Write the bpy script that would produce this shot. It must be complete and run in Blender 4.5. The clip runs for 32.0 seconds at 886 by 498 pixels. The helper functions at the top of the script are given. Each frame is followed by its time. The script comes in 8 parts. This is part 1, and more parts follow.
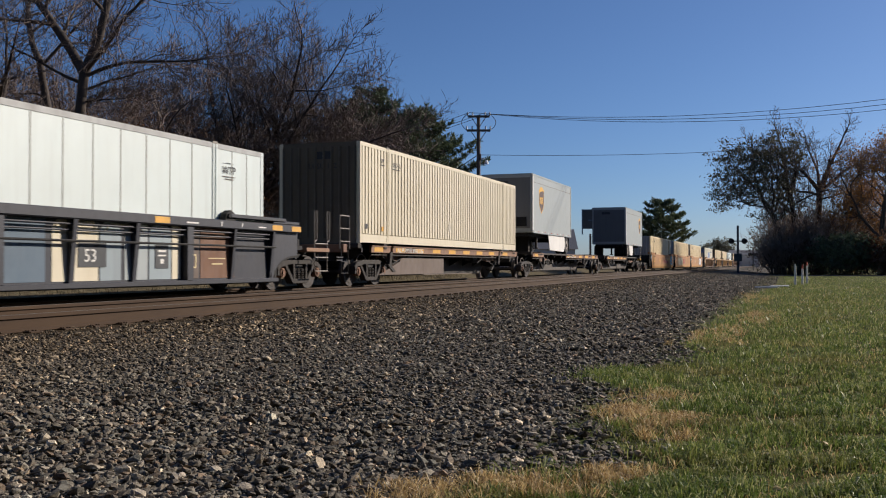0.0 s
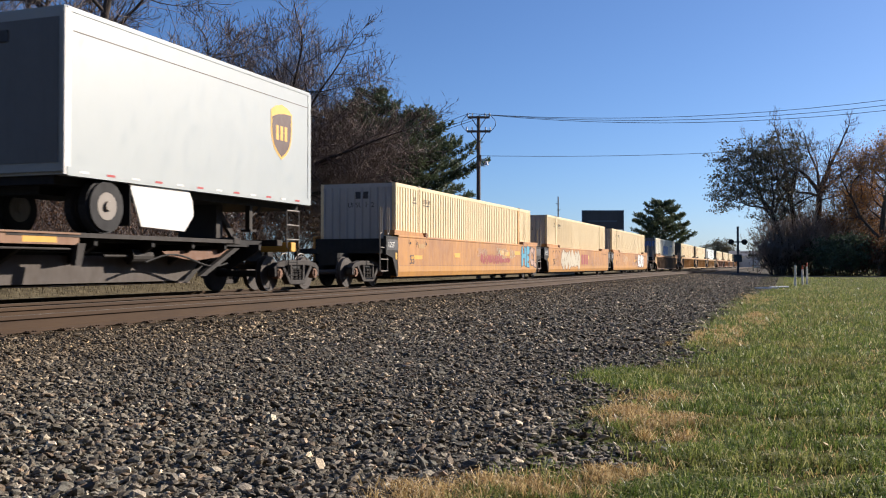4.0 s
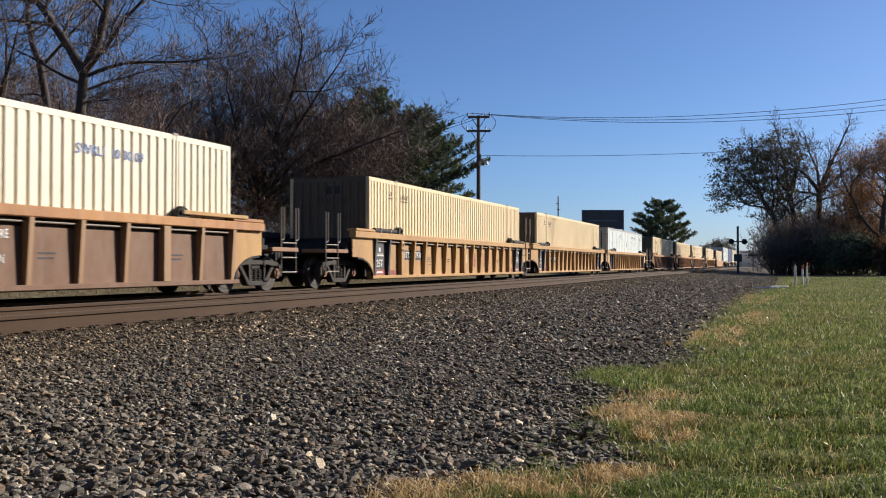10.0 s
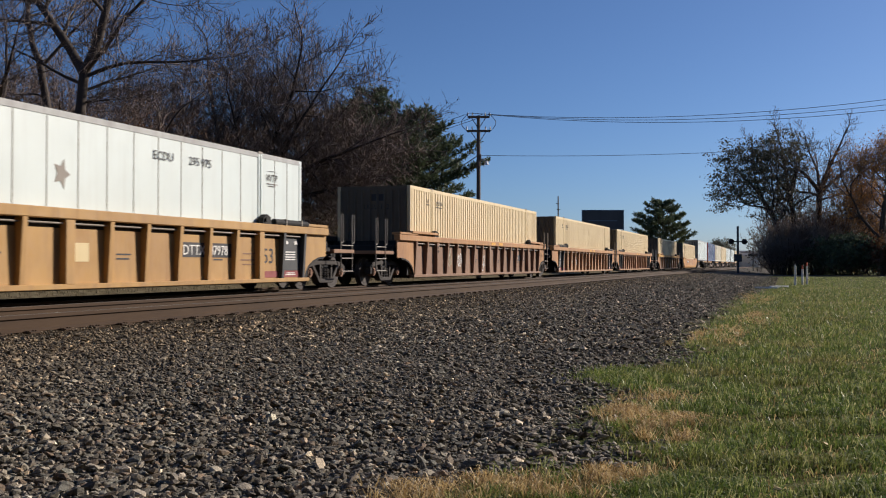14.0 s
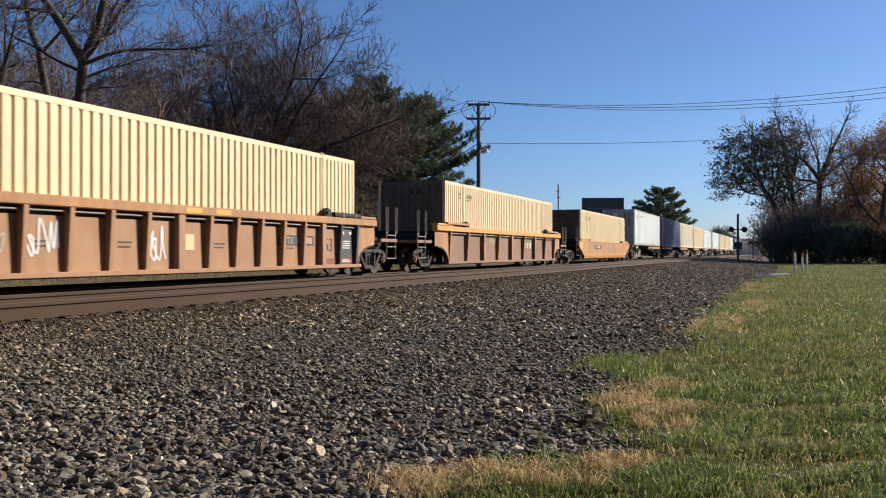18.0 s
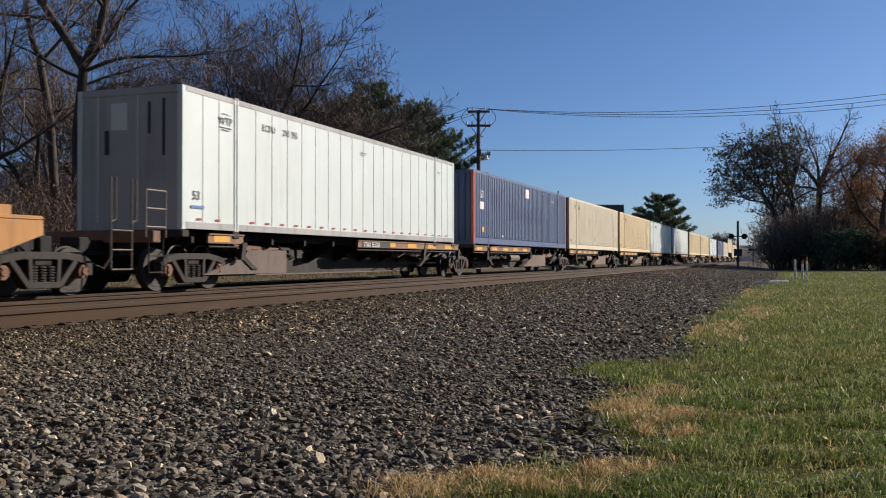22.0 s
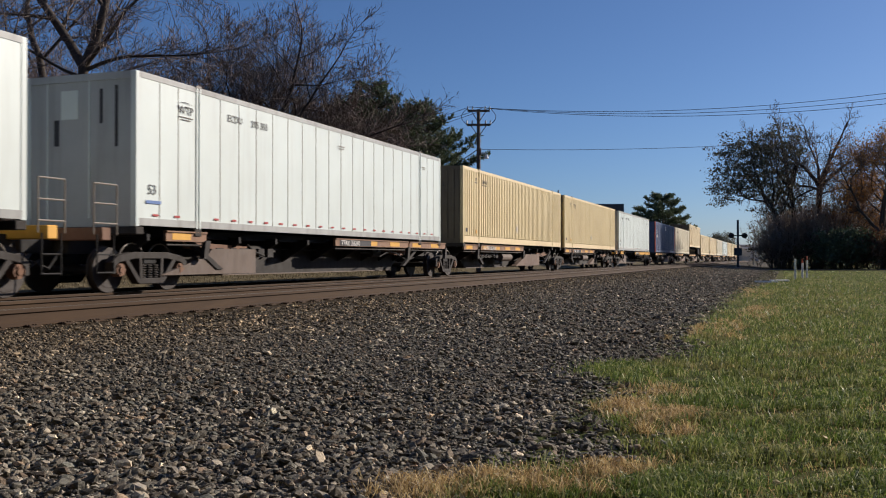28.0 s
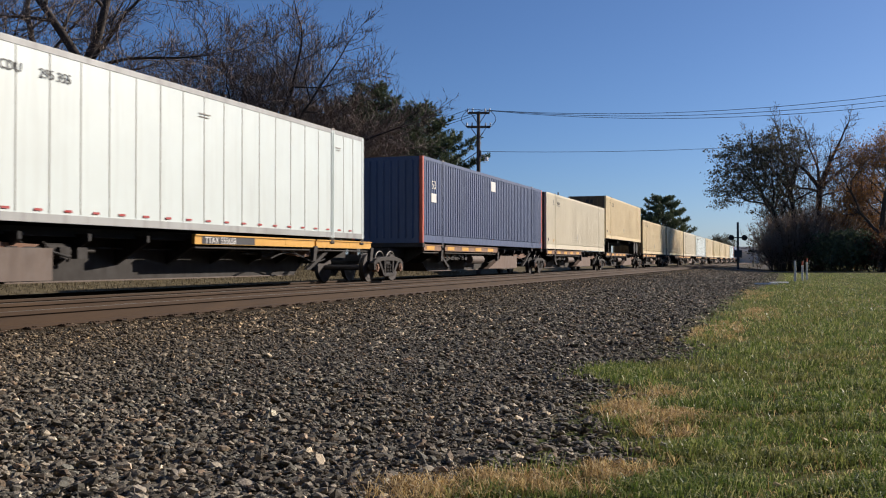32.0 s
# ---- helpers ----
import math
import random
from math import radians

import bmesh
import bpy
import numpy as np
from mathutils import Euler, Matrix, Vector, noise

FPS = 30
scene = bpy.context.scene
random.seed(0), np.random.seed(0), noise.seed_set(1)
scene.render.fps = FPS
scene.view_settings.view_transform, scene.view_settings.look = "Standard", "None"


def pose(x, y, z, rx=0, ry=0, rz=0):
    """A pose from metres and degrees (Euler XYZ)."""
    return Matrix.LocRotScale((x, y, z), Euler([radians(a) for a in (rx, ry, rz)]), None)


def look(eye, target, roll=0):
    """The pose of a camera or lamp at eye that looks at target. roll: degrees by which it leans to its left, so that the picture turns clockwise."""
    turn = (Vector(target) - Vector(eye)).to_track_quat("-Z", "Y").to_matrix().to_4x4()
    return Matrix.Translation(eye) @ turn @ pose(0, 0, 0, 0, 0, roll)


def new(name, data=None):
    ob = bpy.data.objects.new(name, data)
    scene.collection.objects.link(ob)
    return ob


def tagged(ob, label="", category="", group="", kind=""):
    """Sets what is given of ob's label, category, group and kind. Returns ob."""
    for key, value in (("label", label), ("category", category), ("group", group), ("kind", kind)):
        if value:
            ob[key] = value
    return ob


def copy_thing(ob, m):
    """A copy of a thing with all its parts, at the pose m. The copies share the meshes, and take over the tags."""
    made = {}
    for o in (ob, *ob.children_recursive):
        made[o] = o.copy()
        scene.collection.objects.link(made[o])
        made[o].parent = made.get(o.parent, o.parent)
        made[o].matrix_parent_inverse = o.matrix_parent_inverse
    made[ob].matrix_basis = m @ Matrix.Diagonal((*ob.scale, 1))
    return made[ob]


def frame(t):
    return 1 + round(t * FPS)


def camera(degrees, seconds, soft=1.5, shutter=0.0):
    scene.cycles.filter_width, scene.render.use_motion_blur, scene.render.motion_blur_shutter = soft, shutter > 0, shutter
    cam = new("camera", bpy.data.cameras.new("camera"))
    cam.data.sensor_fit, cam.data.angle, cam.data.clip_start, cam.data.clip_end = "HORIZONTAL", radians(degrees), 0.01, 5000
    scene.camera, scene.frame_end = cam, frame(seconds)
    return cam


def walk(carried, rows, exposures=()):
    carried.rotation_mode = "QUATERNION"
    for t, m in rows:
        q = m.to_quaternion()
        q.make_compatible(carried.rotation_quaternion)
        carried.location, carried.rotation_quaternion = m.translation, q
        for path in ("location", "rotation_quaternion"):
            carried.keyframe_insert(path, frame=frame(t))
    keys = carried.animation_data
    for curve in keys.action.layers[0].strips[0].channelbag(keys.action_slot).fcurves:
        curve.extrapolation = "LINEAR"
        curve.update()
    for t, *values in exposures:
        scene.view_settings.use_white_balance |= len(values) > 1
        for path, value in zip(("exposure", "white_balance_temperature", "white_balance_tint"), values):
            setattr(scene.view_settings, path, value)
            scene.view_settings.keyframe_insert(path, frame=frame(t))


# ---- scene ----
# Plan: the tracks run along +Y, the camera stands on the grass verge at x = 0; trackside distance is -x.
# The train comes towards the camera on the far track; "travel" is how far it has come since the start.
EYE_Z = 0.85
TRAIN_X, TRAIN_RAIL = -12.54, 0.22      # centre line of the far track and top of its rails
NEAR_X, NEAR_RAIL = -8.43, 0.31         # the same for the near track
SPEEDS = (14.94, 14.77, 15.24, 15.15, 15.25)   # metres a second every eight seconds


def travel(t):
    d = 0.0
    for k in range(4):
        u = min(max(t - 8 * k, 0), 8)
        d += SPEEDS[k] * u + (SPEEDS[k + 1] - SPEEDS[k]) * u * u / 16
    return d


cam = camera(50.57, 32.0, soft=1.1, shutter=0.12)
YAW, TILT = 19.904, 0.953
# slow nodding of the camera: seconds and degrees down
NOD = ((0, 0.03), (0.5, -0.06), (1, 0), (3, 0), (3.5, -0.03), (4.5, -0.01), (5.5, 0), (8.5, 0), (9, -0.05), (9.5, -0.05), (10, 0), (14.5, 0),
       (15.5, 0.05), (16.5, 0.22), (17, 0.47), (17.5, 0.84), (18, 0.74), (18.5, 0.69), (19, 0.62), (19.5, 0.52), (20, 0.47),
       (20.5, 0.43), (21, 0.42), (21.5, 0.4), (22, 0.32), (22.5, 0.36), (23, 0.4), (23.5, 0.58), (24, 0.77), (24.5, 0.72), (25, 0.63),
       (25.5, 0.5), (26.5, 0.43), (27.5, 0.42), (28, 0.37), (28.5, 0.36), (29, 0.31), (29.5, 0.25), (30, 0.24), (32, 0.24))
EXPOSURE = ((0, 0.18), (1, 0.45), (2, 0.42), (3, 0.85), (4.5, 0.7), (6, 0.6), (9, 0.53), (10, 0.58), (11, 0.7), (12, 0.58), (13, 0.5), (14, 0.25), (15.5, 0.45), (17, 0.6), (19, 0.58), (20.5, 0.58), (21, 0.56), (22, 0.28), (23, 0.12), (23.5, 0.45), (24, 0.93), (25, 0.38), (25.5, 0.28), (28, 0.19), (29, 0.33), (30, 0.56), (31, 0.42), (32, 0.33))
walk(cam, [(t, pose(0, 0, EYE_Z, 90 + TILT - n, 0, YAW)) for t, n in NOD], [(t, e, 6450, 14) for t, e in EXPOSURE])

# ---- light ----
SUN_AZ, SUN_EL = 42.0, 25.0       # degrees from +Y towards +X, and up
world = bpy.data.worlds.new("sky")
scene.world = world
world.use_nodes = True
wn = world.node_tree.nodes
sky = wn.new("ShaderNodeTexSky")
sky.sky_type, sky.sun_disc = "NISHITA", False
sky.sun_elevation, sky.sun_rotation = radians(SUN_EL), radians(SUN_AZ)
sky.air_density, sky.dust_density, sky.ozone_density = 0.8, 0.55, 7.5
wn["Background"].inputs["Strength"].default_value = 0.075
world.node_tree.links.new(sky.outputs["Color"], wn["Background"].inputs["Color"])
sun = new("sun", bpy.data.lights.new("sun", "SUN"))
sun.data.energy, sun.data.angle, sun.data.color = 5.0, radians(0.5), (1.0, 0.9, 0.76)
sa, se = radians(SUN_AZ), radians(SUN_EL)
sun.matrix_world = look((0, 0, 60), (-math.sin(sa) * math.cos(se), -math.cos(sa) * math.cos(se), 60 - math.sin(se)))


# ---- materials ----
def material(name, rough=0.6, metal=0.0):
    m = bpy.data.materials.new(name)
    m.use_nodes = True
    b = m.node_tree.nodes["Principled BSDF"]
    b.inputs["Roughness"].default_value, b.inputs["Metallic"].default_value = rough, metal
    return m, m.node_tree, b


def ramp(nt, fac, stops):
    r = nt.nodes.new("ShaderNodeValToRGB")
    while len(r.color_ramp.elements) < len(stops):
        r.color_ramp.elements.new(0.5)
    for e, (p, c) in zip(r.color_ramp.elements, stops):
        e.position, e.color = p, (*c, 1)
    nt.links.new(fac, r.inputs["Fac"])
    return r.outputs["Color"]


def noise_tex(nt, scale, detail=4, stretch=(1, 1, 1), space="Object", rough=0.6):
    c = nt.nodes.new("ShaderNodeTexCoord")
    mp = nt.nodes.new("ShaderNodeMapping")
    mp.inputs["Scale"].default_value = stretch
    n = nt.nodes.new("ShaderNodeTexNoise")
    n.inputs["Scale"].default_value, n.inputs["Detail"].default_value, n.inputs["Roughness"].default_value = scale, detail, rough
    nt.links.new(c.outputs[space], mp.inputs["Vector"])
    nt.links.new(mp.outputs["Vector"], n.inputs["Vector"])
    return n.outputs["Fac"]


def mix(nt, fac, a, b, how="MIX"):
    x = nt.nodes.new("ShaderNodeMix")
    x.data_type, x.blend_type = "RGBA", how
    for sock, v in ((x.inputs["Factor"], fac), (x.inputs["A"], a), (x.inputs["B"], b)):
        if isinstance(v, (int, float)):
            sock.default_value = v
        elif isinstance(v, tuple):
            sock.default_value = (*v, 1)
        else:
            nt.links.new(v, sock)
    return x.outputs["Result"]


def grey(nt, fac, lo, hi, a=0.0, b=1.0):
    r = nt.nodes.new("ShaderNodeMapRange")
    for k, v in (("From Min", lo), ("From Max", hi), ("To Min", a), ("To Max", b)):
        r.inputs[k].default_value = v
    nt.links.new(fac, r.inputs["Value"])
    return r.outputs["Result"]


def bumped(nt, b, fac, strength, distance=0.01):
    bump = nt.nodes.new("ShaderNodeBump")
    bump.inputs["Strength"].default_value, bump.inputs["Distance"].default_value = strength, distance
    nt.links.new(fac, bump.inputs["Height"])
    nt.links.new(bump.outputs["Normal"], b.inputs["Normal"])


def paint(name, col, rough=0.5, dirt=0.25, rust=0.1, rust_col=(0.16, 0.07, 0.03), dirt_col=None, vary=0.0):
    """Painted steel: broad fading, streaks that run down, specks of rust."""
    m, nt, b = material(name, rough)
    dirt_col = dirt_col or tuple(c * 0.45 for c in col)
    broad = noise_tex(nt, 0.5, 5)
    c = mix(nt, grey(nt, broad, 0.35, 0.7, 0, dirt), col, dirt_col)
    streak = noise_tex(nt, 1.0, 4, (4, 4, 0.35))
    c = mix(nt, grey(nt, streak, 0.5, 0.75, 0, dirt), c, dirt_col)
    specks = noise_tex(nt, 5.0, 8, (1, 1, 0.6), rough=0.75)
    c = mix(nt, grey(nt, specks, 0.72 - 0.2 * rust, 0.78 - 0.15 * rust, 0, min(1, 0.5 + rust)), c, rust_col)
    if vary:
        oi = nt.nodes.new("ShaderNodeObjectInfo")
        c = mix(nt, grey(nt, oi.outputs["Random"], 0, 1, 0, vary), c, tuple(x * y for x, y in zip(col, (0.9, 0.72, 0.5))))
    nt.links.new(c, b.inputs["Base Color"])
    nt.links.new(grey(nt, specks, 0.3, 0.8, rough - 0.12, min(1, rough + 0.3)), b.inputs["Roughness"])
    bumped(nt, b, broad, 0.15, 0.02)
    return m


CREAM = paint("cream_paint", (0.745, 0.61, 0.37), 0.5, 0.3, 0.1, dirt_col=(0.48, 0.35, 0.17))
CREAM_PALE = paint("pale_cream_paint", (0.69, 0.63, 0.475), 0.5, 0.28, 0.08, dirt_col=(0.46, 0.39, 0.26))
TAN = paint("weathered_tan_paint", (0.68, 0.565, 0.315), 0.55, 0.35, 0.12, dirt_col=(0.44, 0.32, 0.15))
RUST_RUN = paint("running_rust", (0.52, 0.27, 0.08), 0.7, 0.4, 0.3)
WHITE = paint("white_panel_paint", (0.63, 0.71, 0.69), 0.4, 0.26, 0.07, dirt_col=(0.42, 0.44, 0.4))
IVORY = paint("ivory_paint", (0.72, 0.67, 0.52), 0.45, 0.14, 0.03, dirt_col=(0.5, 0.44, 0.33))
GREY_TRAILER = paint("pale_grey_paint", (0.36, 0.4, 0.4), 0.4, 0.05, 0.0, dirt_col=(0.32, 0.34, 0.34))
BLUE = paint("faded_blue_paint", (0.058, 0.107, 0.225), 0.5, 0.35, 0.06, dirt_col=(0.045, 0.078, 0.155))
BLUE_PATCH = paint("fresh_blue_paint", (0.046, 0.08, 0.19), 0.5, 0.2, 0.0)
RED_POST = paint("orange_red_paint", (0.65, 0.12, 0.06), 0.5, 0.15, 0.05)
ORANGE = paint("faded_yellow_orange_paint", (0.5, 0.235, 0.05), 0.6, 0.95, 0.4, dirt_col=(0.27, 0.12, 0.05))
ORANGE_LOW = paint("washed_yellow_orange_paint", (0.51, 0.25, 0.052), 0.6, 0.6, 0.3, dirt_col=(0.32, 0.15, 0.05))
BUFF = paint("chalky_buff_paint", (0.47, 0.28, 0.09), 0.6, 0.7, 0.3, dirt_col=(0.27, 0.145, 0.058))
BROWN = paint("rusty_brown_paint", (0.2, 0.1, 0.055), 0.7, 0.5, 0.35, dirt_col=(0.09, 0.045, 0.03))
RUSTY = paint("red_brown_paint", (0.25, 0.142, 0.082), 0.65, 0.6, 0.3, dirt_col=(0.15, 0.076, 0.044))
NAVY = paint("navy_paint", (0.02, 0.023, 0.034), 0.5, 0.3, 0.1)
PLATE_GREY = paint("dark_grey_paint", (0.05, 0.055, 0.06), 0.6, 0.3, 0.05)
STEEL_BLUE = paint("steel_blue_paint", (0.09, 0.14, 0.19), 0.55, 0.3, 0.05)
PALE_STEEL = paint("chalky_pale_blue_paint", (0.3, 0.37, 0.4), 0.55, 0.4, 0.1, dirt_col=(0.16, 0.18, 0.19))
YELLOW = paint("yellow_orange_paint", (0.72, 0.38, 0.05), 0.55, 0.25, 0.08)
RED_BAND = paint("dull_red_paint", (0.25, 0.05, 0.05), 0.6, 0.3, 0.05)
BLACK = paint("sooty_black_steel", (0.012, 0.0115, 0.0115), 0.85, 0.4, 0.2, rust_col=(0.04, 0.02, 0.012))
# grimy truck steel, also put on well-car parts in place of shade
GRIME_SHADE = paint("grimy_and_shaded_steel", (0.036, 0.03, 0.026), 0.8, 0.5, 0.2, dirt_col=(0.018, 0.0145, 0.012))
WHEEL = paint("dusty_wheel_steel", (0.048, 0.038, 0.033), 0.65, 0.4, 0.3)
PIPE = paint("dull_grab_steel", (0.24, 0.21, 0.175), 0.5, 0.4, 0.15)
PLACARD = paint("worn_placard", (0.5, 0.46, 0.38), 0.5, 0.6, 0.2, dirt_col=(0.25, 0.2, 0.14))
HOOP = paint("brown_grab_steel", (0.13, 0.1, 0.075), 0.6, 0.4, 0.15)
UNDER = paint("grey_brown_sheet", (0.15, 0.112, 0.09), 0.7, 0.4, 0.1)
MAUVE = paint("dusty_red_brown_sheet", (0.175, 0.117, 0.085), 0.7, 0.35, 0.1)
FASCIA = paint("sun_bleached_brown_paint", (0.28, 0.155, 0.085), 0.65, 0.6, 0.3, dirt_col=(0.13, 0.065, 0.04))
DEEP_RUST = paint("deep_rust_brown_paint", (0.195, 0.115, 0.069), 0.7, 0.6, 0.3, dirt_col=(0.115, 0.06, 0.038))
TYRE = paint("tyre_rubber", (0.02, 0.02, 0.021), 0.85, 0.3, 0.0)
INK = paint("stencil_black", (0.03, 0.03, 0.035), 0.6, 0.2, 0.0)
STENCIL = paint("stencil_white", (0.75, 0.74, 0.7), 0.6, 0.2, 0.0)
# grimy grey, deepened so that ends facing the camera look shaded
SHADED_END = paint("grimy_shaded_end_paint", (0.16, 0.17, 0.175), 0.55, 0.35, 0.05, dirt_col=(0.09, 0.09, 0.09))
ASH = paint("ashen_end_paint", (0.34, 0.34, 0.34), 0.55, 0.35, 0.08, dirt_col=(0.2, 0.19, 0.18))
DUSK_BLUE = paint("deep_blue_paint", (0.05, 0.085, 0.185), 0.5, 0.3, 0.05)
FADED = paint("faded_dull_orange_paint", (0.46, 0.235, 0.085), 0.65, 0.65, 0.35, dirt_col=(0.21, 0.1, 0.05))
BRACE_BROWN = paint("worn_brown_brace_paint", (0.33, 0.21, 0.11), 0.65, 0.6, 0.3, dirt_col=(0.2, 0.11, 0.06))
PALE_RUST = paint("pale_rust_brown_paint", (0.39, 0.215, 0.105), 0.65, 0.6, 0.3, dirt_col=(0.24, 0.125, 0.062))
DULL_YELLOW = paint("dull_yellow_paint", (0.6, 0.33, 0.06), 0.6, 0.5, 0.25, dirt_col=(0.36, 0.18, 0.05))
# the panel white lowered to grey, shade of the end wall painted in
SHADED_WHITE = paint("shaded_white_end_paint", (0.4, 0.43, 0.44), 0.5, 0.45, 0.1, dirt_col=(0.22, 0.22, 0.21))
SCUFFED = paint("scuffed_rail_paint", (0.4, 0.42, 0.41), 0.5, 0.6, 0.25, dirt_col=(0.17, 0.16, 0.15))
# underframe brown taken near black for the deck's shade; the skin is its lit tone
SILL = paint("shaded_brown_steel", (0.026, 0.022, 0.019), 0.8, 0.4, 0.1)
SKIN = paint("lit_grey_brown_skin", (0.085, 0.07, 0.06), 0.75, 0.4, 0.1)
# end walls: stained cream, taken darker still to carry the end's shade
SHADED_CREAM = paint("stained_shaded_cream_paint", (0.115, 0.092, 0.062), 0.6, 0.5, 0.15, dirt_col=(0.05, 0.039, 0.027))
PALE_BLUE = paint("faded_emblem_blue", (0.2, 0.3, 0.5), 0.5, 0.2, 0.0)
LOGO_BLUE = paint("logo_blue", (0.09, 0.18, 0.42), 0.5, 0.2, 0.0)
SHIELD_BROWN = paint("shield_brown", (0.07, 0.03, 0.02), 0.5, 0.05, 0.0)
SHIELD_GOLD = paint("shield_gold", (0.75, 0.42, 0.05), 0.45, 0.05, 0.0)
REFLECT_RED = paint("reflector_red", (0.42, 0.05, 0.045), 0.35, 0.1, 0.0)
SPRAY_BLUE = paint("spray_blue", (0.05, 0.3, 0.44), 0.6, 0.25, 0.0)
SPRAY_PINK = paint("spray_pale_pink", (0.44, 0.28, 0.21), 0.6, 0.3, 0.0)
SPRAY_CREAM = paint("spray_pale_yellow", (0.52, 0.47, 0.35), 0.6, 0.35, 0.0)
SPRAY_WHITE = paint("spray_white", (0.78, 0.78, 0.76), 0.6, 0.1, 0.0)
SPRAY_DARK = paint("spray_dark", (0.045, 0.04, 0.05), 0.6, 0.15, 0.0)
PLATE_PALE = paint("buffed_grey_paint", (0.2, 0.18, 0.17), 0.6, 0.5, 0.1, dirt_col=(0.3, 0.19, 0.12))
DULL_RED = paint("faded_red_letters", (0.33, 0.05, 0.05), 0.6, 0.3, 0.0)


def plain(name, stops, scale, rough=0.9, bump=0.3, stretch=(1, 1, 1), island=0.0, thin=0.0, patches=()):
    m, nt, b = material(name, rough)
    n = noise_tex(nt, scale, 6, stretch)
    c = ramp(nt, n, stops)
    if island:
        g = nt.nodes.new("ShaderNodeNewGeometry")
        c = mix(nt, island, c, ramp(nt, g.outputs["Random Per Island"], stops))
    if patches:   # dry or bare spots a stride across
        c = mix(nt, grey(nt, noise_tex(nt, 0.9, 4), 0.5, 0.68, 0, 0.62), c, mix(nt, g.outputs["Random Per Island"], *patches))
    nt.links.new(c, b.inputs["Base Color"])
    bumped(nt, b, n, bump, 0.02)
    if thin:   # leaves and blades let light through
        tr, ad = nt.nodes.new("ShaderNodeBsdfTranslucent"), nt.nodes.new("ShaderNodeMixShader")
        nt.links.new(c, tr.inputs["Color"])
        ad.inputs["Fac"].default_value = thin
        nt.links.new(b.outputs["BSDF"], ad.inputs[1])
        nt.links.new(tr.outputs["BSDF"], ad.inputs[2])
        nt.links.new(ad.outputs["Shader"], nt.nodes["Material Output"].inputs["Surface"])
    return m


def stones(name, stops, hues, rough=0.75, rust=True):
    """Broken stone: each piece has a shade and a hue of its own, with fine grain on its faces."""
    m, nt, b = material(name, rough)
    g = nt.nodes.new("ShaderNodeNewGeometry")
    shade = ramp(nt, g.outputs["Random Per Island"], stops)
    wn = nt.nodes.new("ShaderNodeTexWhiteNoise")
    wn.noise_dimensions = "1D"
    nt.links.new(g.outputs["Random Per Island"], wn.inputs["W"])
    hue = ramp(nt, wn.outputs["Value"], hues)
    if rust:   # iron dust spreads out from the rails and thins over some strides
        tc, sp = nt.nodes.new("ShaderNodeTexCoord"), nt.nodes.new("ShaderNodeSeparateXYZ")
        nt.links.new(tc.outputs["Object"], sp.inputs["Vector"])
        add = nt.nodes.new("ShaderNodeMath")
        add.operation = "MULTIPLY_ADD"
        nt.links.new(noise_tex(nt, 1.2, 5), add.inputs[0])
        add.inputs[1].default_value = 2.2
        nt.links.new(sp.outputs["X"], add.inputs[2])
        hue = mix(nt, grey(nt, add.outputs[0], -5.4, -2.6, 0.95, 0.0), hue, (1.3, 0.98, 0.6))
    c = mix(nt, 1.0, shade, hue, "MULTIPLY")
    fine = noise_tex(nt, 110, 5, rough=0.7)
    c = mix(nt, 1.0, c, ramp(nt, fine, ((0.32, (0.5, 0.5, 0.5)), (0.68, (1.5, 1.5, 1.5)))), "MULTIPLY")
    nt.links.new(c, b.inputs["Base Color"])
    b.inputs["Specular IOR Level"].default_value = 0.3
    bumped(nt, b, fine, 0.5, 0.006)
    return m


GREY_HUES = ((0.0, (1.3, 1.12, 0.88)), (0.45, (1.32, 1.14, 0.85)), (0.7, (1.18, 1.15, 0.93)), (0.88, (1.4, 1.12, 0.78)), (1.0, (1.6, 1.1, 0.7)))
STONE = stones("ballast_stone", ((0.0, (0.045, 0.045, 0.045)), (0.5, (0.1, 0.1, 0.1)), (0.86, (0.175, 0.175, 0.175)), (0.965, (0.3, 0.3, 0.3)), (0.992, (0.58, 0.56, 0.52))), GREY_HUES)
FAR_STONE = stones("settled_ballast_stone", ((0.0, (0.03, 0.03, 0.03)), (0.45, (0.095, 0.095, 0.095)), (0.82, (0.22, 0.22, 0.215)), (0.95, (0.42, 0.41, 0.39)), (0.99, (0.7, 0.68, 0.64))), GREY_HUES, 0.8)
RUST_STONE = stones("rust_stained_ballast", ((0.0, (0.06, 0.06, 0.06)), (0.5, (0.125, 0.125, 0.125)), (0.9, (0.21, 0.21, 0.21)), (1.0, (0.38, 0.36, 0.33))), ((0.0, (1.1, 0.86, 0.56)), (0.6, (1.1, 0.9, 0.62)), (1.0, (1.3, 0.85, 0.5))), 0.8, False)
RAIL = plain("rusty_rail_steel", ((0.2, (0.032, 0.016, 0.007)), (0.6, (0.058, 0.031, 0.013)), (0.9, (0.088, 0.049, 0.021))), 6, 0.88, 0.3, (1, 0.15, 1))
SHINE = plain("worn_rail_head", ((0.3, (0.05, 0.04, 0.027)), (0.7, (0.095, 0.076, 0.052))), 8, 0.55, 0.1, (1, 0.1, 1))
TIE = plain("weathered_tie_wood", ((0.2, (0.028, 0.022, 0.014)), (0.7, (0.066, 0.052, 0.034)), (1, (0.105, 0.083, 0.055))), 5, 0.9, 0.5, (0.3, 3, 3))
BARK = plain("tree_bark", ((0.2, (0.036, 0.029, 0.025)), (0.6, (0.075, 0.06, 0.05)), (0.95, (0.14, 0.112, 0.093))), 7, 0.95, 0.6, (1, 1, 0.3))
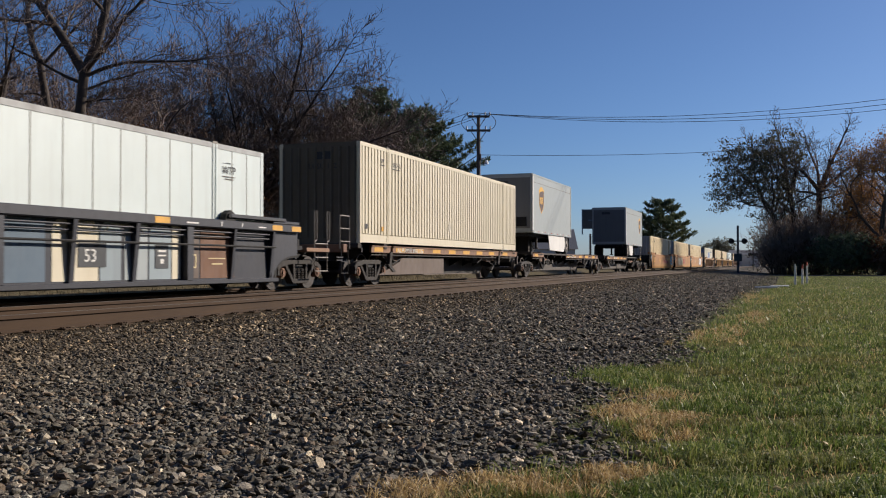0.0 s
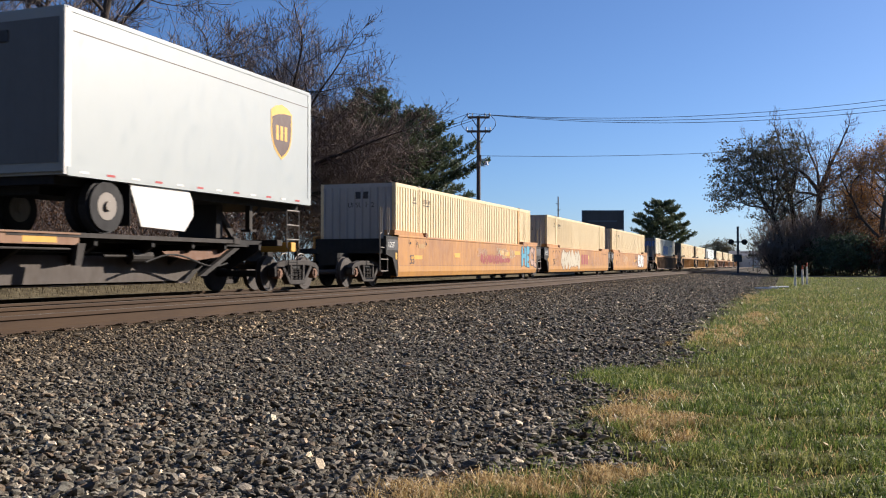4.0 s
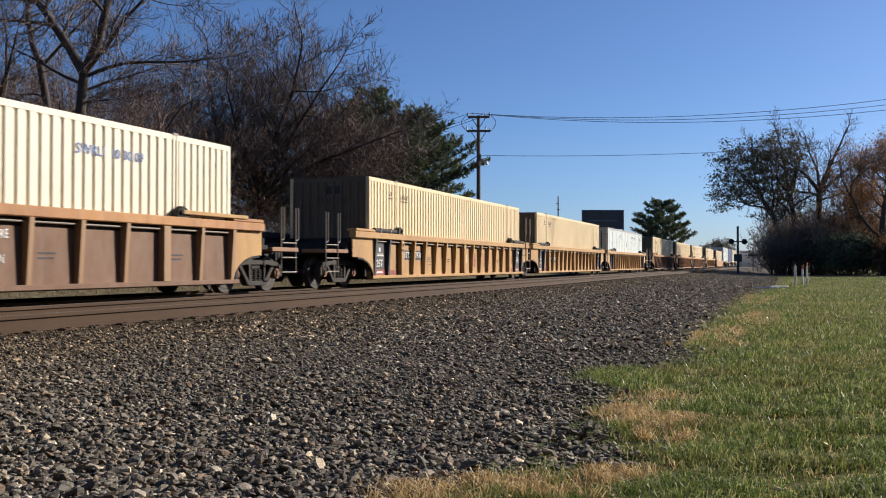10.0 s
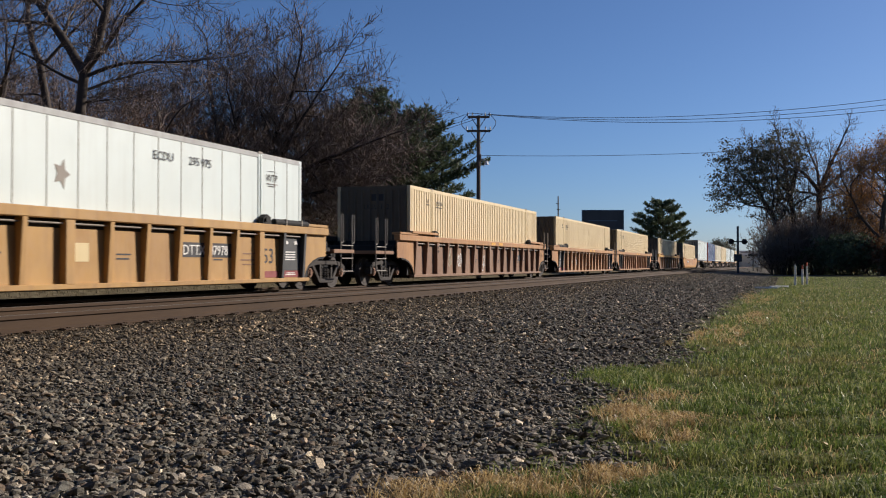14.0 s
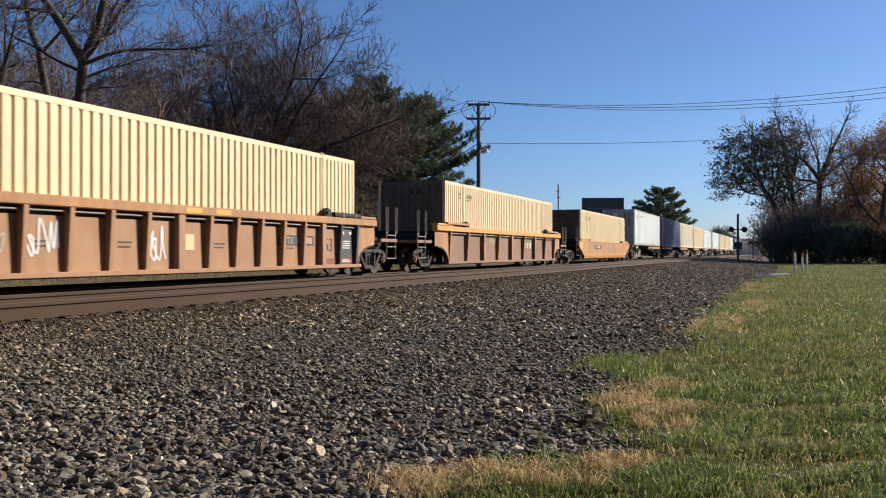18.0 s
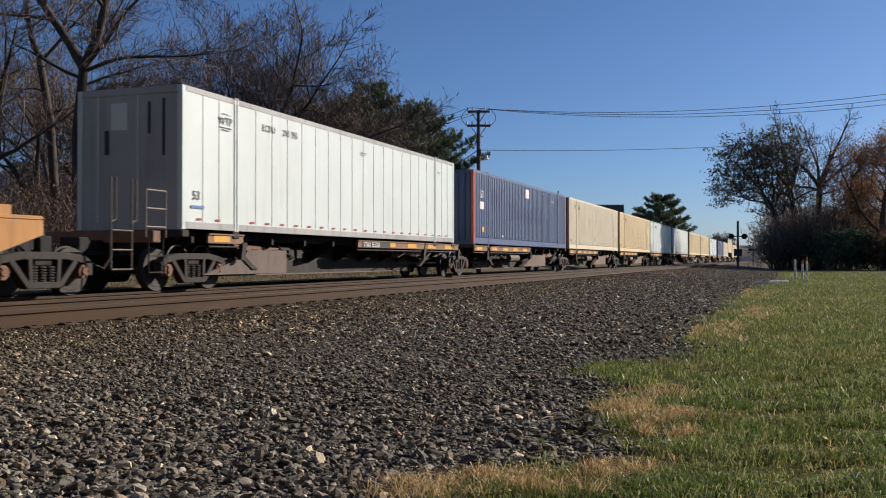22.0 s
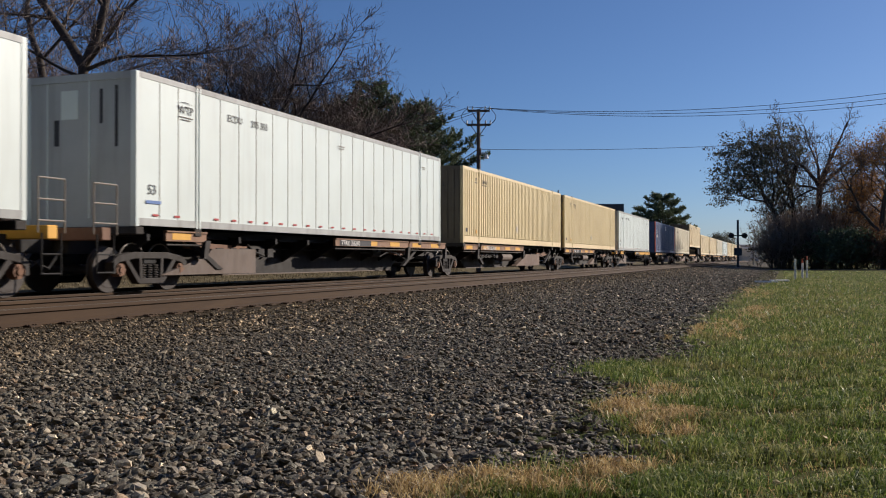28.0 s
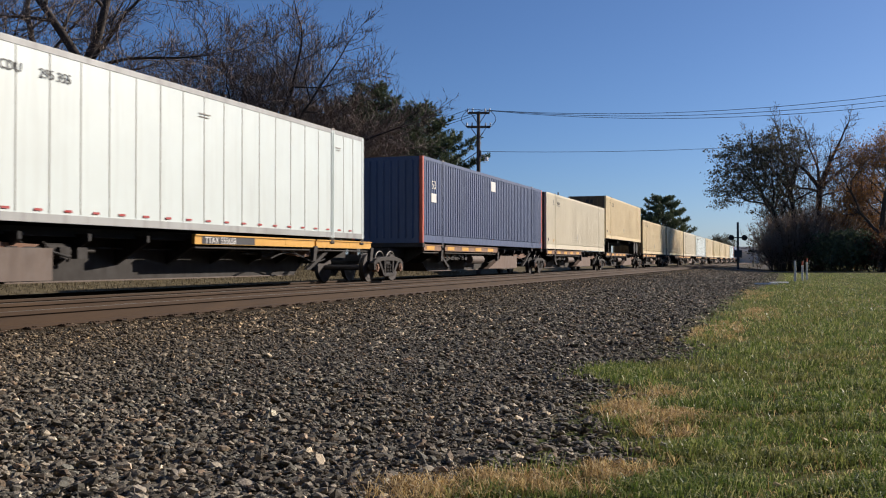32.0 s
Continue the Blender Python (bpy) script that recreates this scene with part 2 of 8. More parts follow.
BRUSH = plain("pale_brush_bark", ((0.2, (0.2, 0.165, 0.14)), (0.8, (0.38, 0.31, 0.265))), 3, 0.95, 0.2, thin=0.5)
TWIG = plain("twig_bark", ((0.2, (0.11, 0.086, 0.074)), (0.8, (0.22, 0.17, 0.145))), 3, 0.95, 0.2)
RUSSET = plain("russet_leaves", ((0.0, (0.06, 0.03, 0.018)), (0.6, (0.135, 0.07, 0.036)), (1.0, (0.22, 0.125, 0.062))), 2, 0.8, 0.2, island=0.8, thin=0.3)
NEEDLE = plain("pine_needles", ((0.0, (0.042, 0.058, 0.032)), (0.6, (0.09, 0.122, 0.062)), (1.0, (0.15, 0.185, 0.1))), 1.5, 0.6, 0.2, island=0.8, thin=0.25)
DARKLEAF = plain("dull_olive_leaves", ((0.0, (0.05, 0.05, 0.034)), (0.6, (0.11, 0.105, 0.066)), (1.0, (0.19, 0.175, 0.11))), 1.5, 0.7, 0.2, island=0.8, thin=0.3)
AUTUMN = plain("rusty_autumn_leaves", ((0.0, (0.16, 0.07, 0.028)), (0.6, (0.33, 0.165, 0.055)), (1.0, (0.52, 0.29, 0.1))), 1.5, 0.7, 0.2, island=0.8, thin=0.35)
BLADE = plain("grass_blades", ((0.0, (0.018, 0.036, 0.009)), (0.35, (0.08, 0.138, 0.024)), (0.65, (0.205, 0.265, 0.06)), (0.87, (0.46, 0.46, 0.17)), (1.0, (0.72, 0.68, 0.37))), 3.2, 0.45, 0.1, island=0.7, thin=0.4, patches=((0.12, 0.09, 0.03), (0.4, 0.32, 0.13)))
WEED = plain("brown_weeds", ((0.0, (0.05, 0.038, 0.022)), (0.6, (0.145, 0.115, 0.066)), (1.0, (0.3, 0.25, 0.15))), 2, 0.8, 0.1, island=0.8, thin=0.3)
STRAW = plain("dead_straw_grass", ((0.0, (0.12, 0.07, 0.027)), (0.45, (0.48, 0.33, 0.14)), (1.0, (0.86, 0.69, 0.38))), 2, 0.5, 0.1, island=0.85, thin=0.4)
POLE_WOOD = plain("grey_brown_pole_wood", ((0.2, (0.07, 0.055, 0.045)), (0.8, (0.16, 0.13, 0.11))), 5, 0.9, 0.4, (1, 1, 0.1))
WIRE = plain("dark_cable", ((0.3, (0.03, 0.03, 0.035)), (0.7, (0.05, 0.05, 0.055))), 4, 0.6, 0.1)
WHITE_POST = plain("white_marker_plastic", ((0.3, (0.8, 0.8, 0.78)), (0.8, (0.88, 0.88, 0.86))), 5, 0.5, 0.05)
ASPHALT = plain("worn_asphalt", ((0.3, (0.055, 0.055, 0.056)), (0.7, (0.1, 0.098, 0.095))), 4, 0.9, 0.3)
CONCRETE = plain("pale_concrete", ((0.3, (0.38, 0.36, 0.33)), (0.7, (0.52, 0.5, 0.46))), 3, 0.9, 0.3)
SIDING = plain("pale_house_siding", ((0.3, (0.5, 0.5, 0.49)), (0.7, (0.66, 0.65, 0.63))), 2, 0.8, 0.1, (1, 1, 4))
ROOFING = plain("grey_shingle", ((0.3, (0.2, 0.19, 0.19)), (0.7, (0.3, 0.29, 0.28))), 6, 0.9, 0.3)
WOODS = plain("unseen_woods", ((0.2, (0.015, 0.017, 0.012)), (0.6, (0.04, 0.04, 0.026)), (0.9, (0.08, 0.07, 0.045))), 0.4, 0.95, 0.5)
GLASS = material("dark_window_glass", 0.08)[0]
GLASS.node_tree.nodes["Principled BSDF"].inputs["Base Color"].default_value = (0.03, 0.035, 0.04, 1)


# ---- mesh helpers ----
def box(bm, x0, x1, y0, y1, z0, z1):
    v = [bm.verts.new((x, y, z)) for x in (x0, x1) for y in (y0, y1) for z in (z0, z1)]
    for f in ((0, 1, 3, 2), (4, 6, 7, 5), (0, 4, 5, 1), (2, 3, 7, 6), (0, 2, 6, 4), (1, 5, 7, 3)):
        bm.faces.new([v[i] for i in f])


def tube(bm, a, b, r0, r1=None, n=8, caps=True):
    r1 = r0 if r1 is None else r1
    a, b = Vector(a), Vector(b)
    q = (b - a).to_track_quat("Z", "Y")
    rings = []
    for p, r in ((a, r0), (b, r1)):
        rings.append([bm.verts.new(p + q @ Vector((r * math.cos(2 * math.pi * i / n), r * math.sin(2 * math.pi * i / n), 0))) for i in range(n)])
    for i in range(n):
        j = (i + 1) % n
        bm.faces.new((rings[0][i], rings[0][j], rings[1][j], rings[1][i]))
    if caps:
        bm.faces.new(rings[0][::-1])
        bm.faces.new(rings[1])


def rod(bm, pts, r, n=6):
    """A bent round bar through the points, as one skin."""
    pts = [Vector(p) for p in pts]
    prev = None
    for i, p in enumerate(pts):
        d = (pts[min(i + 1, len(pts) - 1)] - pts[max(i - 1, 0)]).normalized()
        q = d.to_track_quat("Z", "Y") if abs(d.z) < 0.999 else Vector((0, 0.001, d.z)).to_track_quat("Z", "Y")
        ring = [bm.verts.new(p + q @ Vector((r * math.cos(2 * math.pi * k / n), r * math.sin(2 * math.pi * k / n), 0))) for k in range(n)]
        if prev:
            # start the ring at the corner that lies nearest, so that the skin does not twist
            o = min(range(n), key=lambda k: (ring[k].co - prev[0].co - (p - pts[i - 1])).length)
            ring = ring[o:] + ring[:o]
            for k in range(n):
                j = (k + 1) % n
                bm.faces.new((prev[k], prev[j], ring[j], ring[k]))
        else:
            bm.faces.new(ring[::-1])
        prev = ring
    bm.faces.new(prev)


def prism(bm, poly, x0, x1):
    """A polygon of (y, z) pulled from x0 to x1."""
    a = [bm.verts.new((x0, y, z)) for y, z in poly]
    b = [bm.verts.new((x1, y, z)) for y, z in poly]
    n = len(poly)
    fs = [bm.faces.new(a), bm.faces.new(b[::-1])]
    for i in range(n):
        fs.append(bm.faces.new((a[(i + 1) % n], a[i], b[i], b[(i + 1) % n])))
    bmesh.ops.recalc_face_normals(bm, faces=fs)


def finish(name, bm, mat, bevel=0.0, smooth=False):
    if bevel:
        bmesh.ops.bevel(bm, geom=bm.edges[:], offset=bevel, segments=1, affect="EDGES")
    me = bpy.data.meshes.new(name)
    bm.to_mesh(me)
    bm.free()
    me.materials.append(mat)
    if smooth:
        me.polygons.foreach_set("use_smooth", [True] * len(me.polygons))
    return me


MESHES = {}


def part(name, bm, mat, parent, label="", bevel=0.0, smooth=False):
    """One mesh object under a thing or a part; bm may also be a finished mesh."""
    me = bm if isinstance(bm, bpy.types.Mesh) else finish(name, bm, mat, bevel, smooth)
    ob = new(name, me)
    ob.parent = parent
    if label:
        ob["label"] = label
    return ob


def boxes(*rows):
    bm = bmesh.new()
    for r in rows:
        box(bm, *r)
    return bm


SIDE = Matrix(((0, 0, 1, 0), (1, 0, 0, 0), (0, 1, 0, 0), (0, 0, 0, 1)))     # writing that faces the camera's side of the track
FRONT = Matrix(((1, 0, 0, 0), (0, 0, -1, 0), (0, 1, 0, 0), (0, 0, 0, 1)))   # writing that faces down the track


def lettering(name, words, size, mat, parent, place, turn=SIDE, stretch=1.0, align="LEFT"):
    key = (words, size, mat.name, stretch, align)
    if key not in MESHES:
        cu = bpy.data.curves.new(name, "FONT")
        cu.body, cu.size, cu.align_x, cu.extrude = words, size, align, 0.002
        cu.resolution_u = 2
        ob = bpy.data.objects.new(name, cu)
        me = bpy.data.meshes.new_from_object(ob)
        bpy.data.objects.remove(ob)
        bpy.data.curves.remove(cu)
        me.materials.clear()
        me.materials.append(mat)
        me.transform(Matrix.Diagonal((stretch, 1, 1, 1)))
        MESHES[key] = me
    ob = part(name, MESHES[key], mat, parent)
    ob.matrix_local = Matrix.Translation(place) @ turn
    return ob


def mesh_np(name, verts, faces, mat, smooth=False):
    """A large mesh from arrays; all faces have the same number of corners."""
    me = bpy.data.meshes.new(name)
    nf, k = faces.shape
    me.vertices.add(len(verts)), me.loops.add(nf * k), me.polygons.add(nf)
    me.vertices.foreach_set("co", verts.astype(np.float32).ravel())
    me.loops.foreach_set("vertex_index", faces.astype(np.int32).ravel())
    me.polygons.foreach_set("loop_start", np.arange(0, nf * k, k, dtype=np.int32))
    me.polygons.foreach_set("use_smooth", np.full(nf, smooth))
    me.update(calc_edges=True)
    me.materials.append(mat)
    return me


# ---- ground ----
def ground_z(x, y):
    """Height of the ground: verge, ballast rising to the track bed, and the bank beyond."""
    d = -np.asarray(x, float)
    y = np.asarray(y, float)
    z = np.interp(d, (0.6, 1.2, 6.3, 6.8, 10.1, 10.9, 14.2, 15.0, 19.6, 21.6, 60), (0.0, 0.02, 0.06, 0.118, 0.118, 0.0, -0.02, -0.25, -0.3, 0.4, 0.42))
    fall = np.clip((y - 30) / 70, 0, 1)
    return z - 0.32 * fall * np.interp(d, (2.0, 6.0), (1.0, 0.0))


EDGE_Y = (0, 3.06, 3.41, 3.70, 4.01, 4.56, 4.97, 5.95, 6.41, 7.51, 8.20, 10.68, 15.59, 23.10, 34.65, 46.20, 400)
EDGE_D = (1.3, 1.18, 1.08, 0.82, 0.62, 0.84, 0.95, 0.87, 1.18, 1.33, 0.69, 1.00, 1.06, 1.07, 0.58, -0.12, -0.2)


def edge_d(y):
    return np.interp(y, EDGE_Y, EDGE_D) + 0.06 * np.sin(np.asarray(y) * 3.9) + 0.03 * np.sin(np.asarray(y) * 8.7)


def build_ground():
    xs = np.concatenate([[-900, -300, -120, -60, -40, -28, -22], np.arange(-19, -13.5, 0.5), np.arange(-13.5, 6.1, 0.3), [8, 12, 18, 26, 40, 60, 100, 200, 500, 900]])
    ys = np.concatenate([[-300, -60, -20, -8, -2], np.arange(0, 30, 0.5), np.arange(30, 80, 2), np.arange(80, 130, 4), [150, 180, 240, 320, 450, 700, 1200, 2200]])
    gx, gy = np.meshgrid(xs, ys)
    gz = ground_z(gx, gy)
    n = len(xs)
    v = np.stack([gx, gy, gz], -1).reshape(-1, 3)
    i = (np.arange(len(ys) - 1)[:, None] * n + np.arange(n - 1)).ravel()
    f = np.stack([i, i + 1, i + n + 1, i + n], 1)
    m, nt, b = material("verge_and_ballast_ground", 0.95)
    geo = nt.nodes.new("ShaderNodeNewGeometry")
    sep = nt.nodes.new("ShaderNodeSeparateXYZ")
    nt.links.new(geo.outputs["Position"], sep.inputs["Vector"])
    wob = noise_tex(nt, 0.9, 5)
    add = nt.nodes.new("ShaderNodeMath")
    add.operation = "MULTIPLY_ADD"
    nt.links.new(wob, add.inputs[0])
    add.inputs[1].default_value = 0.9
    nt.links.new(sep.outputs["X"], add.inputs[2])
    fine, patch = noise_tex(nt, 14, 8), noise_tex(nt, 0.35, 5)
    grass = ramp(nt, fine, ((0.3, (0.018, 0.024, 0.009)), (0.55, (0.07, 0.085, 0.024)), (0.8, (0.18, 0.18, 0.06))))
    grass = mix(nt, grey(nt, patch, 0.48, 0.68, 0, 0.6), grass, ramp(nt, fine, ((0.3, (0.2, 0.16, 0.06)), (0.8, (0.42, 0.34, 0.15)))))
    grit = ramp(nt, noise_tex(nt, 42, 7, rough=0.8), ((0.38, (0.02, 0.018, 0.015)), (0.5, (0.07, 0.063, 0.052)), (0.63, (0.24, 0.215, 0.175))))
    rusty = ramp(nt, noise_tex(nt, 30, 6, rough=0.8), ((0.35, (0.018, 0.013, 0.0075)), (0.55, (0.052, 0.037, 0.021)), (0.75, (0.1, 0.072, 0.04))))
    bank = ramp(nt, noise_tex(nt, 3, 8, rough=0.75), ((0.3, (0.05, 0.04, 0.025)), (0.55, (0.15, 0.125, 0.075)), (0.75, (0.26, 0.23, 0.16))))
    c = mix(nt, grey(nt, add.outputs[0], -6.9, -5.9), rusty, grit)
    c = mix(nt, grey(nt, add.outputs[0], -0.85, -0.55), c, grass)
    c = mix(nt, grey(nt, add.outputs[0], -18.3, -17.6), bank, c)
    nt.links.new(c, b.inputs["Base Color"])
    b.inputs["Specular IOR Level"].default_value = 0.05
    bumped(nt, b, fine, 0.6, 0.05)
    ob = new("ground", mesh_np("ground", v, f, m, True))
    tagged(ob, "mown grass verge meeting a dark grey ballast shoulder", "ground", kind="structure")


def build_backdrop():
    """Added woods, never in view, that close the place behind the camera and on its open side; they cut low skylight.
    """
    rng = random.Random(77)
    pts = [(-70, -26), (-30, -22), (10, -20), (28, -12), (34, 15), (36, 50), (42, 80)]
    line = []
    for (xa, ya), (xb, yb) in zip(pts, pts[1:]):
        for k in range(12):
            line.append((xa + (xb - xa) * k / 12, ya + (yb - ya) * k / 12))
    bm = bmesh.new()
    prev = None
    for x, y in line:
        h = (19 if y < 0 else 12.5) + rng.uniform(-2, 2.5)
        q = [bm.verts.new((x + rng.uniform(-1, 1), y + rng.uniform(-1, 1), -0.5)), bm.verts.new((x + rng.uniform(-1, 1), y + rng.uniform(-1, 1), h * 0.6)), bm.verts.new((x + rng.uniform(-1, 1), y - 0.5, h))]
        if prev:
            for i in range(2):
                bm.faces.new((prev[i], q[i], q[i + 1], prev[i + 1]))
        prev = q
    ob = new("backdrop", finish("backdrop", bm, WOODS))
    tagged(ob, "dark line of woods added out of view to cut skylight", "woods", kind="structure")


def build_tracks():
    """Two tracks: rails with head, web and foot, ties, spikes."""
    prof = ((-0.075, 0.0), (0.075, 0.0), (0.075, 0.014), (0.012, 0.035), (0.012, 0.135), (0.036, 0.142), (0.036, 0.176), (0.026, 0.182), (-0.026, 0.182), (-0.036, 0.176), (-0.036, 0.142), (-0.012, 0.135), (-0.012, 0.035), (-0.075, 0.014))
    for cx, top, who in ((NEAR_X, NEAR_RAIL, "near"), (TRAIN_X, TRAIN_RAIL, "far")):
        track = tagged(new("railway_track"), f"rust-brown steel rails on weathered wooden ties, {'empty' if who == 'near' else 'carrying the freight train'}", "track", kind="structure")
        track.location = (cx, 0, top)
        for side in (-0.755, 0.755):
            bm = bmesh.new()
            y0, y1 = -40, 900
            a = [bm.verts.new((side + x, y0, z - 0.182)) for x, z in prof]
            b = [bm.verts.new((side + x, y1, z - 0.182)) for x, z in prof]
            n = len(prof)
            for i in range(n):
                bm.faces.new((a[i], a[(i + 1) % n], b[(i + 1) % n], b[i]))
            part("rail", bm, RAIL, track)
            bm = boxes((side - 0.022, side + 0.022, y0, y1, -0.001, 0.002))
            part("rail_head", bm, SHINE, track, "worn shiny running surface")
        tie_bm = boxes((-1.3, 1.3, -0.11, 0.11, -0.37, -0.195))
        tie_me = finish("tie", tie_bm, TIE, 0.012)
        plate = bmesh.new()
        for sx in (-0.755, 0.755):
            box(plate, sx - 0.19, sx + 0.19, -0.09, 0.09, -0.196, -0.176)
            for dx in (-0.13, -0.095, 0.095, 0.13):
                for dy in (-0.05, 0.05):
                    box(plate, sx + dx - 0.012, sx + dx + 0.012, dy - 0.012, dy + 0.012, -0.18, -0.166)
        plate_me = finish("tie_plate", plate, RAIL)
        rng = random.Random(5)
        for k in range(140 if who == "near" else 60):
            y = 4 + 0.495 * k
            t = part("tie", tie_me, TIE, track)
            t.location, t.rotation_euler = (rng.uniform(-0.04, 0.04), y, 0), (0, 0, rng.uniform(-0.015, 0.015))
            p = part("tie_plate", plate_me, RAIL, t)
            p.location = (-t.location.x, 0, 0)
        y, bm = 4 + 0.495 * (140 if who == "near" else 60), bmesh.new()
        while y < 260:
            box(bm, -1.3, 1.3, y - 0.11, y + 0.11, -0.37, -0.195)
            y += 0.495
        tagged(part("far_ties", bm, TIE, track), kind="stuff")


def scatter_stones(name, count, rect, size, mat, seed, label, lean=0.0, tilt=0.3, flat=0.62, coarse=False):
    """Broken stones: twelve-cornered lumps knocked out of shape, lying flat and half sunk. lean: thinning away from the far edge."""
    rng = np.random.default_rng(seed)
    y = rect[2] * (rect[3] / rect[2]) ** rng.random(count)
    wide = np.minimum(rect[1] - rect[0], np.maximum(1.05 * y + 0.6 + rect[1], 0))     # no wider than is ever seen
    x = rect[1] - rng.random(count) * wide
    keep = (-x > edge_d(y) + rng.normal(0, 0.12, count)) & (rng.random(count) < 1 - lean * (x - rect[0]) / (rect[1] - rect[0]))
    x, y = x[keep], y[keep]
    n = len(x)
    s = np.minimum(rng.lognormal(math.log(size), 0.42, n), size * 2.6)
    g = (1 + 5 ** 0.5) / 2
    ico = np.array([(-1, g, 0), (1, g, 0), (-1, -g, 0), (1, -g, 0), (0, -1, g), (0, 1, g), (0, -1, -g), (0, 1, -g), (g, 0, -1), (g, 0, 1), (-g, 0, -1), (-g, 0, 1)]) / 1.9
    tri = np.array([(0, 11, 5), (0, 5, 1), (0, 1, 7), (0, 7, 10), (0, 10, 11), (1, 5, 9), (5, 11, 4), (11, 10, 2), (10, 7, 6), (7, 1, 8), (3, 9, 4), (3, 4, 2), (3, 2, 6), (3, 6, 8), (3, 8, 9), (4, 9, 5), (2, 4, 11), (6, 2, 10), (8, 6, 7), (9, 8, 1)])
    if coarse:
        ico = np.array([(1, 0, 0), (-1, 0, 0), (0, 1, 0), (0, -1, 0), (0.2, 0.1, 0.9), (0, 0, -0.9)], float)
        tri = np.array([(0, 2, 4), (2, 1, 4), (1, 3, 4), (3, 0, 4), (2, 0, 5), (1, 2, 5), (3, 1, 5), (0, 3, 5)])
    k = len(ico)
    v = ico[None] * (1 + rng.uniform(-0.4, 0.3, (n, k, 1))) + rng.normal(0, 0.1, (n, k, 3))
    cut = rng.uniform(0.45, 0.95, (n, 1, 3))
    v = np.clip(v, -cut, cut)                   # split faces
    v *= rng.uniform(0.7, 1.2, (n, 1, 3)) * np.array((1.25, 1.0, flat))
    for i, j, an in ((1, 2, rng.normal(0, tilt, n)), (0, 2, rng.normal(0, tilt, n)), (0, 1, rng.uniform(0, 2 * np.pi, n))):
        p, q, cs, sn = v[:, :, i].copy(), v[:, :, j].copy(), np.cos(an)[:, None], np.sin(an)[:, None]
        v[:, :, i], v[:, :, j] = p * cs - q * sn, p * sn + q * cs
    v *= s[:, None, None] * 0.62
    z = ground_z(x, y) + rng.uniform(-0.1, 0.42, n) * s
    v += np.stack([x, y, z], 1)[:, None, :]
    f = (np.arange(n)[:, None, None] * k + tri[None]).reshape(-1, 3)
    ob = new(name, mesh_np(name, v.reshape(-1, 3), f, mat))
    return tagged(ob, label, "gravel", kind="stuff")


def blades(name, x, y, h, lean, width, mat, seed, label, category="grass"):
    rng = np.random.default_rng(seed)
    n = len(x)
    z = ground_z(x, y)
    a = rng.uniform(0, 2 * np.pi, n)
    h = h * rng.uniform(0.5, 1.3, n)
    b = rng.uniform(0, 2 * np.pi, n)
    l = h * rng.uniform(0.2, 1.0, n) * lean
    dx, dy = np.cos(a) * width / 2, np.sin(a) * width / 2
    v = np.zeros((n, 5, 3))
    v[:, 0] = np.stack([x - dx, y - dy, z - 0.01], 1)
    v[:, 1] = np.stack([x + dx, y + dy, z - 0.01], 1)
    mx, my = x + np.cos(b) * l * 0.35, y + np.sin(b) * l * 0.35
    v[:, 2] = np.stack([mx + dx * 0.8, my + dy * 0.8, z + h * 0.6], 1)
    v[:, 3] = np.stack([mx - dx * 0.8, my - dy * 0.8, z + h * 0.6], 1)
    v[:, 4] = np.stack([x + np.cos(b) * l, y + np.sin(b) * l, z + h * (1 - 0.35 * lean)], 1)
    o = np.arange(n)[:, None, None] * 5
    f = (o + np.array([(0, 1, 2), (0, 2, 3), (3, 2, 4)])[None]).reshape(-1, 3)
    ob = new(name, mesh_np(name, v.reshape(-1, 3), f, mat))
    return tagged(ob, label, category, kind="stuff")


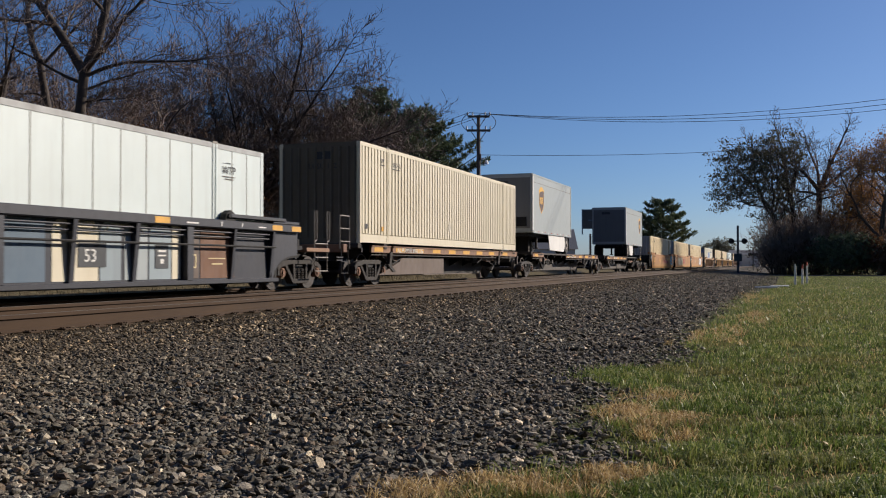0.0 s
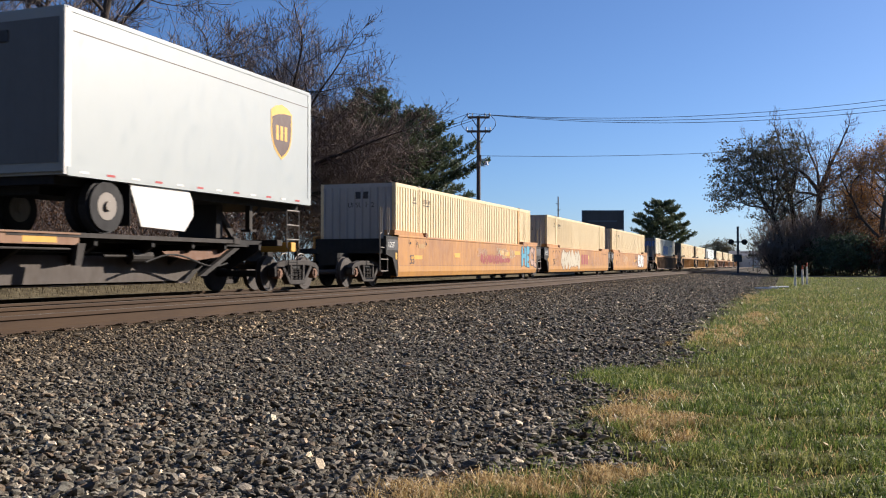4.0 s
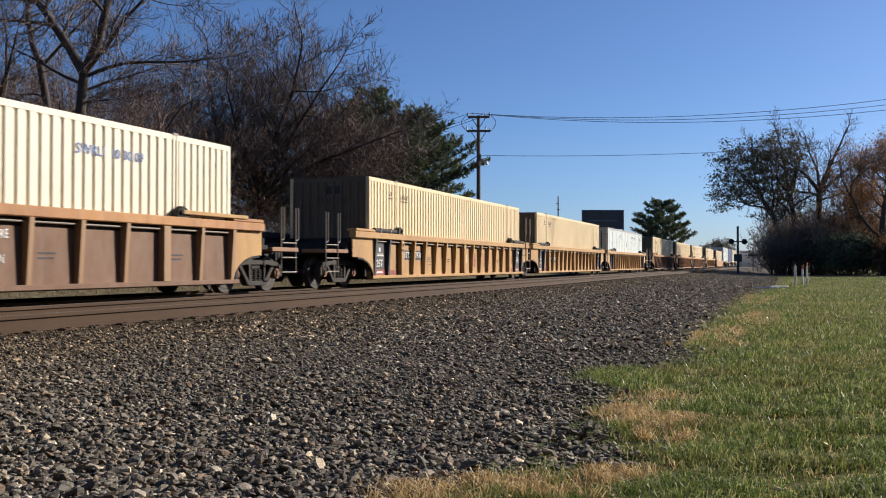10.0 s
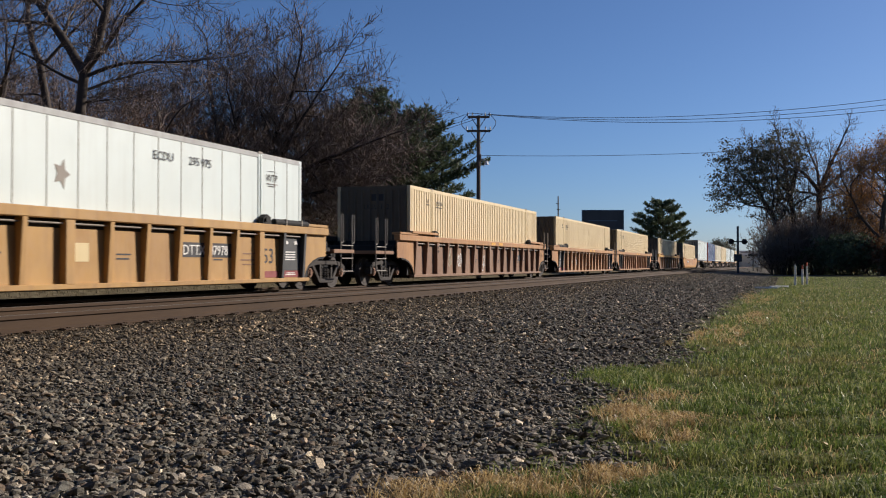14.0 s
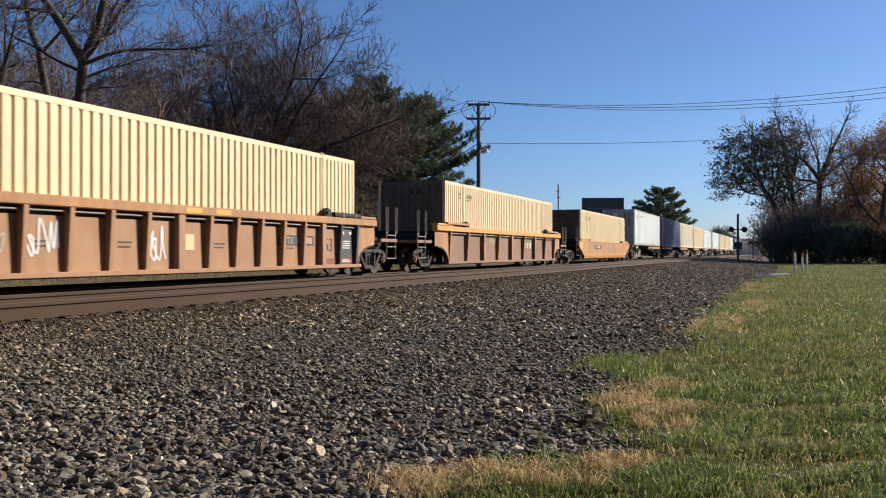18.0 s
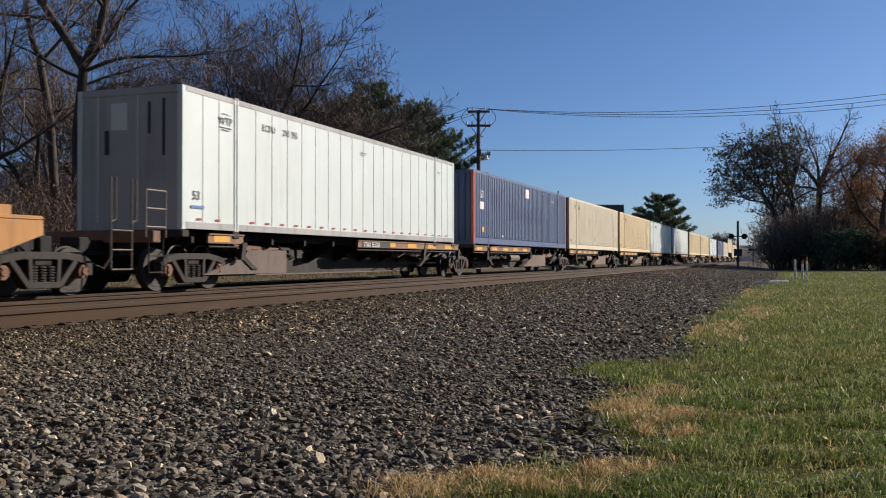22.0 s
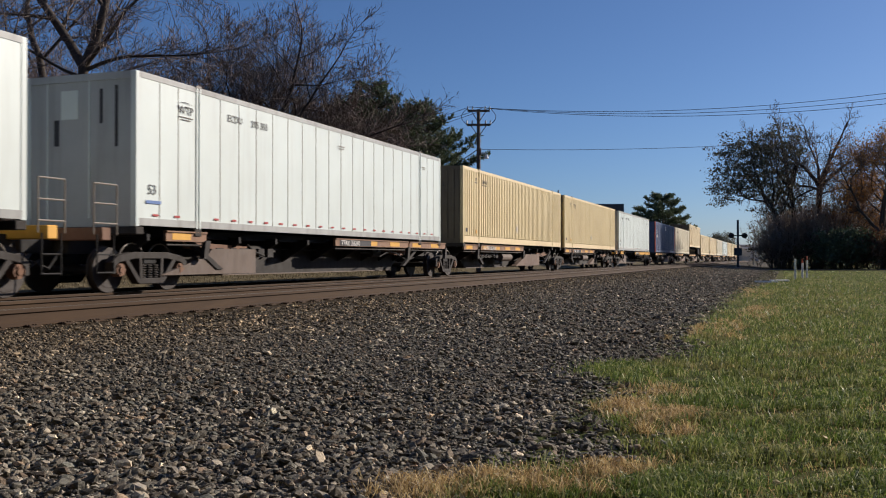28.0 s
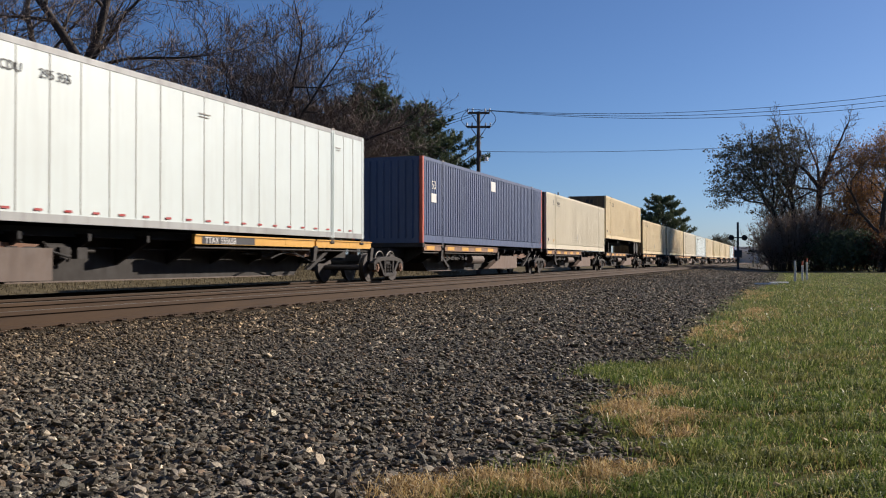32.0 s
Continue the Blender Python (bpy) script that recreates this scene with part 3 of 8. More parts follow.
def build_cover():
    scatter_stones("ballast", 50000, (-6.9, -0.3, 2.3, 9), 0.0215, STONE, 1, "dark grey crushed stone ballast with pale chips")
    scatter_stones("settled_ballast", 85000, (-6.9, -0.3, 8.8, 88), 0.033, FAR_STONE, 4, "fine dark ballast stretching to the road crossing", coarse=True)
    scatter_stones("rusty_ballast", 16000, (-7.0, -5.6, 5, 50), 0.027, RUST_STONE, 2, "rust-stained crushed stone beside the rails", 0.8, coarse=True)
    scatter_stones("track_ballast", 9000, (-11.4, -7.0, 6, 50), 0.028, RUST_STONE, 3, "rust-brown stone between the tracks", coarse=True)
    rng = np.random.default_rng(11)
    n = 210000
    y = 1.9 * (88 / 1.9) ** (rng.random(n) ** 1.2)
    x = rng.uniform(-1.5, 0.4, n) + rng.random(n) ** 1.2 * 0.35 * y
    keep = -x < edge_d(y) - 0.03 + rng.normal(0, 0.07, n)
    x, y = x[keep], y[keep]
    far = np.sqrt(np.maximum(y, 3) / 3)
    # tufts: the sward is uneven, thinner and thicker by the hand's breadth
    lump = np.zeros(len(x))
    for _ in range(9):
        w, q = 2 * np.pi / rng.uniform(0.16, 0.7), rng.uniform(0, 6.28)
        lump += np.sin(w * (x * np.cos(q) + y * np.sin(q)) + rng.uniform(0, 6.28))
    lump = np.clip(lump / 3, -1, 1)
    keep = rng.random(len(x)) < 0.74 + 0.5 * lump
    x, y, far, lump = x[keep], y[keep], far[keep], lump[keep]
    blades("grass", x, y, 0.052 * far ** 0.2 * (1 + 0.65 * lump), 1.5, 0.0043 * far ** 0.8, BLADE, 12, "short green lawn grass with straw-coloured blades")
    # pale dry blades scattered through the lawn
    cnt = 9000
    ty = 1.9 * (40 / 1.9) ** (rng.random(cnt) ** 1.1)
    tx = rng.uniform(-1.3, 0.4, cnt) + rng.random(cnt) * 0.36 * ty
    keep = -tx < edge_d(ty) - 0.05
    tx, ty = tx[keep], ty[keep]
    blades("dry_blades", tx, ty, 0.05, 1.9, 0.0036 * np.sqrt(np.maximum(ty, 3) / 3), STRAW, 14, "pale dry blades scattered through the lawn")
    # dead tufts along the edge
    for k, (cy, cd, ry, rd, cnt) in enumerate(((4.95, 0.6, 0.26, 0.2, 2000), (5.25, 0.82, 0.16, 0.12, 700), (3.05, 1.18, 0.14, 0.16, 620), (3.32, 0.92, 0.13, 0.2, 900), (3.68, 0.62, 0.16, 0.16, 480), (6.0, 0.75, 0.25, 0.2, 300), (11.5, 0.75, 1.4, 0.3, 1200), (15.6, 0.38, 1.6, 0.42, 1500), (24, 0.7, 3, 0.4, 900))):
        # a few ragged clumps rather than one round patch
        m = 46
        hy, hd = cy + rng.normal(0, 0.62 * ry, m), cd + rng.normal(0, 0.55 * rd, m)
        w = (m * rng.random(cnt) ** 1.5).astype(int)
        ty, tx = hy[w] + rng.normal(0, 0.09 * ry, cnt), -(hd[w] + rng.normal(0, 0.09 * rd, cnt))
        blades("dead_grass_tuft", tx, ty, 0.085 if cy < 7 else 0.06, 1.9, 0.0034 if cy < 7 else 0.007, STRAW, 30 + k, "flattened straw-coloured dead grass at the ballast edge")
    cnt = 2600
    tx, ty = -rng.normal(1.13, 0.15, cnt), rng.normal(7.05, 0.26, cnt)
    blades("green_tuft", tx, ty, 0.05, 1.0, 0.005, BLADE, 50, "fresh green grass spreading over the stones")
    # weeds on the bank beyond the train
    cnt = 16000
    blades("bank_weeds", -rng.uniform(19.6, 23.5, cnt), rng.uniform(6, 60, cnt), 0.26, 0.9, 0.016, WEED, 51, "dry weeds on the bank beyond the tracks")


# ---- train ----
WHEELS = []
GONDOLA = []      # (thing, place at the start) of everything that rides with the train


def rides(thing, s0, z=0.0):
    thing.matrix_basis = pose(TRAIN_X, s0, TRAIN_RAIL + z)
    GONDOLA.append((thing, s0, z))
    return thing


def corrugated(x, y0, y1, z0, z1, pitch=0.25, depth=0.036, out=1):
    """A wall of trapezoid ribs in a plane of constant x, with its raised faces outwards."""
    bm = bmesh.new()
    n = max(1, round((y1 - y0) / pitch))
    p = (y1 - y0) / n
    line = [(y0, 0)]
    for k in range(n):
        a = y0 + k * p
        line += [(a + p * 0.1, 0), (a + p * 0.24, 1), (a + p * 0.86, 1), (a + p, 0)]
    line.append((y1, 0))
    prev = None
    for y, o in line:
        q = [bm.verts.new((x - out * depth * (1 - o), y, z)) for z in (z0, z1)]
        if prev:
            bm.faces.new((prev[0], q[0], q[1], prev[1]) if out > 0 else (prev[1], q[1], q[0], prev[0]))
        prev = q
    return bm


L, W, H = 16.45, 2.59, 2.9


def container(kind, body, post=None, rail=None, end=None):
    """A 53-foot box: corrugated or smooth panelled, with corner posts, lifting posts, rails and doors."""
    post, rail, end = post or body, rail or body, end or body
    w = W / 2
    c = new("shipping_container")
    for side in (1, -1):
        if kind == "ribbed":
            for y0, y1 in ((0.13, 1.9), (2.06, L - 2.05), (L - 1.89, L - 0.13)):
                bm = corrugated(side * (w - 0.006), y0, y1, 0.276, H - 0.11, 0.25 if y1 - y0 > 3 else 0.222, 0.036, side)
                part("side_panel", bm, body, c)
        else:
            for y0, y1, cnt in ((0.13, 1.9, 3), (2.06, L - 2.05, 17), (L - 1.89, L - 0.13, 3)):
                bm = boxes((side * w - 0.03, side * w - 0.01 if side > 0 else side * w + 0.03, y0, y1, 0.16, H - 0.11)) if side > 0 else boxes((-w + 0.01, -w + 0.03, y0, y1, 0.16, H - 0.11))
                part("side_panel", bm, body, c)
                if side > 0:
                    bm = bmesh.new()
                    for k in range(1, cnt):
                        y = y0 + (y1 - y0) * k / cnt
                        box(bm, w - 0.012, w - 0.004, y - 0.008, y + 0.008, 0.17, H - 0.12)
                    part("seam_strip", bm, PIPE, c, "thin grey seam strips")
        bm = boxes((side * w - 0.07 * (side > 0), side * w + 0.07 * (side < 0), 0.1, L - 0.1, H - 0.11, H - 0.0))
        part("top_rail", bm, rail, c)
        bm = bmesh.new()
        box(bm, side * w - 0.06 * (side > 0), side * w + 0.06 * (side < 0), 0.1, L - 0.1, 0.02, 0.16 if kind != "ribbed" else 0.26)
        part("bottom_rail", bm, rail, c)
        for y in (1.98, L - 1.97):
            bm = bmesh.new()
            x0, x1 = (w - 0.06, w + 0.008) if side > 0 else (-w - 0.008, -w + 0.06)
            for dy in (-0.055, 0.055):
                box(bm, x0, x1, y + dy - 0.025, y + dy + 0.025, 0.0, H + 0.005)
            box(bm, x0, x1 - 0.02 * side, y - 0.03, y + 0.03, 0.0, H)
            part("lifting_post", bm, post, c)
            bm = boxes((x0, x1 + 0.004, y - 0.09, y + 0.09, H - 0.02, H + 0.03))
            part("corner_casting", bm, PIPE, c)
        for y in (0, L - 0.13):
            bm = boxes((side * w - 0.12 * (side > 0), side * w + 0.12 * (side < 0), y, y + 0.13, 0.0, H))
            part("corner_post", bm, post, c, bevel=0.01)
    part("roof", boxes((-w + 0.07, w - 0.07, 0.1, L - 0.1, H - 0.06, H - 0.02)), body, c)
    part("floor", boxes((-w + 0.06, w - 0.06, 0.1, L - 0.1, 0.04, 0.16)), BLACK, c)
    # end wall towards the camera
    bm = bmesh.new()
    if kind == "ribbed":
        bm.free()
        bm = corrugated(-0.012, -w + 0.12, w - 0.12, 0.15, H - 0.13, 0.26, 0.04, -1)
        bm.transform(Matrix(((0, 1, 0, 0), (-1, 0, 0, 0), (0, 0, 1, 0), (0, 0, 0, 1))))
    else:
        box(bm, -w + 0.11, w - 0.11, 0.03, 0.09, 0.15, H - 0.1)
        part("end_rib", boxes((-w + 0.5, -w + 0.53, 0.016, 0.032, 0.16, H - 0.12)), body, c)
        part("end_rib", boxes((0.2, 0.23, 0.016, 0.032, 0.16, H - 0.12)), body, c)
        part("vent_hatch", boxes((-w + 0.85, -w + 1.25, 0.012, 0.032, 2.05, 2.6)), body, c)
        bars_end = ((0.45, 0.52, 1.95, 2.6), (0.8, 0.87, 1.5, 2.65), (-0.62, -0.5, 1.55, 2.05))
        for x0, x1, z0, z1 in bars_end:
            part("upright_stencil", boxes((x0, x1, 0.026, 0.031, z0, z1)), INK, c)
    part("end_wall", bm, end, c)
    part("end_header", boxes((-w + 0.12, w - 0.12, 0.0, 0.12, H - 0.14, H - 0.005)), end, c)
    part("end_sill", boxes((-w + 0.12, w - 0.12, 0.0, 0.12, 0.0, 0.16)), end, c)
    # doors at the far end
    for sx in (-1, 1):
        x0, x1 = sorted((0.01 * sx, sx * (w - 0.12)))
        d = part("door", boxes((x0, x1, L - 0.08, L - 0.02, 0.16, H - 0.11)), body, c)
        bm = bmesh.new()
        for x in (x0 + 0.3, x1 - 0.3):
            tube(bm, (x, L - 0.005, 0.1), (x, L - 0.005, H - 0.08), 0.018, n=6)
        part("lock_rod", bm, PIPE, d)
    return c


def bars(rows, mat, parent, name="stencil_bar", x=None):
    """Writing too small to read: plain bars on the side (y0, y1, z0, z1)."""
    x = W / 2 + 0.009 if x is None else x
    for y0, y1, z0, z1 in rows:
        last = part(name, boxes((x - 0.004, x, y0, y1, z0, z1)), mat, parent)
    return last


def mark_container(c, kind):
    """Stencils that every box of a kind carries."""
    if kind == "ribbed":
        lettering("owner_code", "UP", 0.19, INK, c, (W / 2 + 0.008, 1.45, 2.42))
        bars([(1.42, 1.72, 2.34, 2.37)], INK, c)
        lettering("end_stencil", "UPSU 102", 0.22, INK, c, (-0.35, 0.006, 2.15), FRONT)
        bm = bmesh.new()
        q = [bm.verts.new((x, 0.004, z)) for x, z in ((-0.1, 2.42), (0.45, 2.42), (0.36, 2.53), (0.45, 2.64), (-0.1, 2.64))]
        bm.faces.new(q)
        part("end_emblem", bm, INK, c)
        lettering("serial_stencil", "USU 60", 0.2, INK, c, (W / 2 + 0.008, 2.35, 2.38))
        bars([(2.35, 2.95, 2.3, 2.325), (0.32, 0.5, 0.42, 0.56)], INK, c)
        bars([(1.52, 1.66, 0.38, 0.52)], YELLOW, c, "warning_sticker")
        bm = bmesh.new()
        prism(bm, [(7.6, 0.5), (7.75, 0.72), (7.6, 0.94), (7.45, 0.72)], W / 2 - 0.01, W / 2 + 0.003)
        part("diamond_placard", bm, PLACARD, c, "pale worn diamond placard holder")
    else:
        flip = kind == "turned"
        y = 14.75 if flip else 1.28
        bm = bmesh.new()
        prism(bm, [(y, 2.5), (y + 0.25, 2.53), (y + 0.5, 2.5), (y + 0.25, 2.515)], W / 2 + 0.005, W / 2 + 0.008)
        part("arched_emblem", bm, INK, c)
        lettering("owner_code", "WTP", 0.24, INK, c, (W / 2 + 0.008, y, 2.28))
        bars([(y + 0.02, y + 0.5, 2.215, 2.23), (y + 0.1, y + 0.42, 2.165, 2.18)], UNDER, c)
        if flip:
            lettering("serial_stencil", "ECDU", 0.24, INK, c, (W / 2 + 0.008, 10.6, 2.36))
            lettering("serial_stencil", "295 975", 0.24, INK, c, (W / 2 + 0.008, 11.75, 2.36))
            lettering("size_stencil", "53 102", 0.24, INK, c, (W / 2 + 0.008, 5.0, 2.36))
            bars([(5.0, 5.9, 2.25, 2.275)], PIPE, c)
            bm = bmesh.new()
            prism(bm, [(8.2 + 0.2 * q * math.cos(n * math.pi / 5), 1.85 + 0.26 * q * math.sin(n * math.pi / 5)) for n in range(10) for q in ((1.0, 0.5)[n % 2],)], W / 2 - 0.01, W / 2 - 0.004)
            part("leaf_emblem", bm, PIPE, c, "faint grey leaf-shaped emblem")
        else:
            lettering("serial_stencil", "ECDU", 0.22, INK, c, (W / 2 + 0.008, 3.05, 2.36))
            lettering("serial_stencil", "295 355", 0.22, INK, c, (W / 2 + 0.008, 4.0, 2.36))
            lettering("size_stencil", "53", 0.26, INK, c, (W / 2 + 0.008, 0.35, 0.62))
            bars([(0.3, 0.75, 0.44, 0.5)], LOGO_BLUE, c, "blue_sticker")
            bars([(14.65, 14.95, 2.42, 2.44), (14.68, 14.92, 2.36, 2.375), (8.4, 8.8, 2.42, 2.44), (8.4, 8.75, 2.36, 2.375)], PIPE, c)
        for k in range(0 if flip else 23):
            y = 0.5 + k * 0.68
            if not 1.8 < y < 2.15 and not 14.3 < y < 14.7:
                bars([(y, y + 0.17, 0.205, 0.245)], REFLECT_RED, c, "reflector")


def build_boxes():
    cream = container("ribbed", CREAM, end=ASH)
    mark_container(cream, "ribbed")
    tagged(cream, "cream corrugated 53-foot steel shipping container", "container", "containers on the train")
    dark_end = container("ribbed", CREAM, end=SHADED_CREAM)
    mark_container(dark_end, "ribbed")
    tagged(dark_end, "cream corrugated 53-foot container with a stained, shade-darkened end", "container", "containers on the train")
    pale = container("ribbed", CREAM_PALE, end=SHADED_CREAM)
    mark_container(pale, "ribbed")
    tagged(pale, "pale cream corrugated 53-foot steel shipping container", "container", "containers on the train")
    tan = container("ribbed", TAN, rail=CREAM, end=SHADED_CREAM)
    mark_container(tan, "ribbed")
    tagged(tan, "rust-streaked tan corrugated 53-foot shipping container", "container", "containers on the train")
    white = container("smooth", WHITE, rail=SCUFFED, end=SHADED_WHITE)
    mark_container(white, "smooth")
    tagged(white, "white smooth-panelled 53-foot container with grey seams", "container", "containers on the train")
    turned = container("smooth", WHITE, rail=SCUFFED, end=SHADED_WHITE)
    mark_container(turned, "turned")
    tagged(turned, "white smooth-panelled container loaded doors first", "container", "containers on the train")
    # the end takes the deeper blue as painted shade
    blue = container("ribbed", BLUE, post=RED_POST, end=DUSK_BLUE)
    for o in list(blue.children):
        if o.name.startswith("lifting_post"):
            o.data.materials[0] = BLUE
    tagged(blue, "faded blue corrugated container with orange-red corner posts", "container", "containers on the train")
    for y0, y1, z0, z1 in ((2.3, 4.2, 1.6, 2.25), (5.0, 11.2, 1.05, 1.8)):
        # fresh paint lies on the raised faces of the ribs
        p = (L - 4.11) / 49
        patch = finish("painted_over_patch", boxes((W / 2 - 0.008, W / 2 - 0.003, p * 0.25, p * 0.85, z0, z1)), BLUE_PATCH)
        for k in range(49):
            if y0 < 2.06 + k * p and 2.06 + (k + 1) * p < y1:
                part("painted_over_patch", patch, BLUE_PATCH, blue).location = (0, 2.06 + k * p, 0)
    bars([(0.82, 1.3, 1.4, 1.7), (7.8, 8.4, 2.25, 2.65), (3.9, 4.1, 0.36, 0.42)], STENCIL, blue, "white_patch")
    lettering("size_stencil", "53", 0.42, STENCIL, blue, (W / 2 + 0.008, 0.85, 1.85))
    bars([(1.1, 1.35, 0.5, 0.7)], SHIELD_GOLD, blue, "yellow_sticker")
    lettering("serial_stencil", "EMHU", 0.2, STENCIL, blue, (W / 2 + 0.008, 13.0, 2.3))
    deep = container("ribbed", DUSK_BLUE, post=RED_POST)
    for o in list(deep.children):
        if o.name.startswith("lifting_post"):
            o.data.materials[0] = DUSK_BLUE
    tagged(deep, "deep blue corrugated container with orange-red corner posts", "container", "containers on the train")
    bars([(0.82, 1.3, 1.4, 1.7), (7.8, 8.4, 2.25, 2.65)], STENCIL, deep, "white_patch")
    lettering("size_stencil", "53", 0.42, STENCIL, deep, (W / 2 + 0.008, 0.85, 1.85))
    # the ivory end wall is darkened in colour to stand for shade
    ivory = container("ribbed", IVORY, end=SHADED_END)
    tagged(ivory, "ivory corrugated container with slanted blue carrier lettering shapes", "container", "containers on the train")
    # slanted carrier emblem as plain shapes: a band of leaning blocks
    for nm, turn, (ox, oy, oz), sc in (("side_emblem", SIDE, (W / 2 + 0.01, 5.9, 1.4), 1.0), ("end_emblem", FRONT, (-1.15, -0.006, 2.1), 0.6)):
        for u0, u1, v0, v1 in ((0, 0.85, 0, 1), (1.0, 2.0, 0, 1), (2.15, 2.45, 0, 1), (2.6, 3.35, 0, 1), (3.5, 4.3, 0.0, 1)):
            bm = bmesh.new()
            q = [bm.verts.new((sc * (u * 0.86 + 0.28 * v), sc * v * 0.85, zz)) for zz in (0, 0.004) for u, v in ((u0, v0), (u1, v0), (u1, v1), (u0, v1))]
            for f in ((3, 2, 1, 0), (4, 5, 6, 7), (0, 1, 5, 4), (1, 2, 6, 5), (2, 3, 7, 6), (3, 0, 4, 7)):
                bm.faces.new([q[i] for i in f])
            o = part(nm, bm, PALE_BLUE if nm == "side_emblem" else LOGO_BLUE, ivory)
            o.matrix_local = Matrix.Translation((ox, oy, oz)) @ turn
    lettering("end_words", "INTERMODAL", 0.2, INK, ivory, (-0.6, -0.006, 1.55), FRONT)
    bars([(1.5, 1.62, 2.3, 2.55), (2.35, 2.45, 2.3, 2.55)], PLACARD, ivory)
    lettering("serial_stencil", "SWRU  10 30 09", 0.26, LOGO_BLUE, ivory, (W / 2 + 0.008, 11.7, 2.24))
    used = set()

    def place(template, s0, z, label=""):
        if template.name in used:
            c = copy_thing(template, pose(0, 0, 0))
        else:
            used.add(template.name)
            c = template
        if label:
            c["label"] = label
        return rides(c, s0, z)

    well, spine = 0.29, 1.23
    place(turned, 2.45, well, "white smooth-panelled container riding in a navy well car")
    place(pale, 24.15, spine)
    for s in (86.35, 106.2, 125.5):
        place(cream, s, well, "cream corrugated container riding low in an orange well car")
    for c in [o for o, s0, _ in GONDOLA if abs(s0 - 86.35) < 0.1]:
        part("rust_streak", boxes((W / 2 - 0.001, W / 2 + 0.0095, 14.2, 14.42, 0.3, H - 0.1)), RUST_RUN, c, "orange rust running down beside the lifting post")
    place(ivory, 149.6, well)
    for s in (173.3, 193.0):
        place(dark_end, s, well)
    place(turned, 212.8, well, "white panelled container riding low in a buff well car")
    for s in (236.5, 257.1, 276.65, 300.6, 324.3):
        place(dark_end, s, well)
    place(white, 345.9, spine)
    place(blue, 364.65, spine)
    place(pale, 382.0, spine)
    place(dark_end, 399.5, spine)
    for s in (416.4, 435.5):
        place(white, s, spine)
    place(tan, 454.4, spine)
    place(tan, 471.8, spine)
    place(white, 490.0, spine)
    place(deep, 511.1, spine)
    place(pale, 528.5, spine)
    place(dark_end, 545.6, 2.15, "cream container on a road chassis riding high")
    order = (dark_end, dark_end, pale, white, cream, tan, cream, cream, white, blue, cream, pale, tan, cream, white, cream, cream, tan, white, cream)
    s = 563.6
    for k, c in enumerate(order):
        place(c, s, spine if k < 10 else well)
        s += 17.6 if k < 10 else 19.6
    for c in [o for o, s0, _ in GONDOLA if abs(s0 - 2.45) < 0.1]:
        for o in [k for k in c.children if k.name.startswith(("serial_stencil", "size_stencil"))]:
            bpy.data.objects.remove(o)
    return s


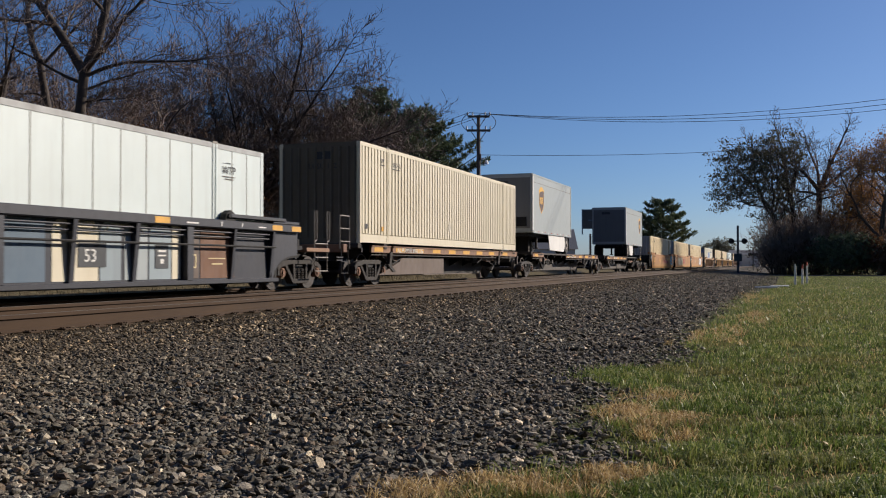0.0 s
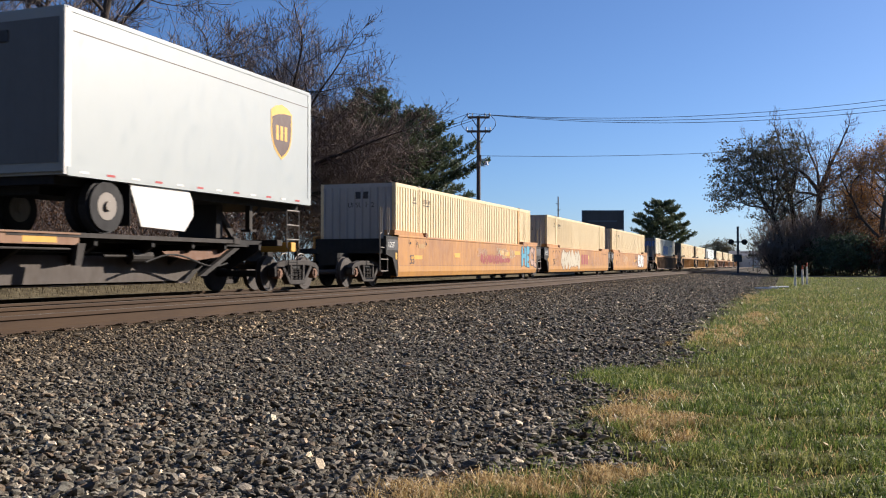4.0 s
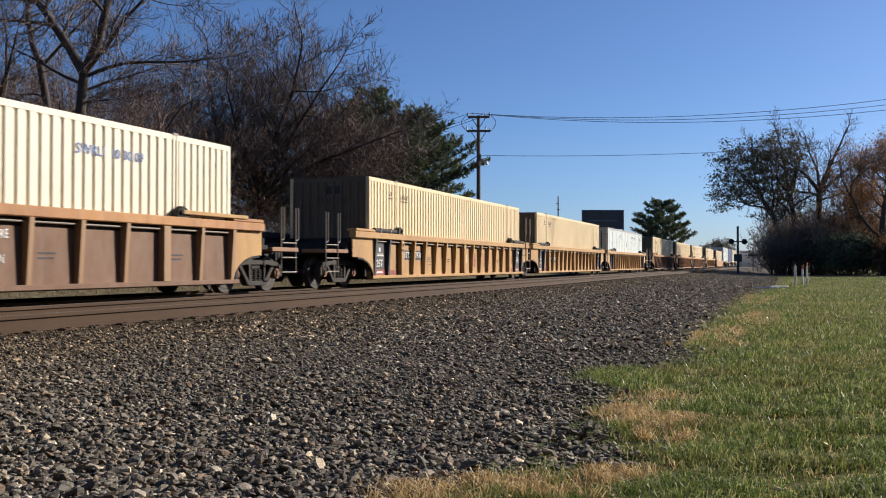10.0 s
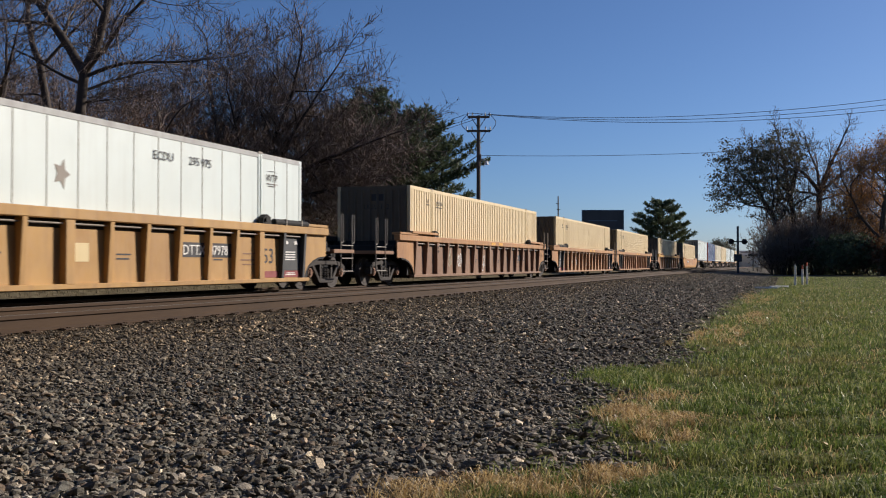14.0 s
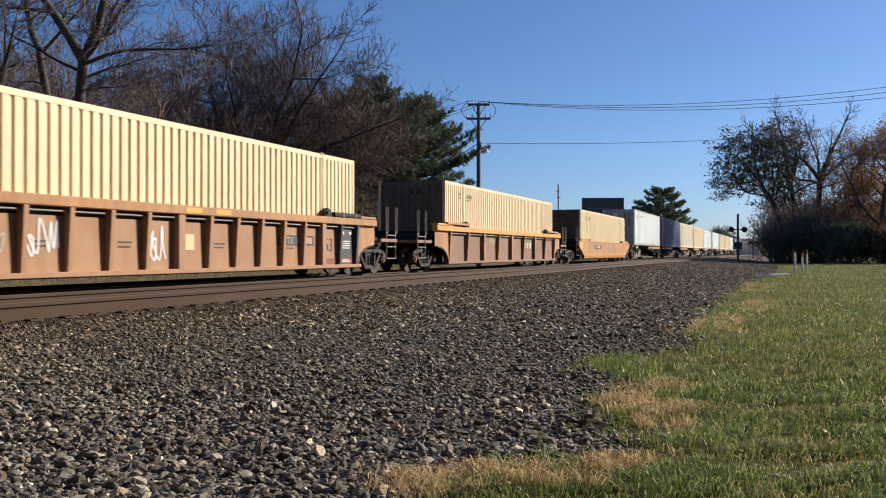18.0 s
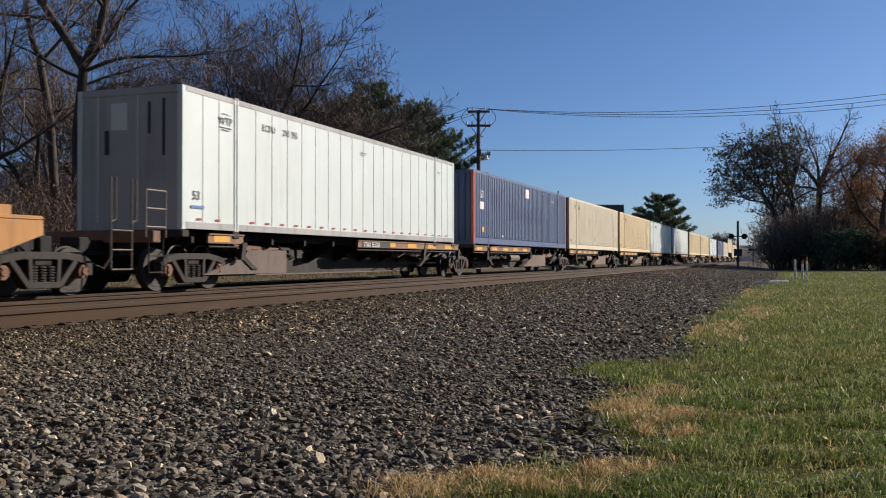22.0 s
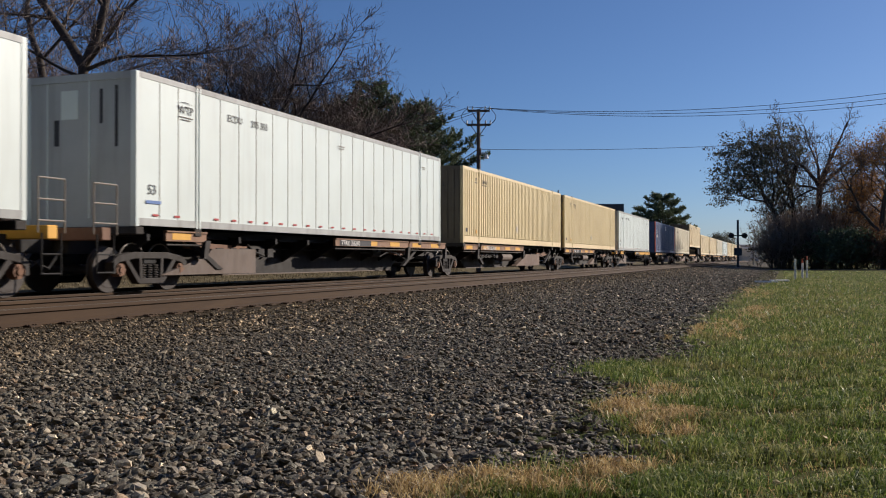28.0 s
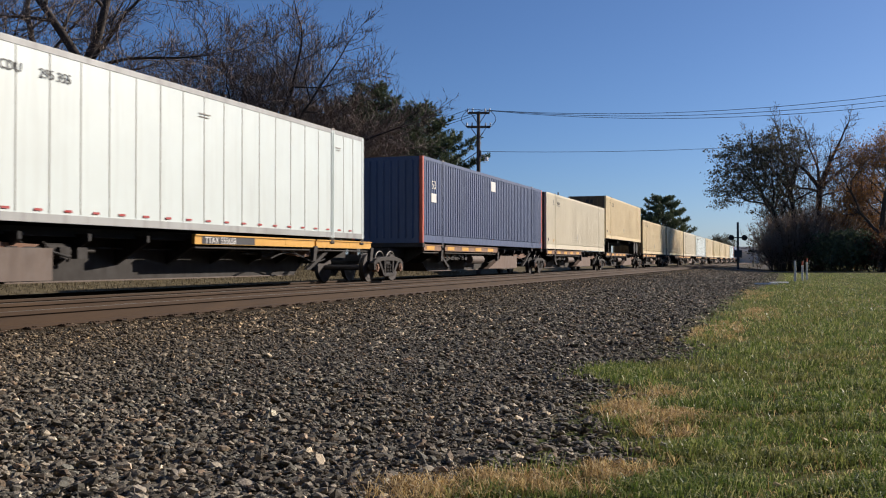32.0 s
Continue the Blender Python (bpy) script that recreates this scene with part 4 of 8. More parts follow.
# ---- running gear ----
def bogie_meshes():
    if "wheelset" in MESHES:
        return
    bm = bmesh.new()
    for sx in (-1, 1):
        x = sx * 0.755
        tube(bm, (x - 0.055, 0, 0), (x + 0.055, 0, 0), 0.42, 0.42, 28)
        tube(bm, (x - sx * 0.085, 0, 0), (x - sx * 0.05, 0, 0), 0.45, 0.45, 28)
        tube(bm, (x + sx * 0.05, 0, 0), (x + sx * 0.06, 0, 0), 0.35, 0.33, 24)
        tube(bm, (x + sx * 0.055, 0, 0), (x + sx * 0.13, 0, 0), 0.12, 0.10, 14)
    tube(bm, (-0.98, 0, 0), (0.98, 0, 0), 0.08, 0.08, 10)
    MESHES["wheelset"] = finish("wheelset", bm, WHEEL)
    bm = bmesh.new()
    # side frame as bars, so that the openings round the springs stay open
    def bar(pts, wd, x0=-0.09, x1=0.09):
        for (y0, z0), (y1, z1) in zip(pts, pts[1:]):
            d = Vector((y1 - y0, z1 - z0)).normalized() * wd / 2
            n = Vector((-d.y, d.x))
            prism(bm, [(y0 - d.x * 0.3 + n.x, z0 - d.y * 0.3 + n.y), (y0 - d.x * 0.3 - n.x, z0 - d.y * 0.3 - n.y), (y1 + d.x * 0.3 - n.x, z1 + d.y * 0.3 - n.y), (y1 + d.x * 0.3 + n.x, z1 + d.y * 0.3 + n.y)], x0, x1)
    bar([(-1.1, 0.52), (-0.95, 0.62), (-0.5, 0.69), (0.5, 0.69), (0.95, 0.62), (1.1, 0.52)], 0.13)
    bar([(-0.72, 0.6), (-0.36, 0.2), (0.36, 0.2), (0.72, 0.6)], 0.11)
    bar([(-0.33, 0.68), (-0.3, 0.2)], 0.1)
    bar([(0.33, 0.68), (0.3, 0.2)], 0.1)
    bar([(-1.08, 0.56), (-1.08, 0.36)], 0.1)
    bar([(1.08, 0.56), (1.08, 0.36)], 0.1)
    MESHES["side_frame"] = finish("side_frame", bm, GRIME_SHADE, 0.012)
    bm = bmesh.new()
    rings = []
    for k in range(6):
        for r, dz in ((0.048, 0.0), (0.078, 0.012), (0.078, 0.032), (0.048, 0.044)):
            rings.append([bm.verts.new((r * math.cos(a), r * math.sin(a), 0.25 + 0.045 * k + dz)) for a in np.arange(8) * math.pi / 4])
    for lo, hi in zip(rings, rings[1:]):
        for i in range(8):
            bm.faces.new((lo[i], lo[(i + 1) % 8], hi[(i + 1) % 8], hi[i]))
    MESHES["spring"] = finish("coil_spring", bm, GRIME_SHADE)
    bm = bmesh.new()
    tube(bm, (-0.05, 0, 0.42), (0.1, 0, 0.42), 0.13, 0.12, 16)
    tube(bm, (0.1, 0, 0.42), (0.13, 0, 0.42), 0.07, 0.06, 12)
    for k in range(3):
        a = k * 2.094
        tube(bm, (0.1, 0.085 * math.cos(a), 0.42 + 0.085 * math.sin(a)), (0.125, 0.085 * math.cos(a), 0.42 + 0.085 * math.sin(a)), 0.018, n=6)
    MESHES["bearing"] = finish("bearing_cap", bm, BROWN)
    bm = boxes((-1.05, 1.05, -0.2, 0.2, 0.52, 0.66), (-0.3, 0.3, -0.25, 0.25, 0.6, 0.8))
    MESHES["bolster"] = finish("bolster", bm, BLACK, 0.02)


def bogie(car, y, hoops=False):
    bogie_meshes()
    t = part("truck", MESHES["bolster"], BLACK, car, "cast steel railway truck, grimy grey")
    t.location = (0, y, 0)
    for dy in (-0.9, 0.9):
        w = part("wheelset", MESHES["wheelset"], WHEEL, t)
        w.location = (0, dy, 0.42)
        WHEELS.append((w, dy))
        for sx in (1, -1):
            b = part("bearing_cap", MESHES["bearing"], BROWN, t)
            b.location = (sx * 1.0, dy, 0)
            b.rotation_euler = (0, 0, 0 if sx > 0 else math.pi)
    for sx in (1, -1):
        f = part("side_frame", MESHES["side_frame"], GRIME_SHADE, t)
        f.location = (sx * 1.0, 0, 0)
        for dy in (-0.19, 0, 0.19):
            s = part("coil_spring", MESHES["spring"], GRIME_SHADE, t)
            s.location = (sx * 1.0, dy, 0)
    if hoops:
        bm = bmesh.new()
        for dy in (-0.42, 0.42):
            pts = [(0.95, dy + 0.36 * math.cos(a), 0.62 + 0.3 * math.sin(a)) for a in np.linspace(0.2, 2.9, 9)]
            rod(bm, pts, 0.016, 6)
        part("air_hose", bm, PIPE, t)
    return t


# ---- cars ----
def hoops(car, y, x=1.38, z0=0.45, z1=2.55, mat=None, gap=0.62):
    """Tall grab-iron loops and a ladder at the end of a car."""
    for dy in (0.0, gap):
        bm = bmesh.new()
        rod(bm, [(x, y + dy, z0), (x, y + dy, z1), (x, y + dy + 0.13, z1), (x, y + dy + 0.13, z1 - 0.75), (x, y + dy, z1 - 0.8)], 0.02)
        part("grab_iron", bm, mat or HOOP, car)
    bm = bmesh.new()
    for z in (0.45, 0.8, 1.15):
        rod(bm, [(x + 0.02, y, z), (x + 0.02, y + gap, z)], 0.016)
    part("ladder_rung", bm, mat or HOOP, car)


def coupler(car, y, way):
    bm = boxes((-0.14, 0.14, min(y, y + way * 0.9), max(y, y + way * 0.9), 0.78, 1.0), (-0.22, 0.22, y + way * 0.75 - 0.15, y + way * 0.75 + 0.15, 0.72, 1.05))
    part("coupler", bm, BLACK, car, bevel=0.02)
    bm = bmesh.new()
    rod(bm, [(0.35, y, 0.85), (0.38, y + way * 0.4, 0.45), (0.3, y + way * 0.8, 0.6)], 0.03)
    part("air_hose", bm, BLACK, car)


def bay_plate(car, y0, y1, words, top, bottom, x=1.405):
    """Dark stencil plate of a bay with its weight or length, over a red band."""
    p = part("stencil_plate", boxes((x - 0.01, x + 0.004, y0, y1, bottom + 0.16, top)), PLATE_GREY, car, "dark grey stencil plate with white figures")
    part("red_band", boxes((x - 0.01, x + 0.004, y0, y1, bottom, bottom + 0.155)), RED_BAND, car)
    bars([(y0 + 0.2, y1 - 0.2, bottom + 0.05, bottom + 0.075), (y0 + 0.25, y1 - 0.25, bottom + 0.09, bottom + 0.11)], STENCIL, car, x=x + 0.008)
    if words:
        lettering("figure_stencil", words, 0.3, STENCIL, p, (x + 0.006, y0 + 0.06, bottom + 0.24), stretch=0.95)
        bars([(y0 + 0.2, y1 - 0.15, bottom + 0.55, bottom + 0.575), (y0 + 0.25, y1 - 0.2, bottom + 0.6, bottom + 0.62)], STENCIL, car, x=x + 0.008)
        bm = bmesh.new()
        tube(bm, (x, (y0 + y1) / 2, bottom + 0.74), (x + 0.007, (y0 + y1) / 2, bottom + 0.74), 0.07, n=12)
        part("round_emblem", bm, STENCIL, p)


def ribbed_well(body, chord, front_truck, rear_truck, label, plates=True, ribs=17, front_end=True, rear_end=True, dark_plate=True, cheek=None, rear_hoop=17.0, hoop_top=2.2, brace=None):
    """Deep well unit with a braced side: sheet, sill, top chord, tapered ribs, end platforms."""
    c = tagged(new("well_car"), label, "rail car", "cars of the train")
    cheek = cheek or chord
    # far-side sheet, chord and end sheet get dark steel to stand for shade
    for sx in (1, -1):
        s0, s1 = sorted((sx * 1.305, sx * 1.335))
        part("side_sheet", boxes((s0, s1, -0.05, L + 0.05, 0.3, 1.235 if brace else 1.4)), body if sx > 0 else GRIME_SHADE, c)
        # a dark strip puts the shade below the chord into colour
        if brace:
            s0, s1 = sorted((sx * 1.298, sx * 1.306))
            part("inner_rail", boxes((s0, s1, 0.0, L, 1.235, 1.38)), GRIME_SHADE, c, "dark strip standing in for shade under the chord")
        s0, s1 = sorted((sx * 1.3, sx * 1.5))
        part("top_chord", boxes((s0, s1, -1.35, L + 1.1, 1.38, 1.56)), chord if sx > 0 else GRIME_SHADE, c, bevel=0.015)
        s0, s1 = sorted((sx * 1.25, sx * 1.47))
        part("bottom_sill", boxes((s0, s1, -0.1, L + 0.1, 0.22, 0.31)), body, c, bevel=0.01)
        for end in (0, 1):
            f = (lambda y: y) if not end else (lambda y: L - y)
            arc = [(-1.0 + 1.05 * math.sin(a), 0.28 + 0.56 * math.cos(a)) for a in np.linspace(0, math.pi / 2, 6)]
            e0 = -1.1 if end else -1.35
            poly = [(e0, 1.38), (e0, 0.84)] + arc + [(0.12, 0.28), (0.12, 1.38)]
            bm = bmesh.new()
            s0, s1 = sorted((sx * 1.37, sx * 1.41))
            prism(bm, [(f(y), z) for y, z in poly], s0, s1)
            part("end_sheet", bm, cheek if sx > 0 else GRIME_SHADE, c)
            bm = bmesh.new()
            s0, s1 = sorted((sx * 1.3, sx * 1.41))
            for (ya, za), (yb, zb) in zip(arc, arc[1:]):
                prism(bm, [(f(ya), za), (f(yb), zb), (f(yb + 0.0), zb - 0.05), (f(ya), za - 0.05)], s0, s1)
            part("wheel_arch", bm, BLACK, c)
    # tapered ribs on the side that is seen, and on the other
    bm = bmesh.new()
    foot = 1.43 if brace else 1.39
    brace = brace or body
    for q in ([(1.335, 0.3), (foot, 0.3), (1.495, 1.38), (1.335, 1.38)],):
        a = [bm.verts.new((x, -0.05, z)) for x, z in q]
        b = [bm.verts.new((x, 0.05, z)) for x, z in q]
        bm.faces.new(a[::-1]), bm.faces.new(b)
        for i in range(4):
            bm.faces.new((a[i], a[(i + 1) % 4], b[(i + 1) % 4], b[i]))
    bmesh.ops.recalc_face_normals(bm, faces=bm.faces[:])
    rib_me, post_me = finish("rib", bm, brace), finish("side_post", boxes((1.335, 1.475, -0.11, 0.11, 0.3, 1.38)), brace, 0.01)
    dark_me = rib_me.copy()
    dark_me.materials[0] = PLATE_GREY
    for k in range(ribs):
        y = 0.12 + 16.2 * k / (ribs - 1)
        post = k in (2, ribs // 2, ribs - 3)
        for sx in (1, -1):
            r = part("side_post" if post else "rib", post_me if post else dark_me if dark_plate and (k < 2 or k > ribs - 3) else rib_me, body, c)
            r.location = (0, y, 0)
            r.rotation_euler = (0, 0, 0 if sx > 0 else math.pi)
    pitch = 16.2 / (ribs - 1)
    for z, x in ((1.31, 1.4),) if foot > 1.4 else ((1.3, 1.43), (1.2, 1.405)):
        bm = bmesh.new()
        rod(bm, [(x, 0.2, z), (x, 16.2, z)], 0.017)
        part("brake_pipe", bm, PIPE if foot > 1.4 else body, c, "pipe running along the side through the ribs")
    if dark_plate:
        bay_plate(c, 0.19, pitch + 0.05, "125T" if plates else "", 1.28, 0.33, 1.345)
        bay_plate(c, pitch * (ribs - 2) + 0.19, pitch * (ribs - 1) + 0.05, "", 1.28, 0.33, 1.345)
        yy = pitch * (ribs - 2) + 0.35
        bars([(yy, yy + 0.5, 0.92 - 0.06 * k, 0.945 - 0.06 * k) for k in range(4)] + [(yy + 0.05, yy + 0.15, 1.12, 1.2), (yy + 0.45, yy + 0.6, 1.12, 1.2)], STENCIL, c, x=1.353)
        bars([(pitch * 8.2, pitch * 8.2 + 0.5, 0.68, 1.0)], TAN, c, "pale_placard", x=1.343)
        lettering("figure_stencil", "53", 0.5, INK, c, (1.341, pitch * (ribs - 3) + 0.36, 0.66))
        bars([(pitch * (ribs - 3) + 0.26, pitch * (ribs - 2) + 0.05, 0.33, 0.48), (0.2 + pitch, pitch * 2, 0.33, 0.46)], RED_BAND, c, x=1.344)
    for k in (4, 6, 9, 12):
        bars([(0.4 + pitch * k, 0.4 + pitch * k + 0.4, 0.8, 0.83), (0.4 + pitch * k, 0.4 + pitch * k + 0.35, 0.72, 0.75)], INK, c, x=1.341)
    lettering("figure_stencil", "20", 0.13, INK, c, (1.478, pitch * 2 + 0.04, 1.18))
    lettering("figure_stencil", "40", 0.13, INK, c, (1.478, pitch * 2 + 0.04, 1.03))
    # guides and connector tubes on the chord
    for end in (0, 1):
        f = (lambda y: y) if not end else (lambda y: L - y)
        if dark_plate:
            bm = bmesh.new()
            tube(bm, (1.44, f(0.0), 1.62), (1.44, f(1.6), 1.62), 0.075, 0.075, 12)
            part("connector_rod", bm, BLACK, c)
            for yy in (0.35, 1.1):
                part("rod_band", boxes((1.36, 1.522, *sorted((f(yy), f(yy + 0.05))), 1.56, 1.7)), PIPE, c)
        else:
            part("cover_plate", boxes((1.3, 1.53, *sorted((f(-0.35), f(2.0))), 1.62, 1.7)), cheek, c, bevel=0.01)
        y0, y1 = sorted((f(-1.3 if not end else -1.05), f(0.2)))
        part("end_cap_plate", boxes((1.2, 1.5, y0, y1, 1.565, 1.64)), chord, c, bevel=0.015)
        bm = bmesh.new()
        prism(bm, [(f(1.75), 1.56), (f(2.15), 1.56), (f(2.1), 1.7), (f(1.95), 1.78), (f(1.8), 1.72)], 1.33, 1.48)
        tube(bm, (1.3, f(2.02), 1.66), (1.52, f(2.02), 1.66), 0.05, n=8)
        part("container_guide", bm, BLACK, c)
        # platform and bulkhead over the truck
        y0, y1 = sorted((f(-1.55), f(-0.25)))
        part("end_platform", boxes((-1.3, 1.3, y0, y1, 0.98, 1.08)), BLACK, c)
        y0, y1 = sorted((f(-0.3), f(-0.2)))
        part("bulkhead", boxes((-1.3, 1.3, y0, y1, 0.3, 1.4)), BLACK, c)
        y0, y1 = sorted((f(-2.3), f(-0.3)))
        part("draft_sill", boxes((-0.3, 0.3, y0, y1, 0.62, 0.98)), BLACK, c)
        y0, y1 = sorted((f(-1.42), f(-1.3)))
        # black instead of the chord colour: shade between units put into the paint
        part("end_beam", boxes((-1.4, 1.3, y0, y1, 1.02, 1.24)), BLACK, c, bevel=0.02)
    part("well_floor", boxes((-1.3, 1.3, -0.1, L + 0.1, 0.2, 0.28)), BLACK, c)
    if front_end:
        hoops(c, -2.9, z1=2.0, mat=PIPE, gap=0.7)
        part("end_step", boxes((0.7, 1.4, -2.95, -2.3, 0.94, 1.04)), FASCIA, c, bevel=0.01)
        part("end_step", boxes((0.7, 1.4, -2.25, -1.6, 0.94, 1.04)), FASCIA, c, bevel=0.01)
        part("end_deck", boxes((-1.4, 0.7, -2.95, -1.6, 0.9, 1.02)), BLACK, c)
        coupler(c, -2.6, -1)
    if not rear_end:
        hoops(c, rear_hoop, x=1.53, z1=hoop_top, mat=PIPE, gap=0.72)
    if rear_end:
        hoops(c, 18.5, z1=2.0, mat=PIPE, gap=0.7)
        part("end_step", boxes((0.7, 1.4, 18.05, 19.3, 0.94, 1.04)), FASCIA, c, bevel=0.01)
        part("end_deck", boxes((-1.4, 0.7, 18.05, 19.3, 0.9, 1.02)), BLACK, c)
        coupler(c, 19.0, 1)
    if front_truck is not None:
        bogie(c, front_truck)
    if rear_truck is not None:
        bogie(c, rear_truck)
    return c


def smooth_well(body, label, front_truck, rear_truck, z_top=1.5, low=None, hood=True):
    """Well unit with smooth slab sides, black ends and folded covers over the ends."""
    c = tagged(new("well_car"), label, "rail car", "cars of the train")
    a, b = (-0.35, L + 0.35)
    for sx in (1, -1):
        bm = bmesh.new()
        top = [(a - (0.9 if low else 0), z_top), (b + (0.9 if low else 0), z_top)]
        lows = low or (a, b)
        prism(bm, [(lows[0], 0.42), (lows[1], 0.42), (top[1][0], z_top - 0.25 * bool(low)), top[1], top[0], (top[0][0], z_top - 0.25 * bool(low))], *sorted((sx * 1.4, sx * 1.46)))
        part("side_sheet", bm, body, c)
        bm = bmesh.new()
        for y0, y1 in ((lows[0], lows[1]),):
            q = [(sx * 1.46, 0.42), (sx * 1.42, 0.27), (sx * 1.2, 0.25), (sx * 1.3, 0.42)]
            va = [bm.verts.new((x, y0, z)) for x, z in q]
            vb = [bm.verts.new((x, y1, z)) for x, z in q]
            fs = [bm.faces.new(va), bm.faces.new(vb[::-1])] + [bm.faces.new((va[(i + 1) % 4], va[i], vb[i], vb[(i + 1) % 4])) for i in range(4)]
            bmesh.ops.recalc_face_normals(bm, faces=fs)
        part("bottom_sill", bm, ORANGE_LOW, c)
        if sx > 0:
            part("lower_strake", boxes((1.46, 1.463, lows[0] + 0.02, lows[1] - 0.02, 0.425, 0.6)), ORANGE_LOW, c)
            part("weld_seam", boxes((1.46, 1.466, lows[0] + 0.1, lows[1] - 0.1, 0.6, 0.612)), RUSTY, c)
        part("top_lip", boxes((*sorted((sx * 1.3, sx * 1.475)), top[0][0], top[1][0], z_top - 0.02, z_top + 0.05)), body, c, bevel=0.015)
    for end in (0, 1):
        f = (lambda y: y) if not end else (lambda y: L - y)
        if not low:
            bm = bmesh.new()
            prism(bm, [(f(y), z) for y, z in ((-1.25, 1.5), (-1.25, 0.95), (-0.75, 0.85), (-0.4, 0.28), (-0.34, 0.28), (-0.34, 1.5))], 1.36, 1.45)
            part("end_sheet", bm, BLACK, c, "black curved end sheet over the truck")
            p = part("stencil_plate", boxes((1.45, 1.458, *sorted((f(-1.2), f(-0.36))), 1.08, 1.4)), PLATE_GREY, c)
            if not end:
                lettering("figure_stencil", "125T", 0.24, STENCIL, p, (1.46, -1.12, 1.16))
                bars([(-0.55, -0.42, 0.8, 1.0)], YELLOW, c, x=1.462)
        if hood:
            bm = bmesh.new()
            y0, y1 = f(-0.6), f(1.9)
            prism(bm, [(y0, z_top + 0.05), (y1, z_top + 0.05), (y1 + (0.15 if end else -0.15), z_top + 0.17), (y0, z_top + 0.2)], 1.1, 1.45)
            part("end_hood", bm, body, c)
            bm = bmesh.new()
            tube(bm, (1.25, f(2.05), z_top + 0.1), (1.48, f(2.05), z_top + 0.1), 0.09, n=10)
            part("container_guide", bm, BROWN, c)
        y0, y1 = sorted((f(-1.4), f(-0.3)))
        part("end_platform", boxes((-1.36, 1.36, y0, y1, 0.98, 1.12)), BLACK, c)
        y0, y1 = sorted((f(-0.36), f(-0.26)))
        part("bulkhead", boxes((-1.36, 1.36, y0, y1, 0.3, 1.45)), BLACK, c)
        y0, y1 = sorted((f(-2.2), f(-0.3)))
        part("draft_sill", boxes((-0.3, 0.3, y0, y1, 0.62, 0.98)), BLACK, c)
        if end or low or front_truck is not None:
            hoops(c, f(-1.55) if not end else f(-1.55) - 0.6 + (2.0 if low else -0.05), z1=2.1 if low else 2.35, mat=HOOP if low else PIPE, gap=0.56)
    part("well_floor", boxes((-1.3, 1.3, -0.3, L + 0.3, 0.2, 0.28)), BLACK, c)
    if low:
        lettering("reporting_mark", "DTTX 469804", 0.29, STENCIL, part("stencil_plate", boxes((1.46, 1.466, 3.55, 5.9, 0.85, 1.13)), INK, c), (1.468, 3.65, 0.91))
        part("yellow_panel", boxes((1.46, 1.468, -0.9, -0.2, 0.85, 1.25)), YELLOW, c)
        coupler(c, -2.2, -1), coupler(c, 18.35, 1)
    else:
        lettering("figure_stencil", "53", 0.42, SPRAY_DARK, c, (1.465, 0.6, 0.66))
        for y, words in ((0.55, "48"), (1.15, "45"), (1.95, "40"), (L - 2.1, "40"), (L - 1.3, "45"), (L - 0.75, "48")):
            lettering("length_stencil", words, 0.13, INK, c, (1.4635, y + 0.03, 1.28))
            bars([(y, y + 0.015, 1.22, 1.42)], INK, c, "length_tick", x=1.4635)
        rng = random.Random(len(bpy.data.objects))
        for k in range(9):
            y, z = rng.uniform(0.5, 15), rng.uniform(0.75, 1.3)
            bars([(y, y + rng.uniform(0.5, 0.9), z, z + rng.uniform(0.12, 0.2))], rng.choice((YELLOW, ORANGE, BUFF)), c, "touch_up_patch", x=1.4635)
    for y in (front_truck, rear_truck):
        if y is not None:
            bogie(c, y)
    return c


def spray(car, y0, z0, width, height, fill, edge, letters, seed, x=1.465):
    """Bubble letters too wild to read: each one lobed sheet on a larger dark one, with a gap in its middle."""
    rng = random.Random(seed)
    step = width / letters
    n = 44
    for k in range(letters):
        cy, cz = y0 + step * (k + 0.5), z0 + height * (0.5 + rng.uniform(-0.05, 0.05))
        ph = [rng.uniform(0, 6.28) for _ in range(3)]
        lob = rng.choice((3, 4, 5))
        lean = rng.uniform(-0.15, 0.3)

        def ring(grow, xx):
            vs = []
            for i in range(n):
                a = 2 * math.pi * i / n
                q = (abs(math.cos(a)) ** 3.2 + abs(math.sin(a)) ** 3.2) ** (-1 / 3.2)
                q *= 0.88 + 0.13 * math.sin(lob * a + ph[0]) + 0.09 * math.sin(2 * a + ph[1]) + 0.04 * math.sin(7 * a + ph[2])
                u, v = math.cos(a) * (q * step * 0.56 + grow), math.sin(a) * (q * height * 0.5 + grow)
                vs.append(bm.verts.new((xx, cy + u + lean * v * 0.4, cz + v)))
            bm.faces.new(vs)
        bm = bmesh.new()
        ring(0.045, x + 0.0006 * (k % 2))
        part("graffiti_outline", bm, edge, car)
        bm = bmesh.new()
        ring(0.0, x + 0.003 + 0.0006 * (k % 2))
        o = part("graffiti_letter", bm, fill, car, "spray-painted bubble letter shape")
        # one slanting cut through the letter
        bm = bmesh.new()
        by, hh, sl = cy + rng.uniform(-0.1, 0.1) * step, height * rng.uniform(0.12, 0.26), rng.uniform(-0.2, 0.35) * step
        zc = cz + height * rng.choice((-0.2, 0.18))
        wd = step * rng.uniform(0.04, 0.08)
        bm.faces.new([bm.verts.new((x + 0.006, by + a, zc + b)) for a, b in ((-wd, -hh), (wd * 0.6, -hh * 0.9), (wd + sl, hh), (-wd * 0.4 + sl, hh * 0.8))])
        part("graffiti_gap", bm, edge, o)


